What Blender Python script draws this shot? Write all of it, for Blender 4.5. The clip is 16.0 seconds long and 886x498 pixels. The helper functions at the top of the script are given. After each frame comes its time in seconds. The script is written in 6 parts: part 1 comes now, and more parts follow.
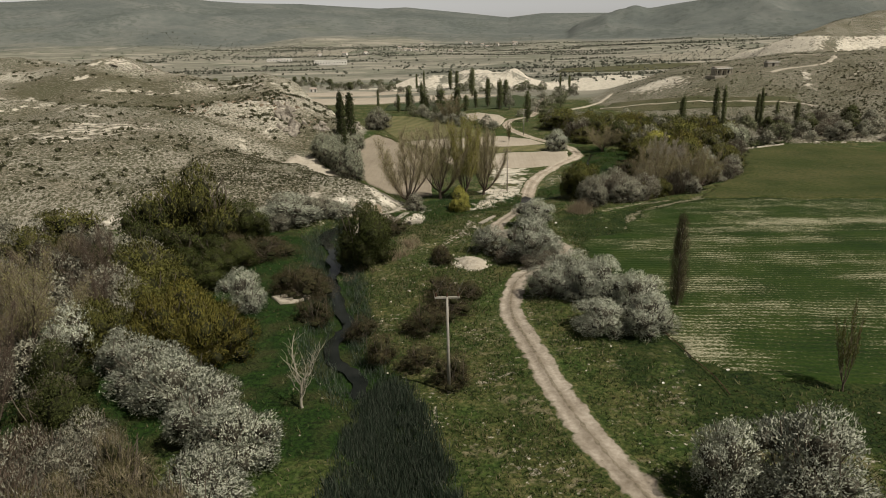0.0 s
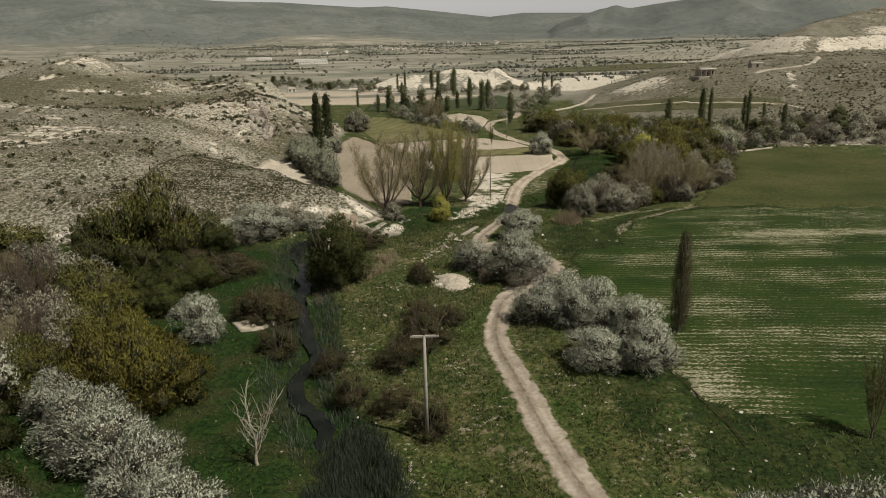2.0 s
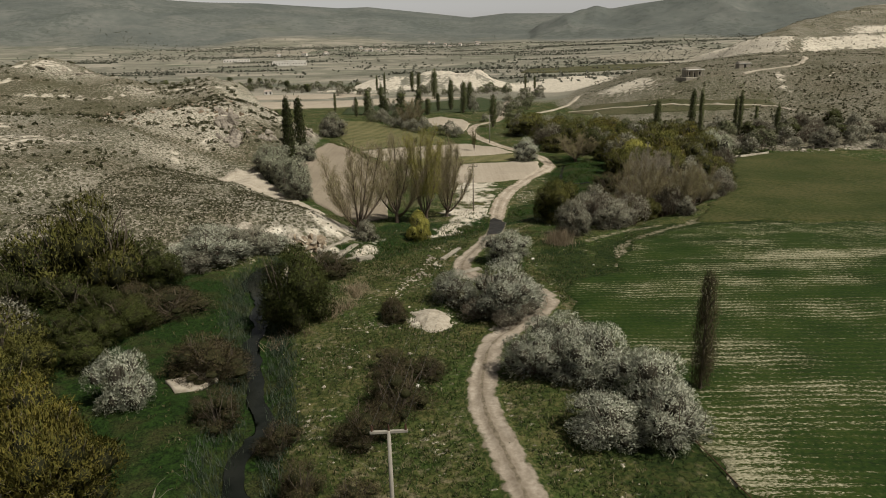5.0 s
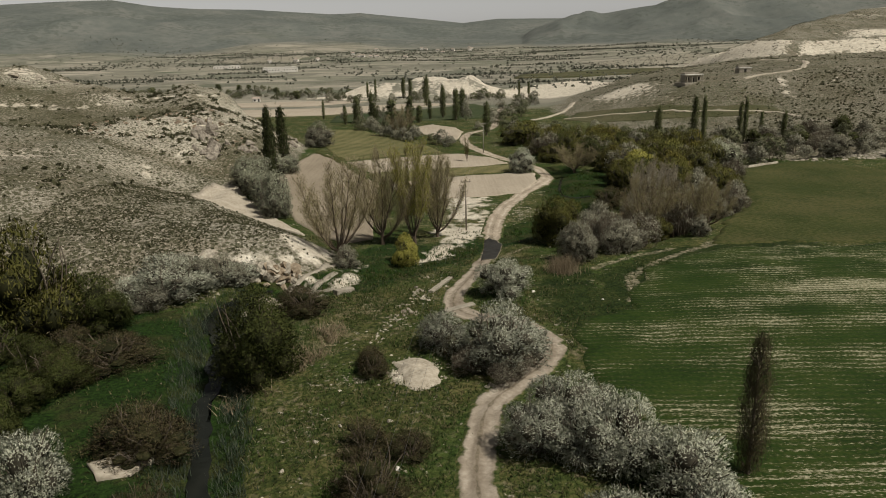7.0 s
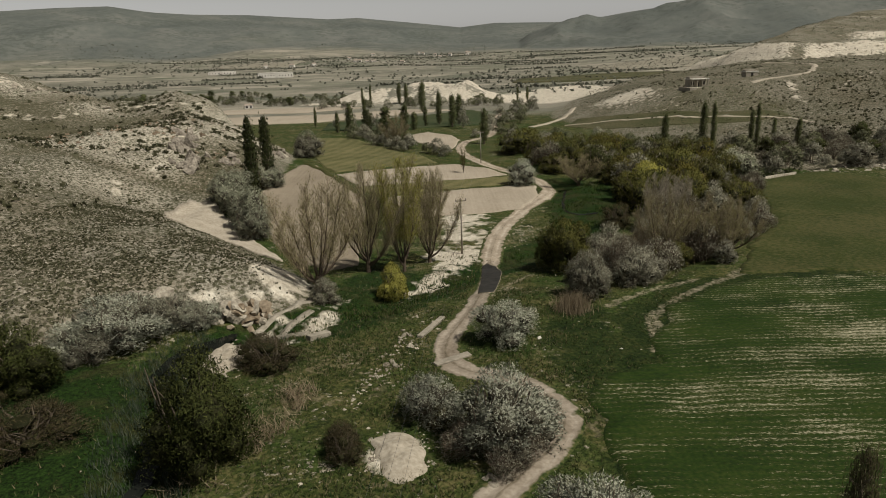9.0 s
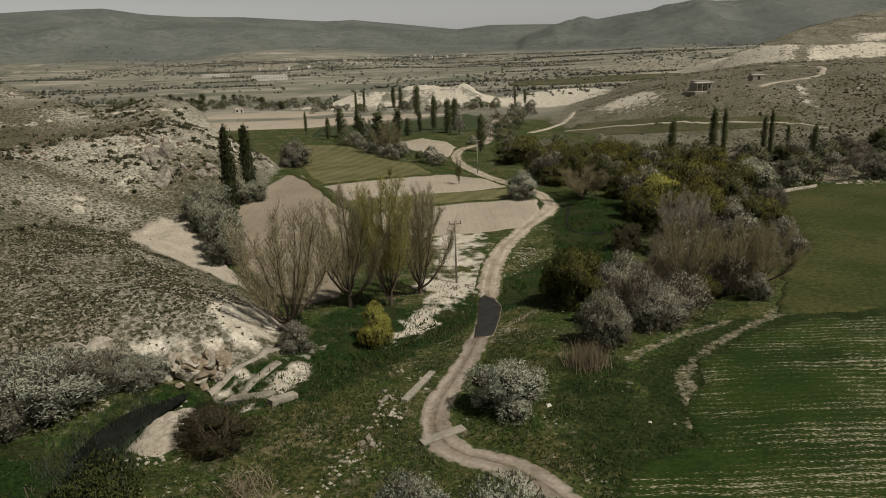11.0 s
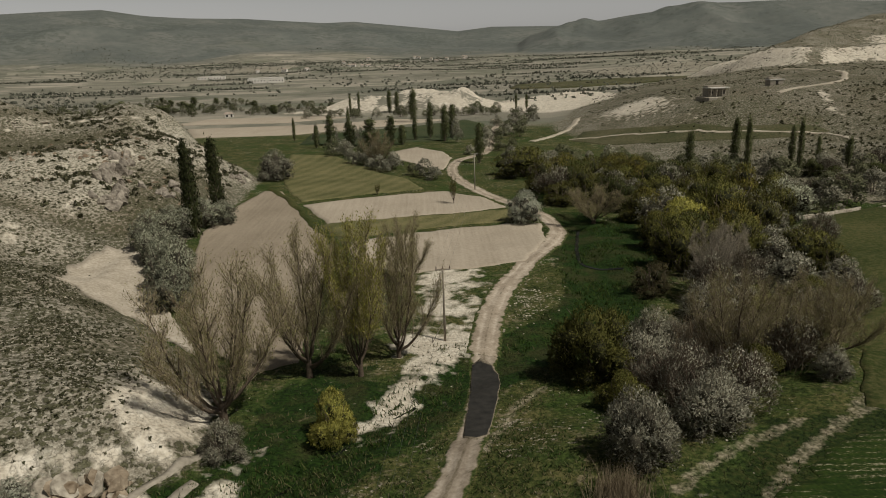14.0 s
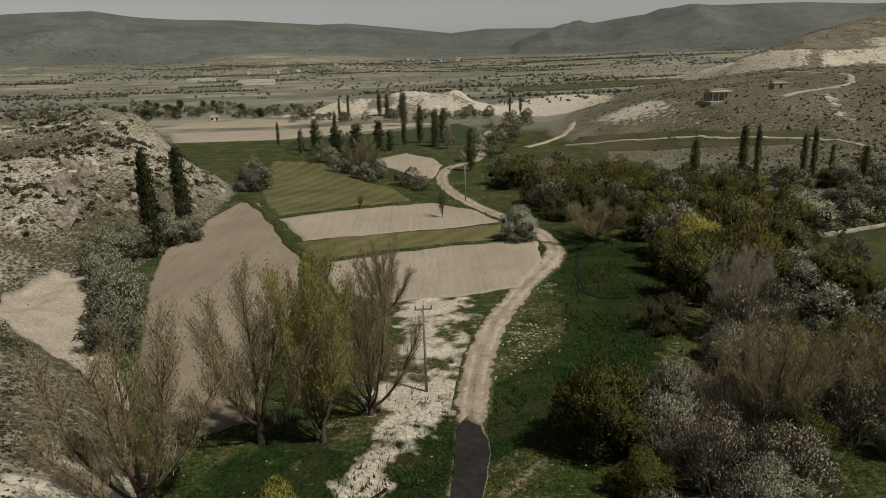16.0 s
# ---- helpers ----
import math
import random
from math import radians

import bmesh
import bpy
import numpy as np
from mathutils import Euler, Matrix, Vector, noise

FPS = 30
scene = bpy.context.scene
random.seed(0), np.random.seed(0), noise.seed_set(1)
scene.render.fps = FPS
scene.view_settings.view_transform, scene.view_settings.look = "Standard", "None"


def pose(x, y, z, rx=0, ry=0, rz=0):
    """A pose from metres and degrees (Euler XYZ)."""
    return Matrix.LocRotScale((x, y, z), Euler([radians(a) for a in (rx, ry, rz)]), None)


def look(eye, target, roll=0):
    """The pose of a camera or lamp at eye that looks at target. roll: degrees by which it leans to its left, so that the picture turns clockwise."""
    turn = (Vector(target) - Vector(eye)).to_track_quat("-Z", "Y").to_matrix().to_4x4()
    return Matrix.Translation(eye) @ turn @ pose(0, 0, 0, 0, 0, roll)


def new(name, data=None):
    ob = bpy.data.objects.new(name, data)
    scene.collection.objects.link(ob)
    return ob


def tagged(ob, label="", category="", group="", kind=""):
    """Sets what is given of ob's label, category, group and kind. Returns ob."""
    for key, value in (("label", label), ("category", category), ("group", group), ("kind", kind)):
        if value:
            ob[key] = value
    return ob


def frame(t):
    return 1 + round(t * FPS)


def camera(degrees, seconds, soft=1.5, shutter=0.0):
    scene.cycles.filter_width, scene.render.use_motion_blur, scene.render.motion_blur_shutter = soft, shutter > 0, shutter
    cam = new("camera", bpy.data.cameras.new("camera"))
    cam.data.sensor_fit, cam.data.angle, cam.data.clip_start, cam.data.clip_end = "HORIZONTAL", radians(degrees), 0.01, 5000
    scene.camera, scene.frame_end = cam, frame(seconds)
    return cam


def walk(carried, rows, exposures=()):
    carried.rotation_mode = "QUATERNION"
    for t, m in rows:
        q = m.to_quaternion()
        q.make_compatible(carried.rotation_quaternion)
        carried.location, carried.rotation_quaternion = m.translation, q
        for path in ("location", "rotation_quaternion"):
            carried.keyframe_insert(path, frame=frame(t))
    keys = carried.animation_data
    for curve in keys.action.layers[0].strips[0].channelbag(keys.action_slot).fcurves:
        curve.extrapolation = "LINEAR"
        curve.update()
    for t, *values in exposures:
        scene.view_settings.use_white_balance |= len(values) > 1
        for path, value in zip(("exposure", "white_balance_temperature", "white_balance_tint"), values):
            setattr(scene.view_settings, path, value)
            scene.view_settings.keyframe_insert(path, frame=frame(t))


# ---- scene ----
cam = camera(65.8, 16.0, 1.0)
PATH = [
    (0, (0.671, -7.531, 28.965), (0.578, -5.619, 28.387), -1.4),
    (0.5, (0.707, -5.484, 28.99), (0.626, -3.571, 28.411), -1.3),
    (1, (0.734, -3.441, 28.97), (0.667, -1.528, 28.39), -1.3),
    (1.5, (0.763, -1.563, 29.022), (0.709, 0.35, 28.441), -1.2),
    (2, (0.809, 0.313, 29.037), (0.767, 2.226, 28.456), -1.2),
    (2.5, (0.841, 2.182, 29.028), (0.812, 4.095, 28.447), -1.1),
    (3, (0.938, 3.905, 29.037), (0.916, 5.818, 28.454), -1.1),
    (3.5, (1.05, 5.831, 28.998), (1.035, 7.744, 28.414), -1.2),
    (4, (1.12, 7.976, 29.041), (1.114, 9.889, 28.457), -1.2),
    (6.5, (2.038, 21.849, 28.788), (2.058, 23.766, 28.219), -1.6),
    (7, (2.26, 24.945, 28.802), (2.284, 26.863, 28.236), -1.6),
    (7.5, (2.575, 28.111, 28.832), (2.6, 30.03, 28.27), -1.7),
    (8, (2.779, 31.38, 28.849), (2.806, 33.3, 28.289), -1.7),
    (8.5, (3.105, 34.643, 28.803), (3.132, 36.564, 28.247), -1.8),
    (9, (3.479, 37.921, 28.852), (3.507, 39.843, 28.297), -1.9),
    (11.5, (4.877, 54.617, 29.266), (4.916, 56.54, 28.718), -1.9),
    (12, (5.282, 57.869, 29.331), (5.32, 59.793, 28.785), -1.8),
    (12.5, (5.736, 61.406, 29.334), (5.773, 63.33, 28.79), -1.9),
    (13, (6.205, 64.84, 29.382), (6.24, 66.764, 28.838), -1.9),
    (13.5, (6.625, 68.326, 29.429), (6.66, 70.25, 28.885), -1.9),
    (14, (7.067, 71.82, 29.556), (7.102, 73.744, 29.011), -1.9),
    (14.5, (7.632, 75.342, 29.435), (7.665, 77.267, 28.893), -2.0),
    (15, (8.046, 78.784, 29.394), (8.083, 80.709, 28.853), -2.0),
    (15.5, (8.498, 81.925, 29.47), (8.543, 83.85, 28.929), -1.9),
    (16, (8.802, 84.961, 29.43), (8.855, 86.885, 28.89), -1.8),
]
walk(cam, [(t, look(eye, target, roll)) for t, eye, target, roll in PATH], [(0, -0.16), (6, -0.30), (12, -0.58), (16, -0.69)])

# ---- light ----
SUN_FROM = Vector((0.47, -0.32, 0.83)).normalized()
world = bpy.data.worlds.new("hazy_sky")
scene.world = world
world.use_nodes = True
wn, wl = world.node_tree.nodes, world.node_tree.links
wn.clear()
sky = wn.new("ShaderNodeTexSky")
sky.sky_type = "NISHITA"
sky.sun_disc = False
sky.sun_elevation = math.asin(SUN_FROM.z)
sky.sun_rotation = math.atan2(SUN_FROM.x, SUN_FROM.y)
sky.air_density, sky.dust_density, sky.ozone_density, sky.altitude = 2.0, 2.5, 1.0, 900
hazy = wn.new("ShaderNodeHueSaturation")
hazy.inputs["Saturation"].default_value = 0.12
back = wn.new("ShaderNodeBackground")
back.inputs["Strength"].default_value = 0.026
world_out = wn.new("ShaderNodeOutputWorld")
wl.new(sky.outputs["Color"], hazy.inputs["Color"])
# haze: the sky pales towards the horizon
where = wn.new("ShaderNodeTexCoord")
split = wn.new("ShaderNodeSeparateXYZ")
pale = wn.new("ShaderNodeMapRange")
pale.interpolation_type = "SMOOTHSTEP"
for i, value in enumerate((0.0, 0.0, 0.38, 4.0, 1.0)):
    pale.inputs[i].default_value = value
veil = wn.new("ShaderNodeVectorMath")
veil.operation = "SCALE"
wl.new(where.outputs["Generated"], split.inputs[0])
wl.new(split.outputs["Z"], pale.inputs[0])
wl.new(hazy.outputs["Color"], veil.inputs[0])
wl.new(pale.outputs[0], veil.inputs["Scale"])
wl.new(veil.outputs[0], back.inputs["Color"])
wl.new(back.outputs["Background"], world_out.inputs["Surface"])
sun = new("sun", bpy.data.lights.new("sun", "SUN"))
sun.data.energy, sun.data.angle, sun.data.color = 5.0, radians(0.6), (1.0, 0.93, 0.80)
sun.matrix_world = look(SUN_FROM * 200, (0, 0, 0))


# ---- materials ----
class Nodes:
    """A small writer of node materials."""

    def __init__(self, name, rough_value=0.9, metal=0.0):
        self.mat = bpy.data.materials.new(name)
        self.mat.use_nodes = True
        self.tree = self.mat.node_tree
        self.tree.nodes.clear()
        self.out = self.tree.nodes.new("ShaderNodeOutputMaterial")
        self.bsdf = self.tree.nodes.new("ShaderNodeBsdfPrincipled")
        self.bsdf.inputs["Roughness"].default_value = rough_value
        self.bsdf.inputs["Metallic"].default_value = metal
        self.bsdf.inputs["Specular IOR Level"].default_value = 0.15
        self.link(self.bsdf.outputs[0], self.out.inputs[0])
        self.pos = self.tree.nodes.new("ShaderNodeNewGeometry").outputs["Position"]

    def link(self, a, b):
        self.tree.links.new(a, b)

    def put(self, value, socket):
        if isinstance(value, (int, float)):
            socket.default_value = value
        elif isinstance(value, tuple):
            socket.default_value = (*value, 1.0) if len(value) == 3 and socket.type == "RGBA" else value
        else:
            self.link(value, socket)

    def noise(self, scale, detail=4.0, stretch=None, warp=0.0, turn=0.0):
        vector = self.pos
        if stretch:
            m = self.tree.nodes.new("ShaderNodeMapping")
            m.inputs["Scale"].default_value = stretch
            m.inputs["Rotation"].default_value = (0, 0, turn)
            self.link(vector, m.inputs["Vector"])
            vector = m.outputs[0]
        n = self.tree.nodes.new("ShaderNodeTexNoise")
        n.inputs["Scale"].default_value, n.inputs["Detail"].default_value, n.inputs["Distortion"].default_value = scale, detail, warp
        self.link(vector, n.inputs["Vector"])
        return n.outputs["Fac"]

    def cells(self, scale, feature="F1", out="Color", stretch=(1, 1, 1), turn=0.0):
        m = self.tree.nodes.new("ShaderNodeMapping")
        m.inputs["Scale"].default_value = stretch
        m.inputs["Rotation"].default_value = (0, 0, turn)
        self.link(self.pos, m.inputs["Vector"])
        v = self.tree.nodes.new("ShaderNodeTexVoronoi")
        v.feature = feature
        v.inputs["Scale"].default_value = scale
        self.link(m.outputs[0], v.inputs["Vector"])
        return v.outputs[out]

    def math(self, op, a, b=0.0):
        n = self.tree.nodes.new("ShaderNodeMath")
        n.operation = op
        self.put(a, n.inputs[0])
        self.put(b, n.inputs[1])
        return n.outputs[0]

    def fit(self, v, a, b, c=0.0, d=1.0):
        n = self.tree.nodes.new("ShaderNodeMapRange")
        for i, value in enumerate((v, a, b, c, d)):
            self.put(value, n.inputs[i])
        return n.outputs[0]

    def mix(self, fac, a, b):
        n = self.tree.nodes.new("ShaderNodeMix")
        n.data_type = "RGBA"
        self.put(fac, n.inputs[0])
        self.put(a, n.inputs[6])
        self.put(b, n.inputs[7])
        return n.outputs[2]

    def ramp(self, fac, *stops):
        n = self.tree.nodes.new("ShaderNodeValToRGB")
        e = n.color_ramp.elements
        while len(e) < len(stops):
            e.new(0.5)
        for el, (p, c) in zip(e, stops):
            el.position, el.color = p, (*c, 1)
        self.put(fac, n.inputs[0])
        return n.outputs[0]

    def layer(self, name):
        n = self.tree.nodes.new("ShaderNodeAttribute")
        n.attribute_name = name
        return n.outputs["Fac"]

    def island(self):
        return self.tree.nodes.new("ShaderNodeNewGeometry").outputs["Random Per Island"]

    def object_random(self):
        return self.tree.nodes.new("ShaderNodeObjectInfo").outputs["Random"]

    def done(self, color, bump=None, strength=0.4, distance=0.1, roughness=None):
        self.put(color, self.bsdf.inputs["Base Color"])
        if roughness is not None:
            self.put(roughness, self.bsdf.inputs["Roughness"])
        if bump is not None:
            b = self.tree.nodes.new("ShaderNodeBump")
            b.inputs["Strength"].default_value, b.inputs["Distance"].default_value = strength, distance
            self.link(bump, b.inputs["Height"])
            self.link(b.outputs[0], self.bsdf.inputs["Normal"])
        return self.mat


def ground_material():
    n = Nodes("open_ground", 0.95)
    fine, mid, wide = n.noise(2.4, 8), n.noise(0.35, 6), n.noise(0.06, 4)
    grit = n.noise(7.0, 4)
    # dry steppe: pale stony soil under low tufts
    light_soil, dense = n.layer("pale"), n.layer("scrubby")
    soil = n.ramp(n.math("ADD", n.math("MULTIPLY", fine, 0.6), n.math("MULTIPLY", grit, 0.4)), (0.36, (0.135, 0.122, 0.092)), (0.5, (0.256, 0.237, 0.19)), (0.62, (0.435, 0.412, 0.345)))
    soil = n.mix(n.math("MULTIPLY", n.fit(n.noise(0.055, 7), 0.44, 0.60), 0.6), soil, n.ramp(fine, (0.36, (0.105, 0.089, 0.058)), (0.62, (0.215, 0.186, 0.135))))
    soil = n.mix(n.math("MULTIPLY", light_soil, 0.85), soil, n.ramp(fine, (0.34, (0.325, 0.295, 0.232)), (0.64, (0.665, 0.625, 0.525))))
    soil = n.mix(n.math("MULTIPLY", dense, 0.55), soil, n.ramp(fine, (0.36, (0.085, 0.067, 0.042)), (0.62, (0.165, 0.135, 0.092))))
    spread_of = n.math("ADD", n.math("MULTIPLY", n.math("SUBTRACT", n.noise(0.07, 5), 0.5), 0.55), n.math("SUBTRACT", n.math("MULTIPLY", dense, 0.16), n.math("MULTIPLY", light_soil, 0.10)))
    ragged = n.math("MULTIPLY", n.math("SUBTRACT", n.noise(4.5, 8), 0.5), 1.25)
    small = n.fit(n.math("SUBTRACT", n.math("ADD", spread_of, 0.50), n.math("ADD", n.cells(1.5, "F1", "Distance"), ragged)), -0.06, 0.10)
    large = n.fit(n.math("SUBTRACT", n.math("ADD", spread_of, 0.17), n.math("ADD", n.cells(0.36, "F1", "Distance"), n.math("MULTIPLY", ragged, 0.6))), -0.04, 0.08)
    tuft = n.math("MAXIMUM", small, large)
    scrub = n.ramp(grit, (0.35, (0.040, 0.042, 0.021)), (0.65, (0.104, 0.103, 0.058)))
    color = n.mix(n.math("MULTIPLY", tuft, 0.9), soil, scrub)
    # lush grass
    grass = n.ramp(n.math("ADD", n.math("MULTIPLY", fine, 0.45), n.math("ADD", n.math("MULTIPLY", grit, 0.2), n.math("MULTIPLY", mid, 0.35))),
                   (0.38, (0.017, 0.028, 0.007)), (0.5, (0.054, 0.066, 0.018)), (0.6, (0.120, 0.112, 0.045)))
    grass = n.mix(n.math("MULTIPLY", n.fit(n.math("ADD", n.math("MULTIPLY", n.noise(1.3, 8), 0.6), n.math("MULTIPLY", n.noise(0.13, 5), 0.4)), 0.54, 0.62), 0.8), grass, (0.20, 0.17, 0.105))
    fresh = n.ramp(fine, (0.36, (0.015, 0.034, 0.005)), (0.64, (0.052, 0.085, 0.019)))
    grass = n.mix(n.math("MULTIPLY", n.fit(n.math("ADD", n.math("MULTIPLY", n.noise(0.11, 7), 0.7), n.math("MULTIPLY", n.noise(0.8, 6), 0.3)), 0.47, 0.60), 0.85), grass, fresh)
    stony = n.fit(n.math("ADD", n.math("MULTIPLY", n.noise(1.9, 9), 0.6), n.math("MULTIPLY", n.noise(0.16, 5), 0.4)), 0.595, 0.63)
    grass = n.mix(n.math("MULTIPLY", stony, 0.85), grass, n.ramp(grit, (0.38, (0.17, 0.15, 0.11)), (0.62, (0.47, 0.43, 0.35))))
    lush = n.fit(n.math("ADD", n.layer("lush"), n.math("MULTIPLY", n.math("SUBTRACT", n.noise(0.9, 8), 0.5), 1.2)), 0.42, 0.55)
    color = n.mix(lush, color, grass)
    # even green sward beside the crop
    sward = n.ramp(n.math("ADD", n.math("MULTIPLY", fine, 0.6), n.math("MULTIPLY", mid, 0.4)), (0.36, (0.009, 0.019, 0.004)), (0.5, (0.022, 0.037, 0.008)), (0.64, (0.048, 0.054, 0.016)))
    color = n.mix(n.fit(n.math("ADD", n.layer("sward"), n.math("MULTIPLY", n.math("SUBTRACT", n.noise(0.45, 8), 0.5), 1.1)), 0.40, 0.60), color, sward)
    # deep green by the water; the same tone stands in for shade under trees
    wet = n.ramp(n.math("ADD", n.math("MULTIPLY", fine, 0.6), n.math("MULTIPLY", grit, 0.4)), (0.38, (0.005, 0.014, 0.002)), (0.6, (0.022, 0.050, 0.008)))
    wet = n.mix(n.math("MULTIPLY", n.fit(n.noise(0.25, 8), 0.47, 0.62), 0.6), wet, n.ramp(grit, (0.36, (0.022, 0.024, 0.008)), (0.64, (0.070, 0.064, 0.026))))
    color = n.mix(n.fit(n.math("ADD", n.layer("wet"), n.math("MULTIPLY", n.math("SUBTRACT", n.noise(0.6, 6), 0.5), 1.0)), 0.42, 0.56), color, wet)
    color = n.mix(n.fit(n.math("ADD", n.layer("worn"), n.math("MULTIPLY", n.math("SUBTRACT", n.noise(1.2, 7), 0.5), 0.9)), 0.30, 0.72), color, n.ramp(fine, (0.35, (0.19, 0.16, 0.105)), (0.62, (0.38, 0.335, 0.25))))
    # patchwork of the plain, its colours paled to carry the haze
    patch = n.cells(0.011, "F1", "Color", (1.0, 2.6, 0.0), 0.25)
    sep = n.tree.nodes.new("ShaderNodeSeparateColor")
    n.link(patch, sep.inputs[0])
    plain = n.ramp(sep.outputs[0], (0.0, (0.165, 0.168, 0.13)), (0.3, (0.285, 0.265, 0.215)), (0.5, (0.115, 0.135, 0.088)),
                   (0.66, (0.46, 0.42, 0.35)), (0.82, (0.22, 0.212, 0.168)), (0.95, (0.36, 0.33, 0.275)))
    plain = n.mix(0.4, plain, n.ramp(n.noise(0.03, 6), (0.35, (0.13, 0.135, 0.105)), (0.65, (0.275, 0.255, 0.21))))
    plain = n.mix(n.math("MULTIPLY", n.fit(n.math("ADD", n.math("MULTIPLY", n.noise(0.008, 5), 0.6), n.math("MULTIPLY", n.noise(0.05, 6), 0.4)), 0.50, 0.58), 0.55), plain, (0.105, 0.112, 0.085))
    color = n.mix(n.fit(n.math("ADD", n.layer("plain"), n.math("MULTIPLY", n.math("SUBTRACT", wide, 0.5), 0.5)), 0.4, 0.6), color, plain)
    # bare chalk
    chalk = n.ramp(n.math("ADD", n.math("MULTIPLY", fine, 0.5), n.math("MULTIPLY", mid, 0.5)),
                   (0.3, (0.38, 0.335, 0.265)), (0.5, (0.58, 0.53, 0.44)), (0.7, (0.76, 0.72, 0.63)))
    bare = n.fit(n.math("ADD", n.layer("chalk"), n.math("MULTIPLY", n.math("SUBTRACT", n.noise(0.42, 10), 0.5), 1.4)), 0.39, 0.61)
    color = n.mix(bare, color, chalk)
    # grey-green mountain steppe, with haze put into its bluish grey
    fold = n.noise(0.0045, 9, warp=0.6)
    mountain = n.ramp(n.math("ADD", n.math("MULTIPLY", fold, 0.65), n.math("MULTIPLY", n.noise(0.035, 7), 0.35)),
                      (0.36, (0.100, 0.112, 0.106)), (0.5, (0.126, 0.138, 0.127)), (0.64, (0.164, 0.170, 0.156)))
    mountain = n.mix(n.math("MULTIPLY", n.fit(n.math("ADD", n.noise(0.05, 5), n.math("MULTIPLY", n.math("SUBTRACT", n.noise(0.004, 3), 0.5), 0.7)), 0.54, 0.61), 0.5), mountain, (0.078, 0.090, 0.078))
    color = n.mix(n.layer("mountain"), color, mountain)
    bump = n.math("ADD", n.math("MULTIPLY", fine, 0.7), n.math("ADD", n.math("MULTIPLY", mid, 0.8), n.math("MULTIPLY", tuft, 0.3)))
    return n.done(color, bump, 0.9, 0.4)


def crop_material():
    n = Nodes("young_wheat", 0.9)
    fine, mid = n.noise(3.0, 5), n.noise(0.12, 4)
    green = n.ramp(n.math("ADD", n.math("MULTIPLY", fine, 0.5), n.math("MULTIPLY", mid, 0.5)),
                   (0.34, (0.008, 0.020, 0.003)), (0.5, (0.018, 0.038, 0.005)), (0.66, (0.036, 0.054, 0.010)))
    xyz = n.tree.nodes.new("ShaderNodeSeparateXYZ")
    n.link(n.pos, xyz.inputs[0])
    row = n.math("SINE", n.math("ADD", n.math("MULTIPLY", xyz.outputs[1], 7.4), n.math("ADD", n.math("MULTIPLY", xyz.outputs[0], 0.37), n.math("MULTIPLY", n.noise(0.09, 3), 9.0))))
    speck = n.noise(1.0, 5, (3.2, 7.0, 1.0), 0.3, -0.05)
    fleck = n.noise(1.0, 4, (0.5, 8.0, 1.0), 0.2, -0.05)
    band = n.noise(1.0, 4, (0.02, 0.26, 1.0), 0.4, -0.04)
    cluster = n.noise(0.075, 6)
    gap = n.math("ADD", n.math("ADD", n.math("MULTIPLY", speck, 0.62), n.math("MULTIPLY", fleck, 0.38)),
                 n.math("ADD", n.math("MULTIPLY", row, 0.050), n.math("ADD", n.math("MULTIPLY", n.math("SUBTRACT", band, 0.5), 0.42), n.math("MULTIPLY", n.math("SUBTRACT", cluster, 0.5), 0.50))))
    gap = n.math("ADD", gap, n.math("MULTIPLY", n.layer("thin"), 0.12))
    bare = n.math("MULTIPLY", n.fit(gap, 0.525, 0.62), 0.80)
    soil = n.ramp(n.noise(4.0, 6), (0.32, (0.175, 0.165, 0.10)), (0.66, (0.49, 0.465, 0.335)))
    green = n.mix(n.math("MULTIPLY", n.fit(gap, 0.42, 0.58), 0.75), green, (0.052, 0.056, 0.016))
    return n.done(n.mix(bare, green, soil), n.math("ADD", fine, n.math("MULTIPLY", row, 0.25)), 0.6, 0.15)


def meadow_material(name, dark, light, straw, amount=0.6):
    n = Nodes(name, 0.92)
    fine, mid = n.noise(3.0, 8), n.noise(0.09, 7)
    c = n.ramp(n.math("ADD", n.math("MULTIPLY", fine, 0.6), n.math("MULTIPLY", mid, 0.4)), (0.32, dark), (0.68, light))
    c = n.mix(n.math("MULTIPLY", n.fit(n.math("ADD", n.math("MULTIPLY", n.noise(1.6, 9), 0.55), n.math("MULTIPLY", n.noise(0.05, 5), 0.45)), 0.45, 0.60), amount), c, straw)
    return n.done(c, fine, 0.6, 0.2)


def mown_material(name, dark, light, centre):
    """Grass mown in curved strips round a far point."""
    n = Nodes(name, 0.92)
    away = n.tree.nodes.new("ShaderNodeVectorMath")
    away.operation = "DISTANCE"
    n.link(n.pos, away.inputs[0])
    away.inputs[1].default_value = centre
    strip = n.math("SINE", n.math("ADD", n.math("MULTIPLY", away.outputs["Value"], 1.35), n.math("MULTIPLY", n.noise(0.12, 4), 3.0)))
    fine = n.noise(2.4, 7)
    v = n.math("ADD", n.math("MULTIPLY", strip, 0.05), n.math("ADD", n.math("MULTIPLY", fine, 0.55), n.math("MULTIPLY", n.noise(0.1, 5), 0.45)))
    return n.done(n.ramp(v, (0.34, dark), (0.66, light)), fine, 0.6, 0.15)


def tilled_material(name, dark, light, turn=0.0):
    n = Nodes(name, 0.95)
    fine, mid = n.noise(2.0, 6), n.noise(0.07, 4)
    furrow = n.noise(1.0, 3, (1.4, 0.05, 1.0), 0.2, turn)
    c = n.ramp(n.math("ADD", n.math("MULTIPLY", fine, 0.35), n.math("ADD", n.math("MULTIPLY", mid, 0.35), n.math("MULTIPLY", furrow, 0.3))), (0.3, dark), (0.7, light))
    return n.done(c, n.math("ADD", fine, furrow), 0.5, 0.12)


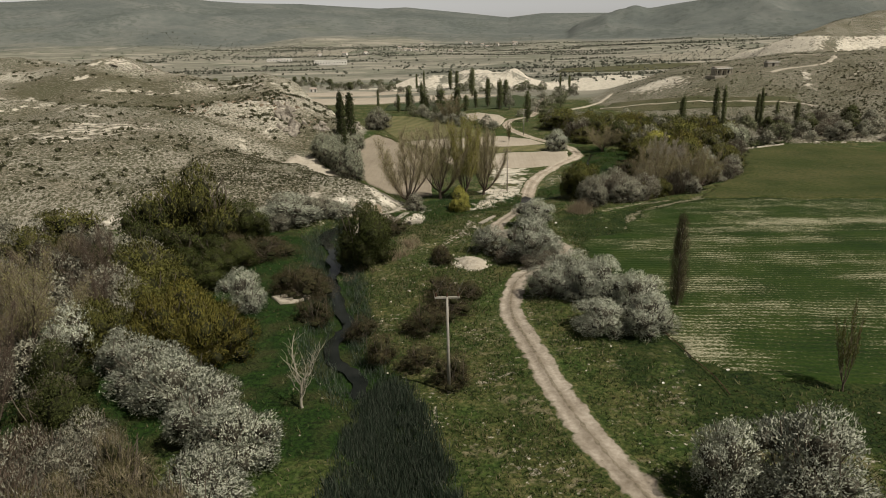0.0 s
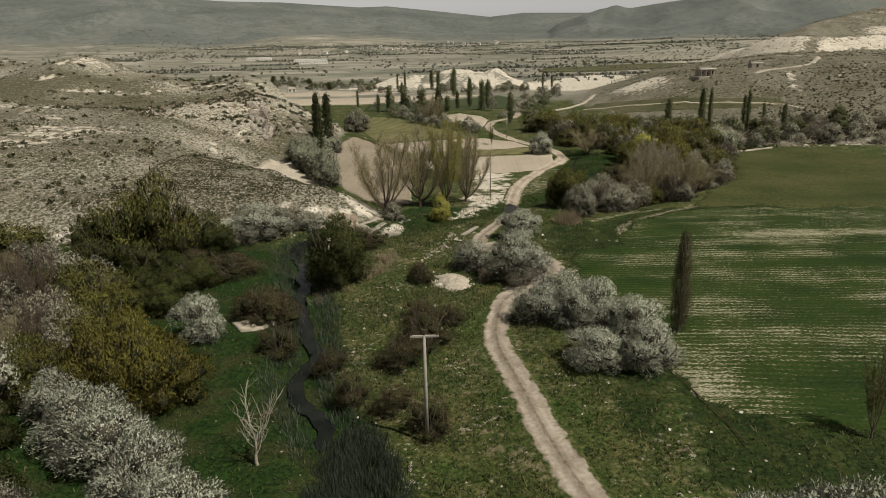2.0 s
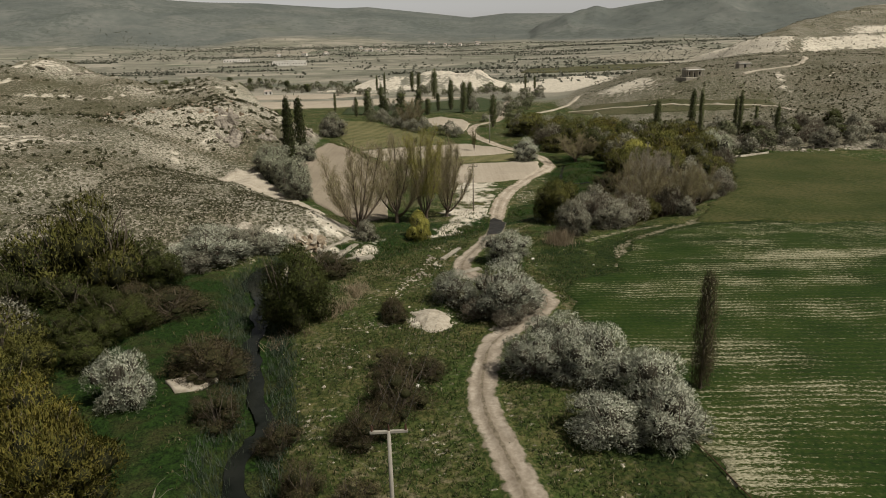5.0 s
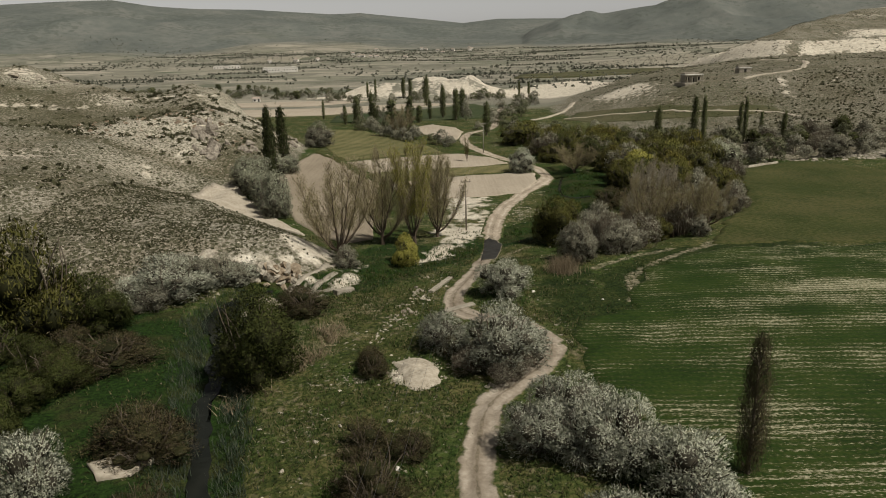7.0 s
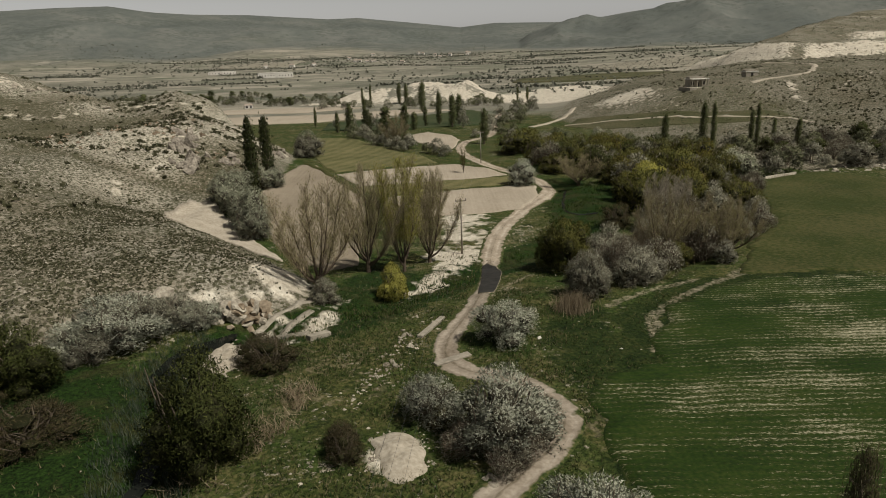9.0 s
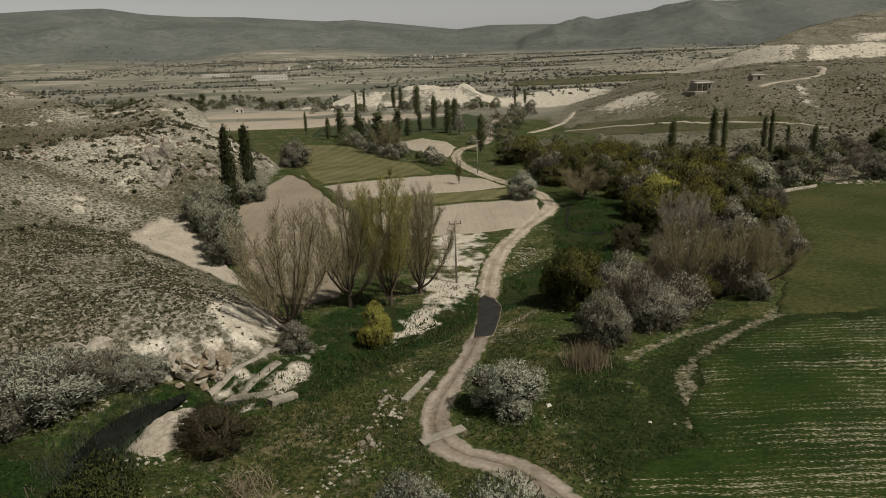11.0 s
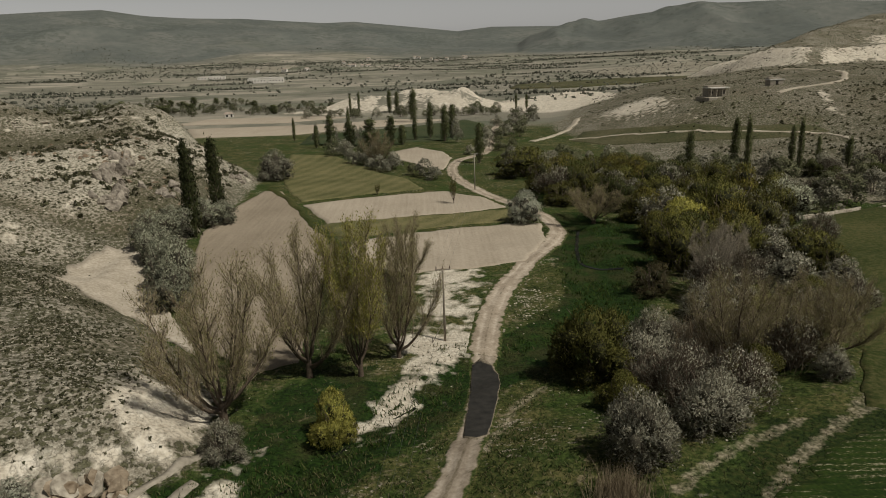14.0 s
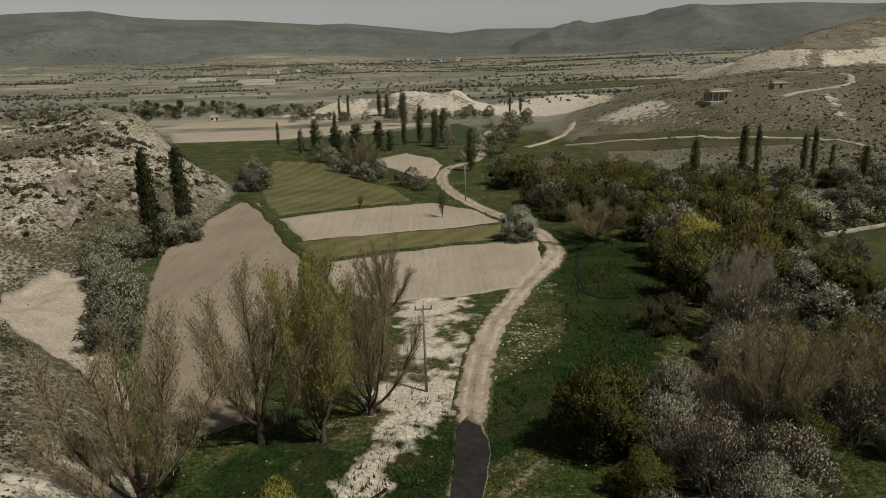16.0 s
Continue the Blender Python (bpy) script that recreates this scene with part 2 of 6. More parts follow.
def road_material(name, pale):
    n = Nodes(name, 0.95)
    fine, mid = n.noise(2.6, 6), n.noise(0.3, 4)
    dirt = n.ramp(n.math("ADD", n.math("MULTIPLY", fine, 0.4), n.math("MULTIPLY", mid, 0.6)),
                  *((p, tuple(pale * v for v in c)) for p, c in ((0.36, (0.185, 0.152, 0.115)), (0.5, (0.252, 0.214, 0.168)), (0.64, (0.335, 0.292, 0.24)))))
    wheel = n.math("MULTIPLY", n.layer("rut"), n.fit(n.noise(0.5, 6), 0.36, 0.56))
    dirt = n.mix(n.math("MULTIPLY", wheel, 0.7), dirt, n.ramp(fine, (0.34, tuple(pale * v for v in (0.37, 0.32, 0.262))), (0.64, tuple(pale * v for v in (0.50, 0.445, 0.375)))))
    ridge = n.fit(n.math("ADD", n.layer("crown"), n.math("MULTIPLY", n.math("SUBTRACT", n.noise(1.3, 7), 0.5), 1.8)), 0.62, 0.86)
    dirt = n.mix(n.math("MULTIPLY", ridge, 0.75), dirt, n.ramp(fine, (0.36, (0.085, 0.072, 0.048)), (0.62, (0.19, 0.16, 0.115))))
    verge = n.fit(n.math("ADD", n.layer("verge"), n.math("MULTIPLY", n.math("SUBTRACT", n.noise(0.8, 8), 0.5), 0.9)), 0.20, 0.34)
    c = n.mix(verge, dirt, n.ramp(fine, (0.34, (0.018, 0.032, 0.007)), (0.5, (0.050, 0.066, 0.019)), (0.66, (0.115, 0.108, 0.048))))
    return n.done(c, fine, 0.6, 0.08)


def ford_material():
    n = Nodes("wet_ford_slab", 0.6)
    slab_c = n.ramp(n.math("ADD", n.math("MULTIPLY", n.noise(1.5, 6), 0.6), n.math("MULTIPLY", n.noise(0.3, 4), 0.4)), (0.35, (0.017, 0.017, 0.016)), (0.65, (0.042, 0.040, 0.036)))
    dirt = n.ramp(n.noise(2.6, 6), (0.35, (0.10, 0.085, 0.06)), (0.62, (0.26, 0.225, 0.17)))
    rim = n.math("ADD", n.layer("ends"), n.math("MULTIPLY", n.math("SUBTRACT", n.noise(0.7, 7), 0.5), 0.9))
    return n.done(n.mix(n.fit(rim, 0.55, 0.85), slab_c, dirt), n.noise(2.0, 6), 0.3, 0.04)


def plain_material(name, a, b, scale=3.0, rough_value=0.85, bump=0.4, distance=0.05, metal=0.0):
    n = Nodes(name, rough_value, metal)
    v = n.math("ADD", n.math("MULTIPLY", n.noise(scale, 6), 0.6), n.math("MULTIPLY", n.noise(scale * 0.13, 4), 0.4))
    return n.done(n.ramp(v, (0.3, a), (0.7, b)), v, bump, distance)


def leaf_material(name, *colors):
    n = Nodes(name, 0.75)
    stops = [((i + 0.5) / len(colors), c) for i, c in enumerate(colors)]
    c = n.ramp(n.island(), *stops)
    tone = n.fit(n.object_random(), 0, 1, 0.78, 1.2)
    vm = n.tree.nodes.new("ShaderNodeVectorMath")
    vm.operation = "SCALE"
    n.link(c, vm.inputs[0])
    n.put(tone, vm.inputs["Scale"])
    # light passes through thin leaves
    glow = n.tree.nodes.new("ShaderNodeBsdfTranslucent")
    n.link(vm.outputs[0], glow.inputs["Color"])
    both = n.tree.nodes.new("ShaderNodeMixShader")
    both.inputs[0].default_value = 0.22
    n.link(n.bsdf.outputs[0], both.inputs[1])
    n.link(glow.outputs[0], both.inputs[2])
    n.link(both.outputs[0], n.out.inputs[0])
    return n.done(vm.outputs[0])


def water_material():
    n = Nodes("dark_stream_water", 0.12)
    n.bsdf.inputs["Specular IOR Level"].default_value = 0.12
    return n.done(n.ramp(n.noise(0.4, 4), (0.35, (0.008, 0.010, 0.008)), (0.65, (0.018, 0.020, 0.017))), n.noise(1.8, 3), 0.12, 0.05)


GROUND = ground_material()
CROP = crop_material()
PASTURE = meadow_material("green_pasture", (0.020, 0.034, 0.007), (0.050, 0.061, 0.016), (0.105, 0.094, 0.040), 0.6)
HILLGREEN = meadow_material("thin_hill_grass", (0.036, 0.046, 0.018), (0.080, 0.080, 0.038), (0.15, 0.13, 0.08), 0.6)
STRIPED = mown_material("strip_meadow", (0.072, 0.078, 0.030), (0.185, 0.168, 0.082), (-150.0, 330.0, -5.0))
DARKGREEN = meadow_material("dark_green_field", (0.024, 0.042, 0.016), (0.042, 0.062, 0.026), (0.085, 0.085, 0.045), 0.6)
FALLOW = plain_material("far_fallow_ground", (0.20, 0.185, 0.145), (0.30, 0.28, 0.225), 0.08, 0.95, 0.2, 0.1)
TILLED = tilled_material("pale_tilled_soil", (0.285, 0.245, 0.19), (0.46, 0.405, 0.33), 1.45)
TILLED_BROWN = tilled_material("brown_tilled_soil", (0.195, 0.163, 0.12), (0.345, 0.296, 0.232), 0.12)
ROAD = road_material("dirt_track", 1.0)
ROAD_PALE = road_material("chalky_track", 1.28)
WATER = water_material()
ASPHALT = ford_material()
GRAVEL = plain_material("pale_gravel_heap", (0.27, 0.235, 0.18), (0.54, 0.49, 0.41), 2.6, 0.95, 0.8, 0.15)
CLEARING = plain_material("bare_pale_earth", (0.27, 0.235, 0.18), (0.55, 0.495, 0.415), 2.4, 0.95, 0.6, 0.12)
CHALK = plain_material("chalk_rock", (0.12, 0.10, 0.075), (0.56, 0.515, 0.43), 1.8, 0.95, 1.0, 0.4)
CRAG = plain_material("grey_beige_crag", (0.07, 0.058, 0.046), (0.46, 0.415, 0.35), 1.6, 0.95, 1.0, 0.5)
STAINED = plain_material("rust_stained_chalk", (0.10, 0.07, 0.043), (0.44, 0.37, 0.28), 1.4, 0.95, 1.0, 0.4)
ROCK = plain_material("brown_grey_rock", (0.095, 0.068, 0.045), (0.30, 0.235, 0.17), 0.8, 0.95, 0.9, 0.35)
CONCRETE = plain_material("weathered_concrete", (0.19, 0.17, 0.135), (0.41, 0.375, 0.315), 2.0, 0.85, 0.3, 0.03)
WHITEWALL = plain_material("limewashed_wall", (0.55, 0.52, 0.48), (0.78, 0.76, 0.72), 0.8, 0.85, 0.2, 0.02)
SHADOWED = plain_material("unlit_interior_tone", (0.02, 0.02, 0.02), (0.05, 0.045, 0.04), 1.0, 0.9, 0.1, 0.02)
ROOF = plain_material("flat_roof_screed", (0.42, 0.40, 0.37), (0.62, 0.60, 0.56), 0.8, 0.9, 0.2, 0.02)
TILEROOF = plain_material("faded_roof", (0.30, 0.24, 0.20), (0.46, 0.40, 0.35), 1.2, 0.9, 0.3, 0.05)
WOODPOLE = plain_material("grey_pole_wood", (0.19, 0.165, 0.135), (0.36, 0.32, 0.27), 2.5, 0.85, 0.3, 0.02)
PALEPOLE = plain_material("pale_pole_concrete", (0.22, 0.205, 0.175), (0.38, 0.355, 0.31), 2.5, 0.85, 0.3, 0.02)
PORCELAIN = plain_material("brown_insulator", (0.06, 0.035, 0.025), (0.11, 0.06, 0.045), 4.0, 0.25, 0.05, 0.01)
WIRE = plain_material("cable_metal", (0.10, 0.10, 0.10), (0.18, 0.18, 0.18), 4.0, 0.5, 0.0, 0.01, 0.8)
BARK = plain_material("grey_brown_bark", (0.075, 0.06, 0.045), (0.19, 0.16, 0.125), 6.0, 0.95, 0.6, 0.03)
BARK_BROWN = plain_material("dark_brown_bark", (0.06, 0.045, 0.034), (0.15, 0.118, 0.09), 6.0, 0.95, 0.6, 0.03)
DEADWOOD = plain_material("bleached_dead_wood", (0.24, 0.215, 0.165), (0.44, 0.40, 0.33), 5.0, 0.9, 0.5, 0.02)
TWIG = leaf_material("bare_twigs", (0.22, 0.18, 0.125), (0.31, 0.265, 0.19), (0.39, 0.34, 0.25))
TWIG_TAN = leaf_material("tan_twigs", (0.25, 0.205, 0.135), (0.33, 0.275, 0.185), (0.40, 0.345, 0.24))
# darker leaf tones that put the shade inside crowns into the colour
SHADE_GREEN = leaf_material("shade_toned_leaves", (0.018, 0.020, 0.008), (0.030, 0.031, 0.012))
SHADE_GREY = leaf_material("shade_toned_twigs", (0.048, 0.044, 0.032), (0.072, 0.066, 0.049))
TWIG_PALE = leaf_material("pale_silvery_twigs", (0.34, 0.30, 0.235), (0.43, 0.385, 0.305), (0.52, 0.47, 0.385))
TWIG_RED = leaf_material("reddish_twigs", (0.080, 0.058, 0.042), (0.12, 0.090, 0.066), (0.19, 0.152, 0.116))
BLOSSOM = leaf_material("white_blossom", (0.33, 0.345, 0.265), (0.4, 0.415, 0.325), (0.49, 0.5, 0.405), (0.31, 0.33, 0.24), (0.55, 0.56, 0.47))
BLOSSOM_GREY = leaf_material("greyed_blossom", (0.205, 0.198, 0.145), (0.255, 0.247, 0.185), (0.315, 0.308, 0.24), (0.19, 0.187, 0.132), (0.395, 0.388, 0.315))
WILLOW = leaf_material("willow_green", (0.088, 0.09, 0.022), (0.114, 0.113, 0.029), (0.145, 0.138, 0.037), (0.099, 0.102, 0.025))
WILLOW_DARK = leaf_material("dark_willow_green", (0.048, 0.06, 0.016), (0.064, 0.077, 0.021), (0.088, 0.098, 0.028))
BUDDING = leaf_material("budding_willow", (0.24, 0.235, 0.055), (0.29, 0.275, 0.068), (0.35, 0.322, 0.085), (0.21, 0.215, 0.052))
OCHRE = leaf_material("ochre_catkins", (0.110, 0.100, 0.021), (0.150, 0.132, 0.028), (0.20, 0.172, 0.038), (0.090, 0.095, 0.022))
OSIER = leaf_material("olive_willow_shoots", (0.085, 0.078, 0.032), (0.12, 0.105, 0.045), (0.16, 0.138, 0.065), (0.075, 0.078, 0.026))
# paler version of the willow green, with haze put into the colour
WILLOW_FAR = leaf_material("haze_paled_valley_trees", (0.115, 0.125, 0.068), (0.15, 0.158, 0.090), (0.19, 0.192, 0.118))
POPLAR_LIGHT = leaf_material("fresh_poplar_green", (0.095, 0.112, 0.046), (0.13, 0.148, 0.062), (0.17, 0.182, 0.085))
RUSSET = leaf_material("russet_shrub", (0.060, 0.052, 0.024), (0.085, 0.070, 0.034), (0.115, 0.092, 0.048), (0.062, 0.066, 0.026))
SILVER = leaf_material("silver_leaves", (0.25, 0.262, 0.185), (0.31, 0.322, 0.235), (0.38, 0.392, 0.295))
POPLAR = leaf_material("poplar_green", (0.04, 0.05, 0.02), (0.058, 0.069, 0.026), (0.08, 0.088, 0.036))
POPLAR_BARE = leaf_material("bare_poplar_twigs", (0.05, 0.042, 0.026), (0.085, 0.07, 0.042), (0.075, 0.07, 0.032))
POPLAR_PALE = leaf_material("budding_poplar", (0.19, 0.184, 0.075), (0.24, 0.228, 0.098), (0.3, 0.278, 0.128))
REED = leaf_material("dark_green_reed", (0.028, 0.046, 0.028), (0.052, 0.072, 0.048), (0.10, 0.115, 0.086))
REED_DRY = leaf_material("dry_tan_reed", (0.26, 0.21, 0.14), (0.36, 0.30, 0.21), (0.20, 0.155, 0.10))
TUFT = leaf_material("grass_tufts", (0.025, 0.050, 0.012), (0.050, 0.080, 0.020), (0.085, 0.10, 0.035), (0.16, 0.14, 0.08))
LUSH_TUFT = leaf_material("lush_tussocks", (0.020, 0.046, 0.008), (0.040, 0.080, 0.014), (0.065, 0.105, 0.022), (0.085, 0.095, 0.034))
SCRUB = leaf_material("steppe_scrub", (0.050, 0.053, 0.027), (0.076, 0.077, 0.042), (0.105, 0.10, 0.060))
# far trees and hedges lightened so their colour imitates haze
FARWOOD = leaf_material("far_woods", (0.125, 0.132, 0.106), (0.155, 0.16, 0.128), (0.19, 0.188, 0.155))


# ---- terrain: heights in metres ----
def lattice(ix, iy, seed):
    n = (ix.astype(np.int64) * 374761393 + iy.astype(np.int64) * 668265263 + seed * 974634777) & 0xFFFFFFFF
    n = ((n ^ (n >> 13)) * 1274126177) & 0xFFFFFFFF
    n = n ^ (n >> 16)
    return (n & 0xFFFF) / 65535.0


def grain(x, y, size, seed=0):
    """Smooth value noise of that cell size, about -1 to 1."""
    u, v = np.asarray(x, float) / size, np.asarray(y, float) / size
    iu, iv = np.floor(u), np.floor(v)
    fu, fv = u - iu, v - iv
    fu, fv = fu * fu * (3 - 2 * fu), fv * fv * (3 - 2 * fv)
    a, b = lattice(iu, iv, seed), lattice(iu + 1, iv, seed)
    c, d = lattice(iu, iv + 1, seed), lattice(iu + 1, iv + 1, seed)
    return 2 * ((a * (1 - fu) + b * fu) * (1 - fv) + (c * (1 - fu) + d * fu) * fv) - 1


def rough(x, y, size, seed=0, octaves=4):
    total, amp = 0.0, 1.0
    for i in range(octaves):
        total = total + amp * grain(x, y, size / 2 ** i, seed + i * 17)
        amp *= 0.5
    return total


def step(a, b, v):
    s = np.clip((np.asarray(v, float) - a) / (b - a), 0, 1)
    return s * s * (3 - 2 * s)


def side(x, y, line):
    """Distance to an open line; positive to the right of its direction."""
    x, y = np.asarray(x, float), np.asarray(y, float)
    best = np.full(x.shape, 1e9)
    sign = np.ones(x.shape)
    for (ax, ay), (bx, by) in zip(line, line[1:]):
        dx, dy = bx - ax, by - ay
        s = np.clip(((x - ax) * dx + (y - ay) * dy) / (dx * dx + dy * dy), 0, 1)
        d = np.hypot(x - ax - s * dx, y - ay - s * dy)
        near = d < best - 1e-9
        best = np.where(near, d, best)
        sign = np.where(near, np.sign(dy * (x - ax) - dx * (y - ay) + 1e-12), sign)
    return best * sign


def inside(x, y, ring):
    """Distance to a closed ring, positive inside."""
    x, y = np.asarray(x, float), np.asarray(y, float)
    d = np.abs(side(x, y, list(ring) + [ring[0]]))
    odd = np.zeros(x.shape, bool)
    for (ax, ay), (bx, by) in zip(ring, list(ring[1:]) + [ring[0]]):
        cross = (ay > y) != (by > y)
        odd ^= cross & (x < (bx - ax) * (y - ay) / ((by - ay) or 1e-9) + ax)
    return np.where(odd, d, -d)


def dome(x, y, cx, cy, rx, ry, turn=0.0):
    c, s = math.cos(turn), math.sin(turn)
    u, v = (x - cx) * c + (y - cy) * s, -(x - cx) * s + (y - cy) * c
    return np.exp(-((u / rx) ** 2 + (v / ry) ** 2))


HILL_FOOT = [(-420, 70), (-120, 98), (-60, 104), (-33, 110), (-20, 117), (-13, 121), (-15, 134), (-25, 150), (-40, 168),
             (-45, 185), (-42, 205), (-41, 240), (-43, 275), (-60, 308), (-82, 345), (-150, 410), (-420, 460)]
EAST_FOOT = [(500, 120), (180, 190), (118, 208), (98, 228), (82, 300), (70, 393), (92, 480), (135, 620), (300, 830), (900, 1000)]
TERRACE = [(6, 40), (8, 84), (11, 122), (34, 126), (62, 156), (76, 196), (110, 214), (300, 240)]
STREAM = [(-3, 18), (-6, 35), (-9.2, 47), (-11.8, 52.2), (-14.0, 57), (-14.0, 62.4), (-15.6, 68), (-17.0, 75), (-18.8, 82), (-20.4, 88), (-22.6, 97), (-24.5, 102), (-23, 108), (-17, 113)]
DITCH = [(-16, 113), (-10, 114), (-5, 119), (-1, 126), (5, 134), (11, 141), (17, 146), (24, 152), (31, 162), (34, 178), (33, 195), (38, 215)]


def skyline(az):
    """Rise of the far ridge, by bearing in degrees from straight ahead (right positive)."""
    deg = np.array([-70, -34, -27, -23.5, -20.7, -17.7, -13.8, -7.6, -5.4, -0.5, 2.8, 5.5, 9.8, 12.1, 14.5, 17.2, 22, 25, 28.3, 33.4, 45, 70])
    up = np.array([2.4, 2.9, 3.3, 3.4, 2.95, 2.75, 2.65, 2.2, 2.25, 1.7, 1.3, 1.55, 1.45, 1.4, 1.4, 1.6, 1.8, 1.8, 1.8, 1.6, 2.3, 2.4])
    return np.interp(az, deg, up)


QUARRY = [(250, 780), (238, 700), (236, 640), (241, 565), (256, 528), (300, 545), (420, 560), (900, 560)]


def quarry_side(x, y):
    """Distance behind the foot of the quarried chalk face, bent by gullies."""
    d = -side(x, y, QUARRY)
    return d + step(-10, 10, d) * step(120, 40, d) * (5.0 * rough(x, y, 38, 63, 3) + 2.0 * grain(x, y, 9, 64))


def quarry_hill(x, y, foot):
    """Height of the hill behind the quarried face."""
    d = quarry_side(x, y)
    face = np.interp(d, [-1, 0, 26, 38, 62, 110, 200, 500], [-40, 0, 1, 1.02, 1.3, 1.75, 2.1, 2.5])
    face = np.where(d < 0, -40, foot + (27 - foot) * np.minimum(face, 1) + 24 * np.maximum(face - 1, 0))
    flank = 27 + (604 - y) * 0.21 + (x - 260) * 0.32 + 3 * rough(x, y, 40, 67, 3)
    return np.minimum(face, flank)


def ground(x, y):
    """Height of the ground sheet."""
    x, y = np.asarray(x, float), np.asarray(y, float)
    low = np.interp(y, [-50, 40, 60, 80, 100, 115, 135, 150, 180, 230, 300, 400, 700, 1500, 4000],
                    [-0.4, -0.4, -0.6, -0.8, -1.3, -2.0, -4.0, -4.9, -4.9, -5.0, -5.4, -6.5, -8, -4, 18])
    high = np.interp(y, [-50, 60, 100, 150, 205, 300], [0, 0, -0.3, -2.2, -3.0, -3.5])
    z = low + (high - low) * step(-6, 5, side(x, y, TERRACE)) * step(330, 230, y)
    # stream bed and ditch
    ds, dd = np.abs(side(x, y, STREAM)), np.abs(side(x, y, DITCH))
    z = z - 1.1 * step(4.5, 1.2, ds) - 0.7 * step(5, 1.0, dd)
    # western hill with its rocky knoll
    d = side(x, y, HILL_FOOT)
    d = -d
    rise = np.interp(d, [-5, 0, 3, 10, 25, 40, 70, 110, 200, 400], [0, 0.6, 3.0, 6.6, 10, 13, 15.5, 17, 22, 32])
    cut = 5.0 * dome(x, y, -56, 186, 14, 18) + 3.0 * dome(x, y, -57, 134, 26, 12, 0.3) + 1.8 * dome(x, y, -66, 203, 20, 4, -0.1)
    ribs = 1 - 2 * np.abs(rough(x, y, 15, 24, 4))
    knoll = 4.5 * dome(x, y, -72, 272, 15, 36, 0.25) + 11.5 * dome(x, y, -91, 316, 17, 20) + 2.5 * dome(x, y, -84, 234, 18, 12)
    knoll = knoll + 1.3 * ribs * (dome(x, y, -66, 245, 22, 40) + dome(x, y, -90, 310, 20, 24))
    upper = 14.5 * dome(x, y, -170, 325, 32, 36) + 7.0 * dome(x, y, -128, 303, 22, 18) + 17 * dome(x, y, -250, 380, 60, 60) - 2.5 * dome(x, y, -118, 240, 22, 18)
    knoll = knoll + upper * (1 + 0.07 * ribs) + step(60, 120, d) * 1.8 * (1 - 2 * np.abs(rough(x, y, 48, 28, 3)))
    hill = step(-1, 6, d)
    z = z + np.maximum(rise - cut * hill, 0) + knoll * step(0, 14, d)
    z = z + hill * (0.5 * rough(x, y, 16, 3) + 0.35 * rough(x, y, 5, 9, 3)) + step(20, 80, d) * 1.6 * rough(x, y, 55, 21, 3)
    # eastern hill with its cut benches
    e = side(x, y, EAST_FOOT)
    up = np.interp(e, [-10, 0, 20, 45, 60, 116, 300, 600], [0, 1, 6, 14, 16.5, 22.5, 24, 30]) * (1 - 0.6 * step(520, 680, y))
    soft = np.interp(e, [-10, 0, 30, 60, 120, 300, 600], [0, 0.3, 3.5, 7, 17, 36, 52])
    far = step(290, 355, y)
    z = z + soft * (1 - far) + up * far
    z = z + step(4, 40, e) * (0.8 * rough(x, y, 30, 33) + 0.3 * rough(x, y, 7, 41, 3))
    z = np.where(e > 0, np.maximum(z, quarry_hill(x, y, z)), z)
    # white quarried rise in the plain
    q = dome(x, y, 0, 585, 48, 36) + 0.7 * dome(x, y, 26, 560, 26, 24) + 0.4 * dome(x, y, -46, 575, 22, 16)
    z = z + 12 * np.minimum(q, 1.0) * (1 + 0.22 * rough(x, y, 18, 55)) * step(0.02, 0.3, q)
    # foothills and the far range
    r = np.hypot(x, y - 60)
    climb = np.interp(r, [700, 1100, 1500, 2000, 2500, 3000, 3600], [0, 4, 14, 31, 44, 34, 0]) * (1 + 0.22 * step(900, 1600, r) * rough(x, y, 380, 85, 3))
    az = np.degrees(np.arctan2(x - 5, np.maximum(y - 60, 1e-3)))
    top = 44 + 3700 * np.tan(np.radians(skyline(az)))
    ramp = step(2000, 3700, r) ** 1.25
    folds = 1 - 2 * np.abs(rough(x, y, 1000, 71, 5)) + 0.5 * rough(x, y, 300, 75, 3)
    range_z = top * ramp * (1 + (0.22 * folds + 0.16 * (1 - 2.2 * np.abs(rough(x, y, 420, 79, 4)))) * (1 - step(2700, 3350, r))) - top * 1.3 * step(3800, 4500, r)
    front = 40 + 2750 * np.tan(np.radians(np.interp(az, [5.5, 7.5, 9.1, 10.6, 11.9, 12.7, 13.8, 16.3, 18.8, 21.2, 25, 28.3, 33.4, 45, 60], [0, 0.5, 1.04, 1.53, 1.70, 1.95, 1.78, 2.08, 2.37, 2.57, 2.65, 2.6, 2.2, 2.0, 0])))
    gully = 1 - 2.2 * np.abs(rough(x, y, 340, 77, 4))
    front_z = front * step(5.5, 8.5, az) * step(1800, 2750, r) * step(3500, 2800, r) * (1 + (0.16 * folds + 0.20 * gully) * (1 - step(2350, 2720, r)))
    range_z = np.maximum(np.maximum(range_z, front_z), climb)
    foothill = step(850, 1700, r) * step(3200, 2300, r) * (5 + 20 * np.maximum(rough(x, y, 420, 81, 4), -0.3)) * np.maximum(step(10, 30, np.abs(az + 1)), 0.75 * step(4, -6, az))
    z = z + range_z + np.maximum(foothill, 0)
    # fine unevenness
    near = step(500, 200, r)
    z = z + near * (0.10 * rough(x, y, 3.5, 5, 3) + 0.12 * rough(x, y, 11, 6, 2))
    return z


# ---- end terrain ----


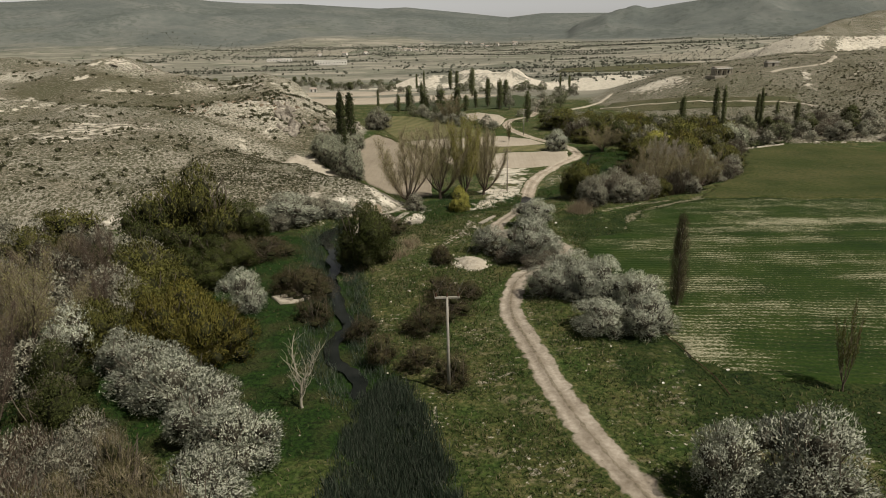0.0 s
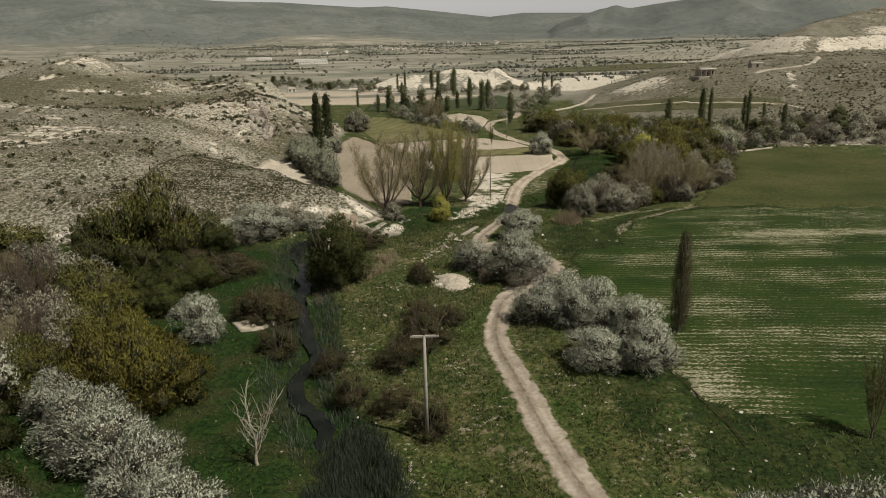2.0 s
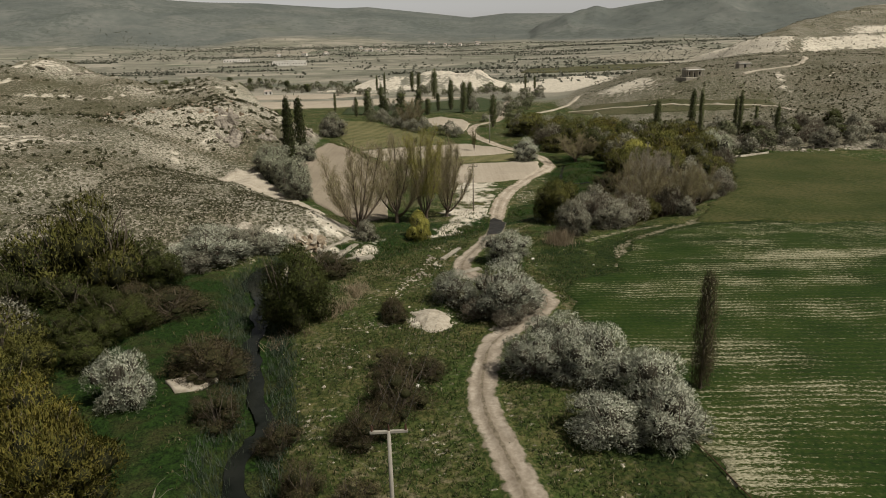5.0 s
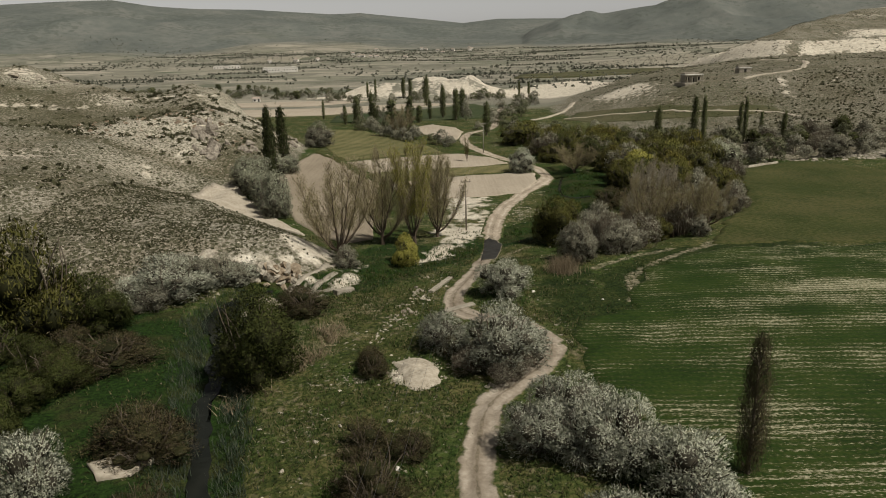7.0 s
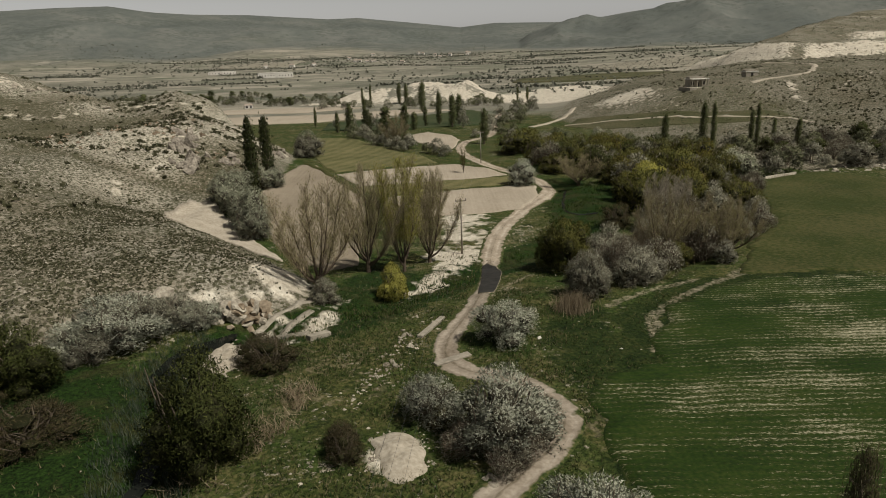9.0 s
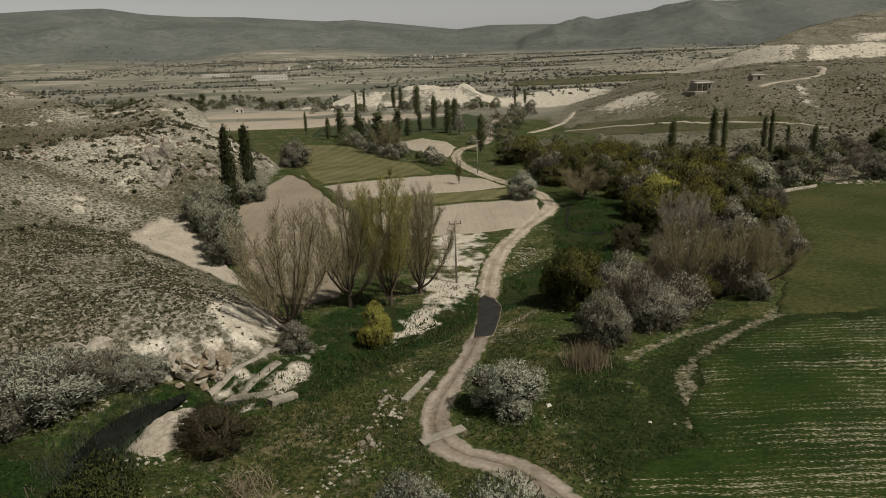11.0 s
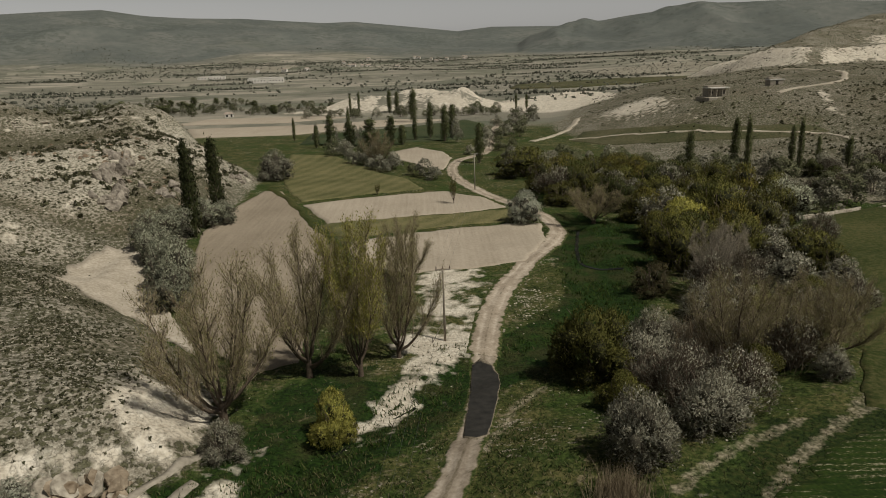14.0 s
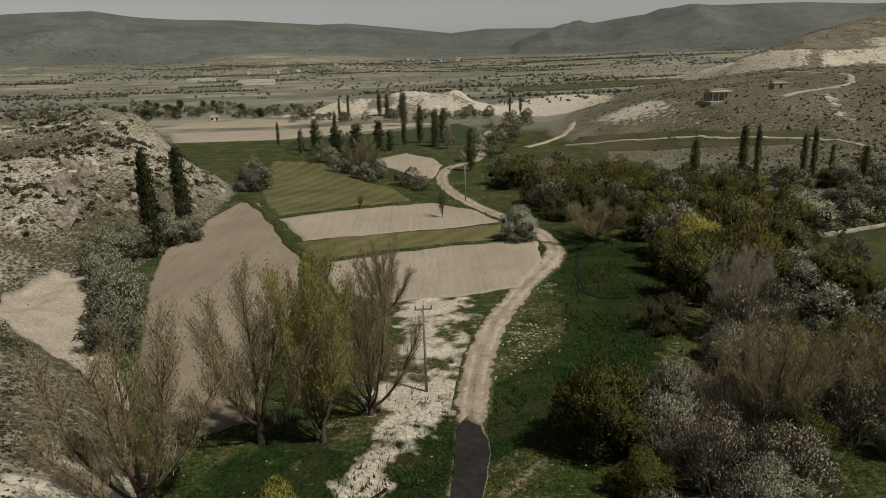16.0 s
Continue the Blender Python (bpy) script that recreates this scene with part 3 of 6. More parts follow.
# ---- mesh helpers ----
def raw_mesh(name, verts, faces, material, smooth=False):
    """A mesh from an array of places and an array of quads or triangles."""
    verts, faces = np.asarray(verts, np.float32), np.asarray(faces, np.int32)
    me = bpy.data.meshes.new(name)
    n, k = faces.shape
    me.vertices.add(len(verts))
    me.vertices.foreach_set("co", verts.ravel())
    me.loops.add(n * k)
    me.loops.foreach_set("vertex_index", faces.ravel())
    me.polygons.add(n)
    me.polygons.foreach_set("loop_start", np.arange(0, n * k, k, dtype=np.int32))
    if smooth:
        me.polygons.foreach_set("use_smooth", np.ones(n, bool))
    me.materials.append(material)
    me.update(calc_edges=True)
    return me


def outward(verts, faces, hub):
    """Turns each face to look away from the hub."""
    v = np.asarray(verts)[faces]
    g = np.cross(v[:, 1] - v[:, 0], v[:, 2] - v[:, 0])
    back = ((v.mean(1) - np.asarray(hub)) * g).sum(1) < 0
    faces = np.array(faces)
    faces[back] = faces[back][:, ::-1]
    return faces


def layer(me, name, values):
    a = me.attributes.new(name, "FLOAT", "POINT")
    a.data.foreach_set("value", np.asarray(values, np.float32).ravel())


def child(name, data, parent, label="", m=None):
    ob = new(name, data)
    ob.parent = parent
    if m is not None:
        ob.matrix_basis = m
    if label:
        ob["label"] = label
    return ob


def part(name, bm, material, parent, label="", smooth=False):
    me = bpy.data.meshes.new(name)
    bm.normal_update()
    bm.to_mesh(me)
    bm.free()
    me.materials.append(material)
    if smooth:
        for p in me.polygons:
            p.use_smooth = True
    return child(name, me, parent, label)


def box_bm(cx, cy, cz, sx, sy, sz, bevel=0.03, turn=0.0):
    bm = bmesh.new()
    m = Matrix.Translation((cx, cy, cz)) @ Matrix.Rotation(turn, 4, "Z") @ Matrix.Diagonal((sx, sy, sz, 1))
    bmesh.ops.create_cube(bm, size=1.0, matrix=m)
    if bevel:
        bmesh.ops.bevel(bm, geom=list(bm.edges), offset=bevel, segments=1, affect="EDGES")
    return bm


def rod_bm(a, b, r1, r2, sides=8):
    bm = bmesh.new()
    a, b = Vector(a), Vector(b)
    d = b - a
    m = Matrix.Translation((a + b) / 2) @ d.to_track_quat("Z", "Y").to_matrix().to_4x4()
    bmesh.ops.create_cone(bm, cap_ends=True, segments=sides, radius1=r1, radius2=r2, depth=d.length, matrix=m)
    return bm


def curve_points(line, spacing):
    """A smooth line through the points, at even steps."""
    p = [np.array(q, float) for q in line]
    p = [2 * p[0] - p[1]] + p + [2 * p[-1] - p[-2]]
    out = []
    for i in range(1, len(p) - 2):
        n = max(2, int(np.linalg.norm(p[i + 1] - p[i]) / spacing))
        for s in np.arange(n) / n:
            out.append(0.5 * (2 * p[i] + (p[i + 1] - p[i - 1]) * s + (2 * p[i - 1] - 5 * p[i] + 4 * p[i + 1] - p[i + 2]) * s * s
                              + (3 * p[i] - p[i - 1] - 3 * p[i + 1] + p[i + 2]) * s ** 3))
    out.append(p[-2])
    return np.array(out)


def ribbon(name, line, offsets, profile, material, spacing=0.7, rutted=1.0, lift=0.06, wobble=0.15, flat=None, seed=0):
    """A strip laid along a line on the ground. flat: one level across, at that height over the middle."""
    c = curve_points(line, spacing)
    t = np.gradient(c, axis=0)
    t /= np.linalg.norm(t, axis=1)[:, None]
    nrm = np.stack([t[:, 1], -t[:, 0]], 1)
    o = np.array(offsets)[None, :] * np.ones((len(c), 1))
    edge = (np.abs(o) / np.abs(o).max()) ** 2
    o = o + wobble * edge * (grain(c[:, 0], c[:, 1], 3.0, seed)[:, None] + grain(c[:, 0], c[:, 1], 1.1, seed + 3)[:, None] * 0.6)
    x, y = c[:, :1] + nrm[:, :1] * o, c[:, 1:] + nrm[:, 1:] * o
    if flat is None:
        z = ground(x, y) + lift + np.array(profile)[None, :]
    else:
        mid = ground(c[:, 0], c[:, 1])
        k = np.ones(9) / 9
        mid = np.convolve(np.pad(mid, 4, mode="edge"), k, "valid")
        z = mid[:, None] + flat + 0 * x
    n, k = x.shape
    idx = np.arange(n * k).reshape(n, k)
    q = np.stack([idx[:-1, :-1], idx[:-1, 1:], idx[1:, 1:], idx[1:, :-1]], -1).reshape(-1, 4)
    me = raw_mesh(name, np.stack([x, y, z], -1).reshape(-1, 3), q, material, True)
    layer(me, "crown", rutted * np.clip(1 - np.abs(np.array(offsets)) / 0.45, 0, 1)[None, :] * np.ones((n, 1)))
    layer(me, "rut", np.exp(-((np.abs(np.array(offsets)) - 0.78) / 0.26) ** 2)[None, :] * np.ones((n, 1)))
    layer(me, "verge", (np.abs(np.array(offsets)) / max(np.abs(offsets)))[None, :] ** 3 * np.ones((n, 1)))
    return new(name, me), c, nrm


def edge_points(ring, spacing):
    """Even steps along a ring with its corners kept."""
    out = []
    for a, b in zip(ring, list(ring[1:]) + [ring[0]]):
        a, b = np.array(a, float), np.array(b, float)
        n = max(1, int(np.linalg.norm(b - a) / spacing))
        out += [a + (b - a) * k / n for k in range(n)]
    return np.array(out)


def sheet(name, ring, material, rings=24, lift=0.07, spacing=1.2, wobble=0.4, heap=0.0, seed=0):
    """A patch of land laid on the ground inside a ring."""
    c = curve_points(list(ring) + [ring[0]], spacing)[:-1] if heap else edge_points(ring, spacing)
    mid = c.mean(0)
    out = (c - mid) / np.linalg.norm(c - mid, axis=1)[:, None]
    c = c + out * wobble * (grain(c[:, 0], c[:, 1], 4.0, seed) + 0.6 * grain(c[:, 0], c[:, 1], 1.3, seed + 1))[:, None]
    s = np.concatenate([[1.0], np.linspace(0.995, 0.0, rings)])
    p = mid + (c - mid)[None] * s[:, None, None]
    z = ground(p[..., 0], p[..., 1]) + lift
    z[0] -= lift + 0.12
    if heap:
        z += heap * (1 - s[:, None] ** 2) * (1 + 0.35 * rough(p[..., 0], p[..., 1], 1.6, seed + 5))
    r, n = z.shape
    idx = np.arange(r * n).reshape(r, n)
    nxt = np.roll(idx, -1, axis=1)
    q = np.stack([idx[:-1], nxt[:-1], nxt[1:], idx[1:]], -1).reshape(-1, 4)
    me = raw_mesh(name, np.concatenate([p, z[..., None]], -1).reshape(-1, 3), q, material, True)
    x, y = p[..., 0], p[..., 1]
    near_edge = np.exp(-(side(x, y, [(19, 66), (20, 56), (22.5, 49.5), (30, 48), (70, 48)]) / 2.8) ** 2)
    layer(me, "ends", np.clip(s, 0, 1)[:, None] ** 14 * np.ones((1, n)))
    layer(me, "thin", 0.42 * near_edge + 0.08 * step(26, 60, x) + 0.12 * dome(x, y, 45, 114, 22, 7) - 0.27 - 0.8 * dome(x, y, 33, 106, 7, 8) - 0.10 * step(100, 118, y) + 0.12 * dome(x, y, 18, 80, 4, 9) + 0.3 * dome(x, y, 22, 54, 4, 3))
    return new(name, me)


# ---- plan of tracks and plots ----
TRACK = [(17, 14), (14, 24), (11.5, 32.3), (9.5, 38.3), (7.6, 46.1), (6, 56), (4.8, 63.5), (5.0, 70), (6.5, 77), (9.5, 80.5), (13, 85),
         (13.4, 90), (10.2, 95.5), (6, 99), (4.4, 103), (4.8, 107.5), (6.6, 113), (8.4, 119), (9.9, 125), (11.4, 133), (12.6, 143), (12.9, 146.5)]
TRACK_ON = [(12.9, 146.5), (13.8, 153), (16, 163.5), (19, 173), (24, 184), (30, 196.5), (32.8, 206), (31.5, 218), (25.5, 234), (19.5, 251),
            (15.5, 270), (14.8, 290), (18, 306), (23, 315), (29, 326), (33, 352), (36, 385), (40, 412), (47, 445), (46, 470)]
FORD = [(9.3, 125.0), (9.6, 128.4), (10.1, 132), (10.6, 136.5), (11.0, 141), (11.3, 144.4), (12.4, 145.6), (13.6, 144.6), (14.1, 141), (13.8, 137.3), (13.0, 132.4), (12.1, 128.2), (11.3, 124.7), (10.3, 123.9)]


WORN = [[(28.4, 111.0), (27.7, 107.0), (26.7, 101.4), (25.9, 98.3)], [(27.5, 110.5), (28.3, 109.8), (30.4, 113), (34.6, 117.2), (41.8, 123), (46.1, 124.9)], [(27.2, 108.5), (26.2, 103.4), (25.2, 99.5)],
        [(23.7, 113.4), (27.4, 116.7), (32.6, 120.2), (38, 123)], [(43.8, 125.2), (52.1, 132.0), (59.3, 139.3), (65.5, 152.1), (69.0, 160.1)], [(10.8, 121.5), (11.8, 124), (14.5, 131.5), (18.1, 135.9)]]


def build_ground():
    def axis(a, b, fine, lo, hi, growth):
        mid = list(np.arange(a, b + fine / 2, fine))
        up, s = [], fine
        while (up[-1] if up else b) < hi:
            s *= growth
            up.append((up[-1] if up else b) + s)
        down, s = [], fine
        while (down[-1] if down else a) > lo:
            s *= growth
            down.append((down[-1] if down else a) - s)
        return np.array(down[::-1] + mid + up)

    xs, ys = axis(-64, 66, 1.0, -3900, 3900, 1.026), axis(24, 210, 1.0, -260, 4300, 1.018)
    x, y = np.meshgrid(xs, ys)
    z = ground(x, y)
    n, k = x.shape
    idx = np.arange(n * k).reshape(n, k)
    q = np.stack([idx[:-1, :-1], idx[:-1, 1:], idx[1:, 1:], idx[1:, :-1]], -1).reshape(-1, 4)
    me = raw_mesh("ground", np.stack([x, y, z], -1).reshape(-1, 3), q, GROUND, True)
    r = np.hypot(x, y - 60)
    hill, east = -side(x, y, HILL_FOOT), side(x, y, EAST_FOOT)
    ds, dd = np.abs(side(x, y, STREAM)), np.abs(side(x, y, DITCH))
    valley = step(3, -3, hill) * step(6, -10, east)
    lush = 0.78 * valley * step(470, 390, y)
    lush = lush + 0.28 * step(4, 14, side(x, y, TERRACE)) * valley
    lush = lush - 0.08 * dome(x, y, -8, 70, 12, 30) + 0.14 * step(4, 16, east) * step(520, 420, y)
    bench = step(8, 25, east) * step(78, 60, east) * step(285, 300, y) * step(380, 350, y)
    wet = np.maximum(0.85 * step(9, 2.5, dd), 0.7 * step(6, 2, ds))
    wet = np.maximum(wet, 0.66 * inside_soft(x, y, [(20, 150), (28, 172), (36, 205), (48, 215), (52, 195), (42, 172), (36, 152)], 4))
    # dark lawn west of the stream, deepened to include the thicket's shade
    wet = np.maximum(wet, 1.0 * inside_soft(x, y, [(-44, 36), (-8, 36), (-12, 52), (-15, 62), (-19, 78), (-25, 98), (-30, 104), (-52, 98), (-50, 60)], 3))
    # deep green laid below the bare trees as their painted shade
    wet = np.maximum(wet, 0.62 * inside_soft(x, y, [(-12, 120), (-4, 121), (0, 127), (2, 136), (2, 146), (-8, 144), (-12, 134)], 3))
    steep = np.hypot(*np.gradient(z, ys, xs))
    chalk = 0.40 * step(0.28, 0.8, steep) * step(-3, 3, np.maximum(hill, east)) * step(700, 500, r)
    chalk = chalk * (1 - 0.6 * dome(x, y, -25, 128, 22, 16)) + 1.7 * dome(x, y, -17.8, 128.6, 2.8, 5.6, 0.1) + 0.24 * dome(x, y, -21, 118.5, 9, 3)
    chalk = chalk * (1 - 0.5 * slope_brown(x, y)) * (1 - 0.6 * dome(x, y, -88, 308, 22, 26)) + 0.55 * step(0.2, 0.7, rough(x, y, 12, 96, 3)) * (dome(x, y, -84, 180, 9, 9) + dome(x, y, -150, 310, 20, 8) + dome(x, y, -122, 292, 18, 5))
    chalk = chalk + 0.45 * step(0.15, 0.6, rough(x * 0.6, y + 0.4 * x, 30, 91, 3)) * step(28, 55, hill)
    ledge = np.sin(z * 1.15 + 1.6 * rough(x, y, 26, 92, 3))
    chalk = chalk + 0.42 * step(0.55, 0.95, ledge) * step(0.0, 0.6, rough(x, y, 34, 94, 3) + 0.35) * step(10, 26, hill)
    chalk = np.maximum(chalk, 0.95 * inside_soft(x, y, [(4, 181), (15, 181), (17, 168), (12.5, 152), (9.5, 143), (5, 136), (0.5, 126), (-1.5, 127.5), (2, 136), (3, 142), (1, 150), (5, 160)], 3.5) * (0.57 + 0.34 * rough(x, y, 6, 101, 3)))
    chalk = chalk + 0.45 * dome(x, y, 2, 132, 6, 4, 0.8) + 0.36 * dome(x, y, -13, 116, 6, 3, 0.3) + 0.45 * np.exp(-(side(x, y, [(-13, 108), (-11.3, 112.1), (-9.8, 119.5), (-7.6, 126.9)]) / 1.3) ** 2) + 0.2 * dome(x, y, -27, 117, 5, 2) + 0.17 * dome(x, y, -30, 130, 15, 16) + 0.2 * dome(x, y, -1, 100, 3, 8) + 0.75 * dome(x, y, 0, 85, 2.6, 3.2)
    cut = quarry_side(x, y)
    face = step(-3, 4, cut) * step(31, 25, cut) * step(360, 450, y) * step(8, 28, east)
    chalk = chalk * (1 - step(-5, 5, cut) * step(100, 160, x)) + face * (0.72 + 0.16 * rough(x, y, 22, 61, 4))
    chalk = chalk + step(-5, 5, cut) * step(100, 160, x) * (0.62 * step(33, 36, cut) * step(62, 50, cut) * step(310, 350, x) + 0.42 * step(0.1, 0.5, rough(x * 0.35, y, 16, 65, 3)) * step(40, 60, cut))
    chalk = chalk - 0.5 * np.exp(-(side(x, y, [(254, 522), (268, 540), (284, 566), (292, 590)]) / 4.0) ** 2)
    chalk = chalk + 0.65 * np.exp(-(side(x, y, [(159.4, 338.6), (154.9, 325.3), (152.4, 317.3), (151.1, 310.9)]) / 2.2) ** 2) + 0.5 * np.exp(-(side(x, y, [(171, 320), (178, 326), (192, 333)]) / 1.6) ** 2)
    chalk = chalk + 0.5 * dome(x, y, 105, 392, 14, 22) + 0.26 * step(5, 20, east) * step(60, 35, east) * step(300, 340, y)
    q1 = dome(x, y, -8, 585, 66, 44) + dome(x, y, 24, 560, 30, 26) + dome(x, y, -55, 570, 32, 22)
    chalk = chalk + (0.60 + 0.40 * rough(x, y, 20, 63, 4)) * step(0.2, 0.55, q1) + 0.7 * inside_soft(x, y, [(46, 545), (60, 510), (84, 500), (125, 520), (180, 700), (150, 760), (70, 640)], 12)
    plain = step(390, 480, y) * step(8, -8, np.maximum(hill, east))
    plain = np.maximum(plain, step(420, 620, r) * (1 - step(0, 30, east) * step(1000, 700, r)))
    mountain = np.maximum(step(1900, 2700, r + 380 * rough(x, y, 340, 83, 4)), step(1750, 2050, r + 120 * rough(x, y, 200, 84, 3)) * step(6, 9, np.degrees(np.arctan2(x - 5, np.maximum(y - 60, 1)))))
    worn = np.zeros(x.shape)
    for line in WORN:
        worn = np.maximum(worn, step(1.3, 0.1, np.abs(side(x, y, line))))
    slope = inside_soft(x, y, [(-99, 221), (-86, 232), (-80, 262), (-92, 322), (-76, 320), (-58, 290), (-46, 277), (-46, 262), (-54, 240), (-58, 206), (-66, 204), (-77, 205), (-94, 218)], 5)
    bright = slope * (1 - 0.5 * dome(x, y, -88, 310, 18, 22)) * (0.75 + 0.4 * rough(x, y, 16, 95, 3)) + 0.8 * dome(x, y, -109, 232, 9, 5) + 0.7 * dome(x, y, -150, 308, 16, 9) + 0.7 * dome(x, y, -118, 290, 14, 5) + 0.55 * dome(x, y, -70, 190, 14, 8) + 0.7 * step(0.35, 0.8, rough(x, y, 30, 97, 3)) * step(70, 95, hill)
    layer(me, "pale", np.clip(bright, 0, 1))
    gully = np.exp(-(side(x, y, [(-110, 216), (-96, 213.5), (-78, 204.5), (-62, 202), (-52, 203), (-44, 200)]) / 2.6) ** 2)
    brown = inside_soft(x, y, [(-86, 240), (-100, 226), (-130, 246), (-190, 270), (-200, 310), (-160, 300), (-110, 286), (-92, 290)], 6)
    foot = inside_soft(x, y, [(-62, 234), (-53, 254), (-44, 246), (-43, 214), (-50, 204), (-56, 208)], 4)
    layer(me, "scrubby", np.clip(0.3 * step(4, 16, east) * step(560, 460, y) + 0.85 * gully + 0.9 * brown + 0.9 * foot + 0.55 * dome(x, y, -66, 160, 22, 26), 0, 1))
    layer(me, "worn", worn * 0.54)
    layer(me, "sward", np.maximum(0.85 * inside_soft(x, y, [(17, 40), (26, 36), (70, 34), (70, 60), (60, 128), (36, 124), (24, 112), (19, 98), (18, 84), (16, 70), (18, 58), (19, 50)], 3.5), 0.72 * inside_soft(x, y, [(14, 40), (12, 60), (14, 76), (16, 90), (14, 100), (16, 116), (24, 114), (24, 98), (22, 60)], 3)))
    for name, v in (("lush", np.maximum(lush, 0.36 * bench)), ("wet", wet), ("chalk", chalk * step(1400, 900, r)), ("plain", plain), ("mountain", mountain)):
        layer(me, name, np.clip(v, 0, 1))
    return tagged(new("ground", me), "grassy valley floor between chalky steppe hills and far mountains", "ground", kind="structure")


def slope_brown(x, y):
    return np.clip(dome(x, y, -52, 230, 9, 22) + dome(x, y, -120, 262, 40, 18), 0, 1)


def inside_soft(x, y, ring, soft):
    return step(-soft, soft, inside(x, y, ring))


build_ground()
road_offsets = [-2.3, -1.75, -1.4, -1.05, -0.75, -0.4, 0.0, 0.4, 0.75, 1.05, 1.4, 1.75, 2.3]
road_profile = [-0.24, -0.05, 0.0, -0.02, -0.07, 0.0, 0.03, 0.0, -0.07, -0.02, 0.0, -0.05, -0.24]
for line, seed, rutted, wide, dirt in ((TRACK, 1, 1.0, 0.86, ROAD), (TRACK_ON, 2, 0.7, 1.12, ROAD_PALE)):
    ob, _, _ = ribbon("road", line, [o * wide for o in road_offsets], road_profile, dirt, spacing=0.5, rutted=rutted, lift=0.09, wobble=0.32, seed=seed)
    tagged(ob, "pale rutted dirt track with grassy verges on the valley floor", "road", kind="structure")
tagged(sheet("ford", FORD, ASPHALT, 16, 0.17, 0.5, 0.25, seed=3), "dark wet ford slab where the track crosses the ditch", "ford", kind="structure")
ob, _, _ = ribbon("stream", STREAM[2:12], [-0.75, -0.5, -0.2, 0.2, 0.5, 0.75], [0] * 6, WATER, flat=0.22, wobble=0.7)
tagged(ob, "narrow dark stream winding between grassy banks", "stream", kind="structure")
ob, _, _ = ribbon("ditch_water", DITCH[:5], [-0.2, -0.08, 0.08, 0.2], [0] * 4, WATER, flat=-0.02, wobble=0.2, seed=7)
tagged(ob, "thin dark trickle of water in a green ditch", "water", kind="structure")
ob, _, _ = ribbon("rill", [(36.6, 205), (34.5, 195), (32.9, 185), (33.7, 180.8), (38.2, 177.2)], [-0.3, -0.12, 0.12, 0.3], [0] * 4, WATER, lift=0.1, wobble=0.3, seed=8)
tagged(ob, "narrow rill of water winding through the wet meadow", "water", kind="structure")
for line, w in (([(50, 354), (56.6, 364), (62.4, 372.8), (70.2, 384.5), (77, 398), (85, 427)], 1.5), ([(66, 355.3), (71.3, 353.4), (84.3, 341.5), (98, 327), (110, 317), (120, 307.7), (131, 298.5), (138.5, 292), (139.5, 280)], 0.7),
                ([(146, 345), (160.7, 348.5), (168, 348.5), (175, 352), (183, 362), (193, 380), (205, 405), (216, 430), (221, 450), (218, 462), (210, 466)], 1.2)):
    ob, _, _ = ribbon("hill_track", line, [-w, -w * 0.8, 0, w * 0.8, w], [-0.3, 0, 0, 0, -0.3], CLEARING, spacing=1.5, lift=0.25, wobble=0.9)
    tagged(ob, "pale bare track across the eastern hillside", "track", kind="structure")

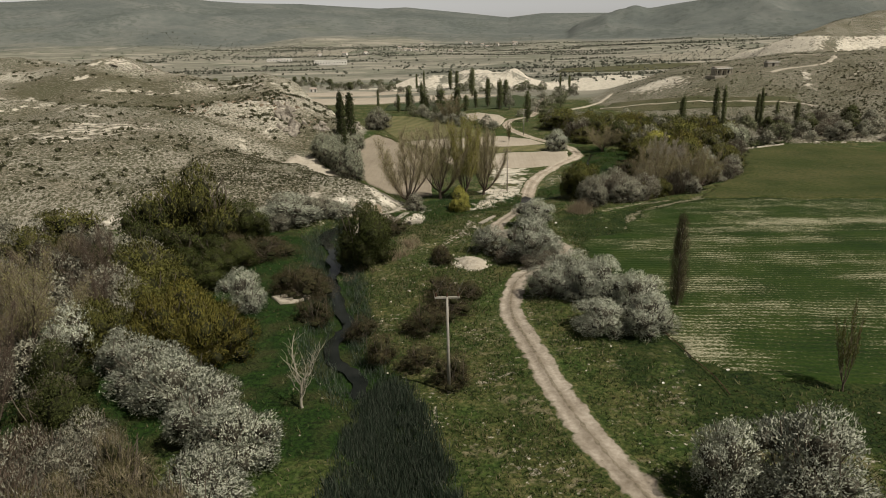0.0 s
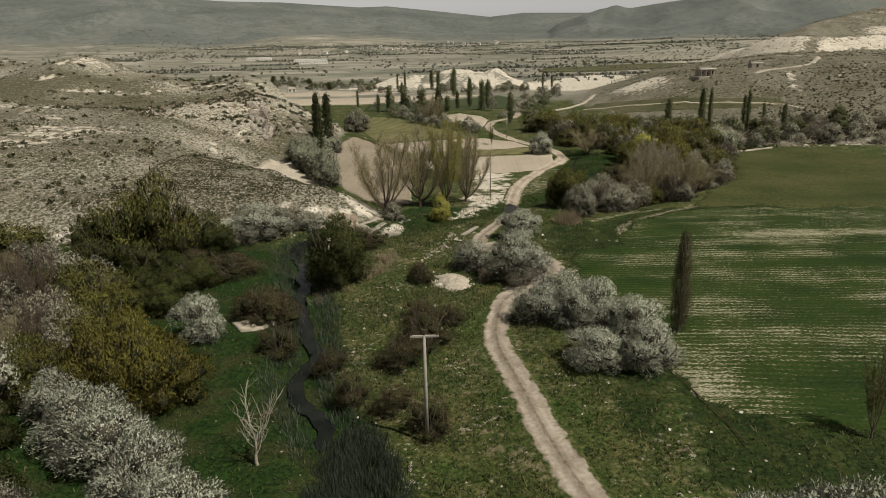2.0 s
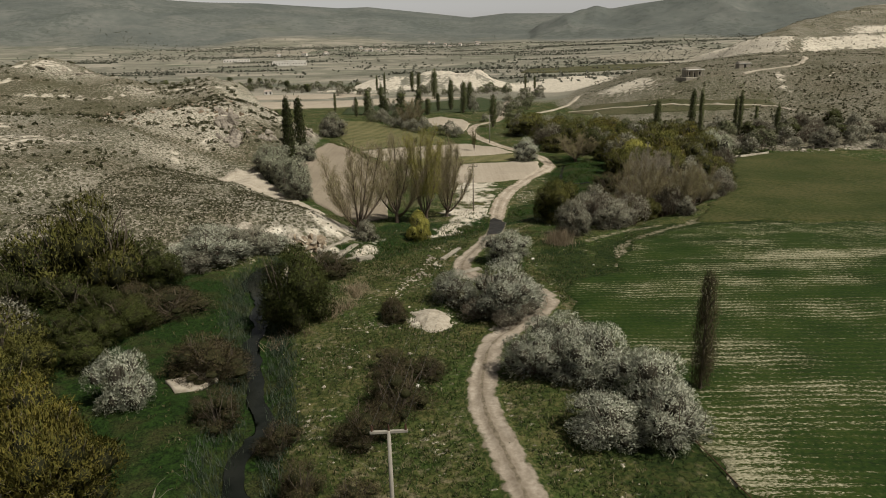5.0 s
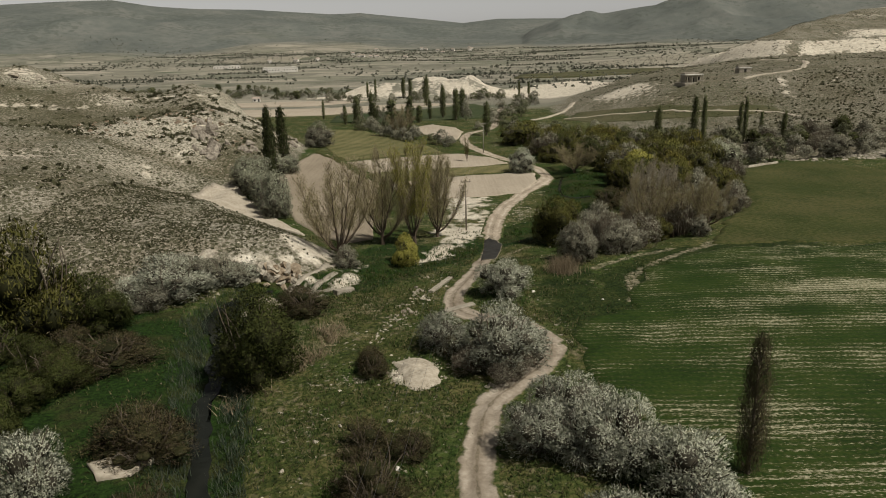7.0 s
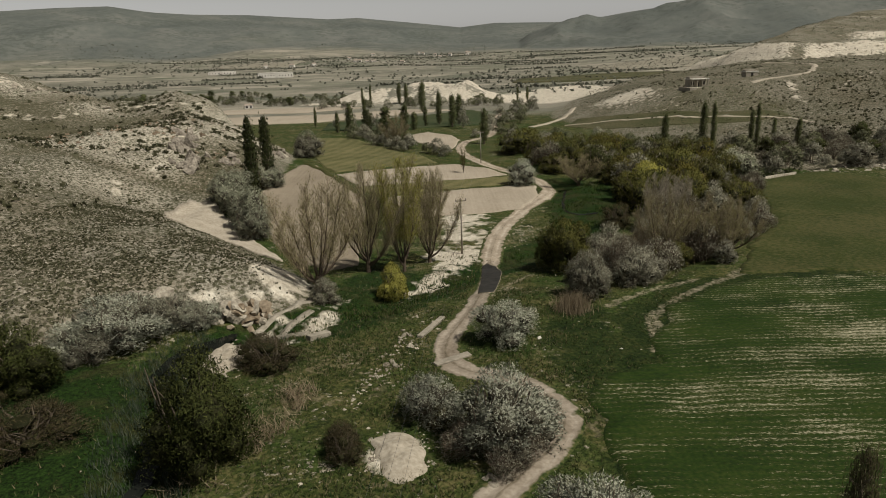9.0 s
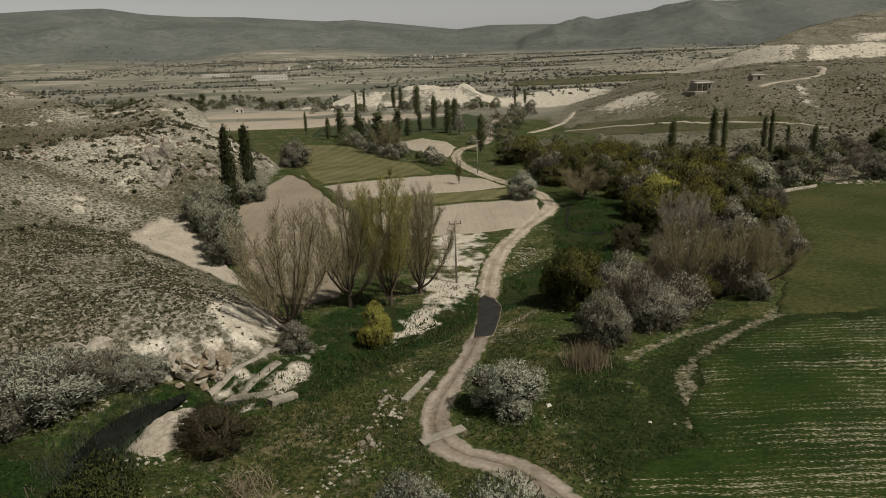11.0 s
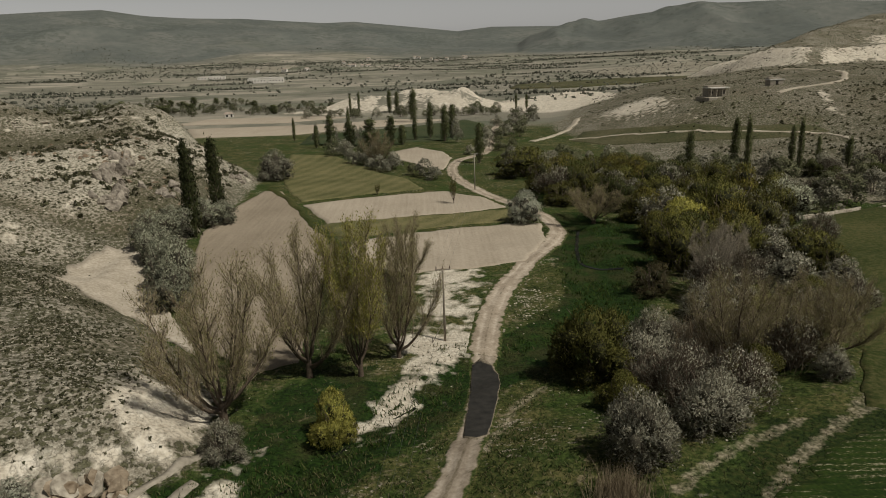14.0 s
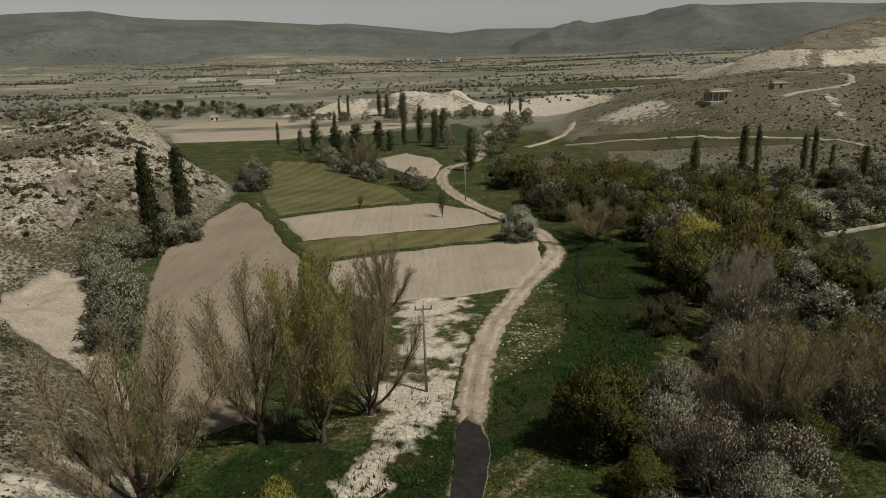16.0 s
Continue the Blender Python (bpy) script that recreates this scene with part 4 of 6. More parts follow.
PLOTS = (
    ("field", [(16.6, 77), (16.4, 81), (16.4, 86), (16.7, 89.5), (17.6, 92.5), (19.2, 95.4), (25.5, 97), (26.1, 102.5), (28.7, 109.6), (33.4, 114.1), (41.5, 121.2), (51.5, 122), (61, 121), (80, 121), (110, 118), (110, 60), (60, 45), (31, 46.5), (23, 48.5), (20, 56), (17.5, 66)], CROP, "striped field of young green wheat with pale bare rows", 46),
    ("pasture", [(45, 125), (62, 123), (112, 121), (125, 150), (112, 186), (101, 206), (88, 211), (80, 195), (66, 160), (52, 138)], PASTURE, "dark green pasture beside the tree belt", 30),
    ("tilled_plot", [(-38, 259), (-33, 258), (-24, 232), (-14, 205), (-11, 185), (-10, 161), (-9, 146), (-13.5, 143.5), (-19, 149.5), (-26.5, 163), (-34.5, 187), (-40.5, 209), (-40, 240)], TILLED_BROWN, "brown tilled plot at the foot of the rocky hill", 26),
    ("tilled_plot", [(-24, 238), (-8, 246), (11, 250), (20, 241), (25, 227), (10, 223), (-15, 217)], TILLED, "pale tilled plot between grassy strips", 18),
    ("tilled_plot", [(-9, 201), (6, 207), (23, 211), (30, 210), (29.5, 198), (23, 184), (13, 180.5), (4, 180), (-5, 185)], TILLED, "pale tilled plot beside the bend of the track", 18),
    ("strip_field", [(-17, 216), (-8, 219), (12, 222), (25, 225), (27, 214), (10, 210.5), (-9, 204), (-13, 207)], STRIPED, "narrow grassy strip with straw rows", 10),
    ("strip_field", [(-46, 340), (-28, 331), (-9, 286), (1, 271), (6, 254), (-8, 250), (-25, 242), (-31, 257), (-38, 282)], STRIPED, "olive meadow mown in curved strips", 20),
    ("tilled_plot", [(-9, 333), (3, 349), (13, 330), (15.5, 312), (12, 286), (7, 291), (-2, 312)], TILLED, "pale tilled plot beyond a hedge", 12),
    ("dark_field", [(-48, 372), (-20, 362), (6, 368), (28, 372), (34, 395), (38, 440), (30, 470), (0, 440), (-50, 410)], DARKGREEN, "dark green field below the white rise", 16),
    ("tilled_plot", [(-110, 420), (-60, 418), (-10, 452), (20, 476), (-10, 490), (-60, 470), (-130, 470)], TILLED, "pale fallow strip below the white rise", 14),
    ("tilled_plot", [(-150, 500), (-80, 492), (-40, 520), (-70, 538), (-140, 540)], TILLED, "pale fallow strip on the plain", 12),
    ("dark_field", [(95, 800), (160, 790), (300, 850), (330, 910), (240, 920), (110, 860)], HILLGREEN, "dark green field on the far plain", 12),
    ("tilled_plot", [(250, 1000), (420, 1000), (520, 1150), (400, 1200), (240, 1120)], FALLOW, "brown orchard ground on the far plain", 12),
    ("tilled_plot", [(-420, 1500), (-300, 1480), (-260, 1600), (-360, 1660), (-460, 1600)], FALLOW, "pale plot on the far foothill", 12),
    ("chalk_clearing", [(-50, 172), (-54, 184), (-53, 196), (-47, 195), (-40, 182), (-34, 171), (-24, 153), (-22, 149), (-27, 154), (-36, 163), (-43, 168)], CLEARING, "bare white chalk clearing at the foot of the hill", 14),
    ("hill_field", [(66, 351), (75, 371), (95, 343), (117, 317), (139, 304.5), (141, 297), (126, 296), (96, 312), (74, 332)], HILLGREEN, "thin green field on the hillside bench", 14),
    ("sandbar", [(-24, 70), (-21.5, 71.5), (-19.6, 70.8), (-20.4, 68.6), (-22.5, 68.4)], GRAVEL, "small pale sandbar beside the stream", 8),
)
for i, (name, ring, material, label, rings) in enumerate(PLOTS):
    big = max(abs(p[1]) for p in ring) > 600
    tagged(sheet(name, ring, material, rings, 1.2 if big else 0.16 if name in ("field", "pasture") else 0.12 if i < 8 or "hill" in name else 0.35, 6.0 if big else 0.9, 1.3 if name in ("field", "pasture", "chalk_clearing") else 0.5, seed=i * 11), label, "field", kind="structure")
tagged(sheet("gravel_bank", [(-21.9, 102.5), (-21.5, 108), (-19.9, 111.3), (-18.4, 111.2), (-17.3, 107), (-16.9, 102), (-19, 100.5)], GRAVEL, 20, -0.05, 0.4, 0.5, 1.0, seed=9), "pale gravel bank heaped beside the dark pool", "gravel heap")
tagged(sheet("gravel_mound", [(-2.2, 86.6), (-0.6, 87.3), (1.1, 86.6), (2.3, 84.2), (2.1, 82.0), (0.8, 80.6), (-0.6, 81.2), (-1.6, 83.2)], GRAVEL, 22, 0.0, 0.3, 0.7, 0.6, seed=5), "low heap of pale gravel beside the dirt track", "gravel heap")


pool_ring = curve_points([(-26.6, 98.5), (-27, 102), (-26.4, 105.4), (-25.3, 108.3), (-23.1, 111.9), (-20.8, 113.4), (-19.8, 112.6), (-21.1, 109.2), (-22.6, 105.6), (-23.2, 102), (-24, 98.5), (-26.6, 98.5)], 0.5)[:-1]
pool_z = float(ground(-23.2, 108)) + 0.5
pool_v = np.concatenate([np.c_[pool_ring, np.full(len(pool_ring), pool_z)], [[*pool_ring.mean(0), pool_z]]])
pool_f = np.array([(i, (i + 1) % len(pool_ring), len(pool_ring)) for i in range(len(pool_ring))])
tagged(new("pool", raw_mesh("pool", pool_v, pool_f, WATER)), "small dark pool below the chalk cliff", "pool", kind="structure")


# ---- plants ----
def slivers(centres, size, spread, rng, upright=0.0, thin=0.5, out=None):
    """Small three-cornered leaves or twig ends round the centres."""
    n = len(centres)
    a = rng.normal(size=(n, 3))
    a[:, 2] += upright * np.abs(rng.normal(size=n)) * 2
    if out is not None:
        a += out
    a /= np.linalg.norm(a, axis=1)[:, None]
    b = np.cross(a, rng.normal(size=(n, 3)))
    b /= np.linalg.norm(b, axis=1)[:, None] + 1e-9
    s = size * rng.uniform(1 - spread, 1 + spread, (n, 1))
    a, b = a * s, b * s * thin
    v = np.stack([centres - a * 0.8 - b, centres - a * 0.8 + b, centres + a], 1).reshape(-1, 3)
    return v, np.arange(n * 3).reshape(n, 3)


def tubes(paths, radii, sides=4):
    """Tapered stems: a list of lines, each with its radius at start and end."""
    vs, fs, base = [], [], 0
    ang = np.arange(sides) / sides * 2 * math.pi
    for p, (r0, r1) in zip(paths, radii):
        p = np.asarray(p, float)
        t = np.gradient(p, axis=0)
        t /= np.linalg.norm(t, axis=1)[:, None] + 1e-9
        u = np.cross(t, [0.31, 0.83, 0.46])
        u /= np.linalg.norm(u, axis=1)[:, None] + 1e-9
        w = np.cross(t, u)
        r = np.linspace(r0, r1, len(p))[:, None, None]
        ring = p[:, None] + r * (u[:, None] * np.cos(ang)[None, :, None] + w[:, None] * np.sin(ang)[None, :, None])
        vs.append(ring.reshape(-1, 3))
        idx = base + np.arange(len(p) * sides).reshape(len(p), sides)
        nx = np.roll(idx, -1, axis=1)
        fs.append(np.stack([idx[:-1], nx[:-1], nx[1:], idx[1:]], -1).reshape(-1, 4))
        base += len(p) * sides
    return np.concatenate(vs), np.concatenate(fs)


def stem(a, b, rng, bend=0.08, steps=5):
    a, b = np.array(a, float), np.array(b, float)
    s = np.linspace(0, 1, steps)[:, None]
    p = a + (b - a) * s
    off = rng.normal(size=3) * bend * np.linalg.norm(b - a)
    return p + off * (s * (1 - s)) * 2 + rng.normal(size=p.shape) * bend * 0.12 * np.linalg.norm(b - a) * (s * (1 - s)) * 4


def crown_points(rng, n, lobes, clumps, shell=0.72, spread=0.06):
    """Places in uneven clumps on the shells of several lobes (centre, radii)."""
    out = []
    weight = np.array([l[3] * l[4] * l[5] for l in lobes]) ** 0.66
    pick = rng.choice(len(lobes), clumps, p=weight / weight.sum())
    each = rng.dirichlet(np.ones(clumps) * 3.0) * n * 0.45
    for i, m in zip(pick, each):
        cx, cy, cz, rx, ry, rz = lobes[i]
        d = rng.normal(size=3)
        d /= np.linalg.norm(d)
        if d[2] < -0.7:
            d[2] *= -0.6
        r = shell + (1.06 - shell) * rng.uniform(0, 1) ** 0.6
        c = np.array([cx, cy, cz]) + d * r * np.array([rx, ry, rz])
        k = rng.normal(size=(int(m) + 1, 3))
        k *= (rng.uniform(0, 1, (len(k), 1)) ** 0.45) / (np.linalg.norm(k, axis=1)[:, None] + 1e-9)
        out.append(c + k * spread * np.array([1.0, 1.0, 0.85]) * rng.uniform(0.9, 1.7))
    k = rng.choice(len(lobes), int(n * 0.75), p=weight / weight.sum())
    d = rng.normal(size=(len(k), 3))
    d /= np.linalg.norm(d, axis=1)[:, None]
    d[:, 2] = np.where(d[:, 2] < -0.6, -d[:, 2], d[:, 2])
    lob = np.array(lobes)[k]
    out.append(lob[:, :3] + lob[:, 3:] * d * rng.uniform(0.72, 1.08, (len(k), 1)))
    p = np.concatenate(out)
    rng.shuffle(p)
    return p[p[:, 2] > 0.01]


TEMPLATES = {}


def bush_lobes(rng, n, flat=1.0):
    """Unit crown: radius about 0.5, height about 1."""
    lobes = [(rng.uniform(-0.08, 0.08), rng.uniform(-0.08, 0.08), 0.55 * flat, 0.27, 0.27, 0.38 * flat)]
    for i in range(n):
        a = i * 2.4 + rng.uniform(-0.4, 0.4)
        r = rng.uniform(0.22, 0.37)
        s = rng.uniform(0.12, 0.22)
        lobes.append((math.cos(a) * r, math.sin(a) * r, rng.uniform(0.16, 0.72 - r * 0.5) * flat, s, s, s * rng.uniform(0.9, 1.4) * flat))
    return lobes


BALL = bmesh.new()
bmesh.ops.create_icosphere(BALL, subdivisions=1, radius=1.0)
BALL_V = np.array([v.co[:] for v in BALL.verts])
BALL_F = np.array([[v.index for v in f.verts] for f in BALL.faces])
BALL.free()


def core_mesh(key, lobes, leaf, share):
    """Lumpy inner mass within the lobes, in a dark tone that stands in for shade."""
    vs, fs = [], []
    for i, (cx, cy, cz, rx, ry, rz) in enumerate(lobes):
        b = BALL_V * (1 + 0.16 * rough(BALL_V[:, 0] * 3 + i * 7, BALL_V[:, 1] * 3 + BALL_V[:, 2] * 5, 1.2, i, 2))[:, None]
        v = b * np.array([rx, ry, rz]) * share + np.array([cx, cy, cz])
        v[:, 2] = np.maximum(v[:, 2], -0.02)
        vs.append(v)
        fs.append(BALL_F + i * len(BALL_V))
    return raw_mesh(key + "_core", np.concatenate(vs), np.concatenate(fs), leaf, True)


def make_bush(key, leaf, twig, n, size, clumps, seed, stems=26, lobes=6, spread=0.05, thin=0.55, upright=0.0, shell=0.6, fine=900, sliver=0.05, spray=1.3, core=0.58):
    rng = np.random.default_rng(seed)
    lb = bush_lobes(rng, lobes)
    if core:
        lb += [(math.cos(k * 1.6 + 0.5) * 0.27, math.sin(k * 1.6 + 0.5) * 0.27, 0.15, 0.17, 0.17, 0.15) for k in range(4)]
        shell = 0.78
    pts = crown_points(rng, n, lb, clumps, shell, spread)
    radial = pts - np.array([0, 0, 0.3])
    radial /= np.linalg.norm(radial, axis=1)[:, None] + 1e-9
    v, f = slivers(pts, size, 0.45, rng, upright, thin, radial * spray)
    paths, radii = [], []
    for i in range(stems):
        a, r = rng.uniform(0, 2 * math.pi), rng.uniform(0.12, 0.4)
        foot = (math.cos(a) * r * 0.18, math.sin(a) * r * 0.18, -0.03)
        paths.append(stem(foot, (math.cos(a) * r, math.sin(a) * r, rng.uniform(0.5, 0.85)), rng, 0.12))
        radii.append((0.014, 0.004))
    tv, tf = tubes(paths, radii, 4)
    fp = pts[rng.integers(len(pts), size=fine)] * np.array([0.93, 0.93, 0.95])
    way = fp - np.array([0, 0, 0.25])
    fv, ff = slivers(fp, sliver, 0.5, rng, 0.8, 0.03, way / (np.linalg.norm(way, axis=1)[:, None] + 1e-9) * 2.5)
    TEMPLATES[key] = [("trunk", raw_mesh(key + "_trunk", tv, tf, BARK, True), "grey-brown branching stems"),
                      ("twig_mass", raw_mesh(key + "_twigs", fv, ff, twig), "thin bare twigs"),
                      ("crown", crown_mesh(key, v, f, leaf, lb), "")]
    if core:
        TEMPLATES[key].append(("inner_crown", core_mesh(key, lb, SHADE_GREY if "lossom" in key or "silver" in key else SHADE_GREEN, core), "inner crown mass darkened to stand in for shade"))


def crown_mesh(key, v, f, leaf, lobes):
    """Leaves with normals bent outward to shade like their rounded lobe, with some scatter."""
    c = v[f].mean(1)
    hubs = np.array([l[:3] for l in lobes])
    radii = np.array([l[3] for l in lobes])
    near = np.argmin(np.linalg.norm(c[:, None] - hubs[None], axis=2) / radii[None], axis=1)
    hub = 0.7 * hubs[near] + 0.3 * np.array([0, 0, 0.35])
    f = outward(v, f, hub)
    me = raw_mesh(key + "_crown", v, f, leaf)
    n = v - hub.repeat(3, axis=0)
    n /= np.linalg.norm(n, axis=1)[:, None] + 1e-9
    n += np.random.default_rng(len(v)).normal(size=(len(c), 3)).repeat(3, axis=0) * 0.42
    n /= np.linalg.norm(n, axis=1)[:, None] + 1e-9
    me.polygons.foreach_set("use_smooth", np.ones(len(f), bool))
    me.normals_split_custom_set_from_vertices(n.tolist())
    return me


def make_column(key, leaf, n, size, seed, bare=0.12, clumps=160, width=0.5, flake=3.4, thin=0.5, lift=0.5):
    """A narrow upright crown round one trunk; unit height, unit width."""
    rng = np.random.default_rng(seed)
    z = bare + (1 - bare) * rng.beta(1.25, 1.2, clumps)
    s = (z - bare) / (1 - bare)
    env = width * np.clip(np.sin(np.pi * np.clip(0.2 + 0.8 * s, 0, 1)) ** 0.42, 0.05, 1)
    a = rng.uniform(0, 2 * math.pi, clumps)
    r = env * rng.uniform(0.3, 1.0, clumps)
    c = np.stack([np.cos(a) * r, np.sin(a) * r, z], 1)
    k = max(2, n // clumps)
    pts = (c[:, None] + rng.normal(size=(clumps, k, 3)) * np.array([0.09, 0.09, 0.034])).reshape(-1, 3)
    v, f = slivers(pts, size, 0.4, rng, lift, thin)
    v[:, :2] = pts.repeat(3, axis=0)[:, :2] + (v - pts.repeat(3, axis=0))[:, :2] * flake
    tv, tf = tubes([stem((0, 0, -0.02), (0.02, 0, 0.97), rng, 0.01, 6)], [(0.09, 0.01)], 6)
    bp = []
    for i in range(36):
        zz = rng.uniform(bare * 0.8, 0.85)
        aa = rng.uniform(0, 2 * math.pi)
        rr = 0.36 * rng.uniform(0.6, 1)
        bp.append(stem((0, 0, zz), (math.cos(aa) * rr, math.sin(aa) * rr, zz + rng.uniform(0.06, 0.14)), rng, 0.05, 4))
    bv, bf = tubes(bp, [(0.02, 0.006)] * len(bp), 3)
    TEMPLATES[key] = [("trunk", raw_mesh(key + "_trunk", tv, tf, BARK, True), "straight grey-brown trunk"),
                      ("twig_mass", raw_mesh(key + "_branches", bv, bf, TWIG), "short upright branches"),
                      ("crown", crown_mesh(key, v, f, leaf, [(0, 0, 0.15 + 0.14 * k, 0.3, 0.3, 0.1) for k in range(6)]), "")]


def make_fountain(key, leaf, seed, limbs=9, n=9000, twigs=11500, size=0.0062, spreadout=0.52, twig=None, boughs=20):
    """Several stems that fan out, turn upward and break into fine, almost bare twigs."""
    rng = np.random.default_rng(seed)
    parts, at, way = [], [], []
    for i in range(limbs):
        a = i * 2.4 + rng.uniform(-0.5, 0.5)
        lean = spreadout * math.sqrt((i + 0.5) / limbs) * rng.uniform(0.85, 1.1)
        top = (1.0 - 0.30 * (lean / 0.5) ** 2) * rng.uniform(0.82, 1.0)
        end = np.array([math.cos(a) * lean, math.sin(a) * lean, top])
        start = np.array([math.cos(a) * 0.015, math.sin(a) * 0.015, rng.uniform(0.05, 0.16)])
        s = np.linspace(0, 1, 11)[:, None]
        bow = np.concatenate([s ** 0.72, s ** 0.72, s ** 1.12], 1)
        p = start + (end - start) * bow + np.cumsum(rng.normal(size=(11, 3)), 0) * 0.006 * np.minimum(s * 3, 1)
        ps, rs = [p], [(0.0125, 0.0010)]
        for j in range(boughs):
            t = 0.16 + 0.82 * (j + rng.uniform(0, 1)) / boughs
            k = min(int(t * 10), 9)
            q = p[k] + (p[k + 1] - p[k]) * (t * 10 - k)
            d = p[k + 1] - p[k]
            d /= np.linalg.norm(d)
            b = rng.uniform(0, 2 * math.pi)
            l = rng.uniform(0.11, 0.25) * (1.12 - 0.62 * t)
            out = d * 0.55 + np.array([math.cos(b) * 0.62, math.sin(b) * 0.62, 0.42])
            e = q + out * l
            e[2] = min(e[2], 1.03)
            sub = stem(q, e, rng, 0.10, 5)
            ps.append(sub)
            rs.append((0.0036 * (1.2 - 0.6 * t), 0.0008))
            m = int(twigs / (limbs * boughs) * (0.5 + l / 0.16))
            w = rng.uniform(0.05, 1.1, (m, 1))
            at.append(q + (e - q) * w + rng.normal(size=(m, 3)) * 0.016)
            way.append(np.repeat((e - q)[None] / l, m, 0))
        v, f = tubes(ps, rs, 4)
        parts.append(("limb", raw_mesh(key + "_limb", v, f, BARK_BROWN, True), ""))
    v, f = tubes([stem((0, 0, -0.03), (0, 0, 0.14), rng, 0.02, 4)], [(0.034, 0.022)], 8)
    parts.append(("trunk", raw_mesh(key + "_trunk", v, f, BARK_BROWN, True), "short thick trunk"))
    at, way = np.concatenate(at), np.concatenate(way)
    v, f = slivers(at, 0.026, 0.5, rng, 0.35, 0.034, way * 2.4)
    parts.append(("twig_mass", raw_mesh(key + "_twigs", v, f, twig or TWIG_TAN), "fine bare twigs"))
    high = at[at[:, 2] > 0.30]
    pts = high[rng.integers(len(high), size=n)] + rng.normal(size=(n, 3)) * 0.020
    v, f = slivers(pts, size, 0.4, rng, 0.4, 0.5)
    parts.append(("crown", raw_mesh(key + "_crown", v, f, leaf), "sparse opening buds"))
    TEMPLATES[key] = parts


for i in range(3):
    make_bush(f"blossom{i}", BLOSSOM, TWIG, 10500, 0.0158, 560, 10 + i, lobes=10, upright=0.4, spray=1.6, thin=0.36, fine=400, spread=0.042, core=0.5)
    make_bush(f"greyblossom{i}", BLOSSOM_GREY, TWIG, 7200, 0.017, 400, 20 + i, lobes=9, upright=0.4, spray=1.6, thin=0.34, fine=800, spread=0.045, core=0.5)
    make_bush(f"willow{i}", WILLOW, TWIG_TAN, 12000, 0.019, 520, 30 + i, stems=14, lobes=10, upright=0.7, thin=0.30, spread=0.05, fine=500, sliver=0.04)
    make_bush(f"osier{i}", OSIER, TWIG_TAN, 5200, 0.030, 300, 110 + i, stems=40, lobes=8, upright=1.9, thin=0.10, spread=0.06, fine=3200, sliver=0.075, core=0.4)
for i in range(2):
    make_bush(f"darkwillow{i}", WILLOW_DARK, TWIG_TAN, 15000, 0.0150, 620, 34 + i, stems=12, lobes=11, upright=0.1, thin=0.34, fine=200, sliver=0.03, spray=0.8)
    make_bush(f"ochre{i}", OCHRE, TWIG_TAN, 9500, 0.023, 480, 38 + i, stems=12, lobes=9, upright=1.1, thin=0.20, spread=0.05, fine=500, sliver=0.05)
    make_bush(f"russet{i}", RUSSET, TWIG_RED, 7000, 0.017, 300, 42 + i, stems=16, lobes=9, upright=0.8, thin=0.24, fine=3400, sliver=0.036, core=0.45)
    make_bush(f"silver{i}", SILVER, TWIG, 5500, 0.0185, 420, 46 + i, lobes=9, thin=0.5, fine=300)
    make_column(f"poplar{i}", POPLAR, 5500, 0.018, 50 + i, 0.06, 300)
    make_fountain(f"fountain{i}", POPLAR_PALE, 60 + i)
    make_fountain(f"greenfountain{i}", BUDDING, 160 + i, 8, 17000, 9000, 0.0078, 0.42)
    make_fountain(f"baretree{i}", TWIG, 170 + i, 7, 1200, 9000, 0.006, 0.46, TWIG_RED, 16)
    make_bush(f"brushwood{i}", BLOSSOM_GREY, TWIG_RED, 2600, 0.018, 240, 65 + i, stems=40, lobes=7, upright=0.8, thin=0.35, fine=4500, sliver=0.065, core=0)
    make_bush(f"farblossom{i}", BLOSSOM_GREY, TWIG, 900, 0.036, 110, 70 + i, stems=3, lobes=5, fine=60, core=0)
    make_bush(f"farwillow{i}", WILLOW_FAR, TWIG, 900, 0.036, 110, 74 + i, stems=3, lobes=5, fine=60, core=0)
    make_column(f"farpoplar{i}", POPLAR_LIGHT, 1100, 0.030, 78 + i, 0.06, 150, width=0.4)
    make_column(f"lightpoplar{i}", POPLAR_LIGHT, 3000, 0.020, 150 + i, 0.08, 260, width=0.36, flake=3.0, thin=0.45)
for i in range(3):
    make_bush(f"midwillow{i}", WILLOW, TWIG_TAN, 4200, 0.024, 300, 30 + i, stems=12, lobes=9, upright=1.0, thin=0.30, fine=500, sliver=0.05)
    make_bush(f"midgreyblossom{i}", BLOSSOM_GREY, TWIG, 2700, 0.021, 260, 20 + i, stems=14, lobes=7, fine=500, core=0.5)
for i in range(2):
    make_bush(f"middarkwillow{i}", WILLOW_DARK, TWIG_TAN, 3800, 0.024, 300, 34 + i, lobes=8, upright=0.9, thin=0.32, fine=300)
    make_bush(f"midochre{i}", OCHRE, TWIG_TAN, 4200, 0.024, 300, 38 + i, lobes=8, upright=1.0, thin=0.30, fine=300)
    make_bush(f"budding{i}", BUDDING, TWIG_TAN, 14000, 0.021, 480, 97 + i, stems=12, lobes=9, upright=1.0, thin=0.30, spread=0.05, fine=500, core=0.35)
    make_column(f"midpoplar{i}", POPLAR, 3600, 0.021, 50 + i, 0.05, 520, width=0.42, flake=3.0, thin=0.6)
    make_bush(f"midbrushwood{i}", BLOSSOM_GREY, TWIG_RED, 1200, 0.024, 200, 65 + i, stems=20, lobes=7, upright=0.8, thin=0.35, fine=2600, sliver=0.08, core=0)
make_fountain("paletree0", TWIG_PALE, 180, 9, 3000, 15000, 0.007, 0.46, TWIG_PALE)
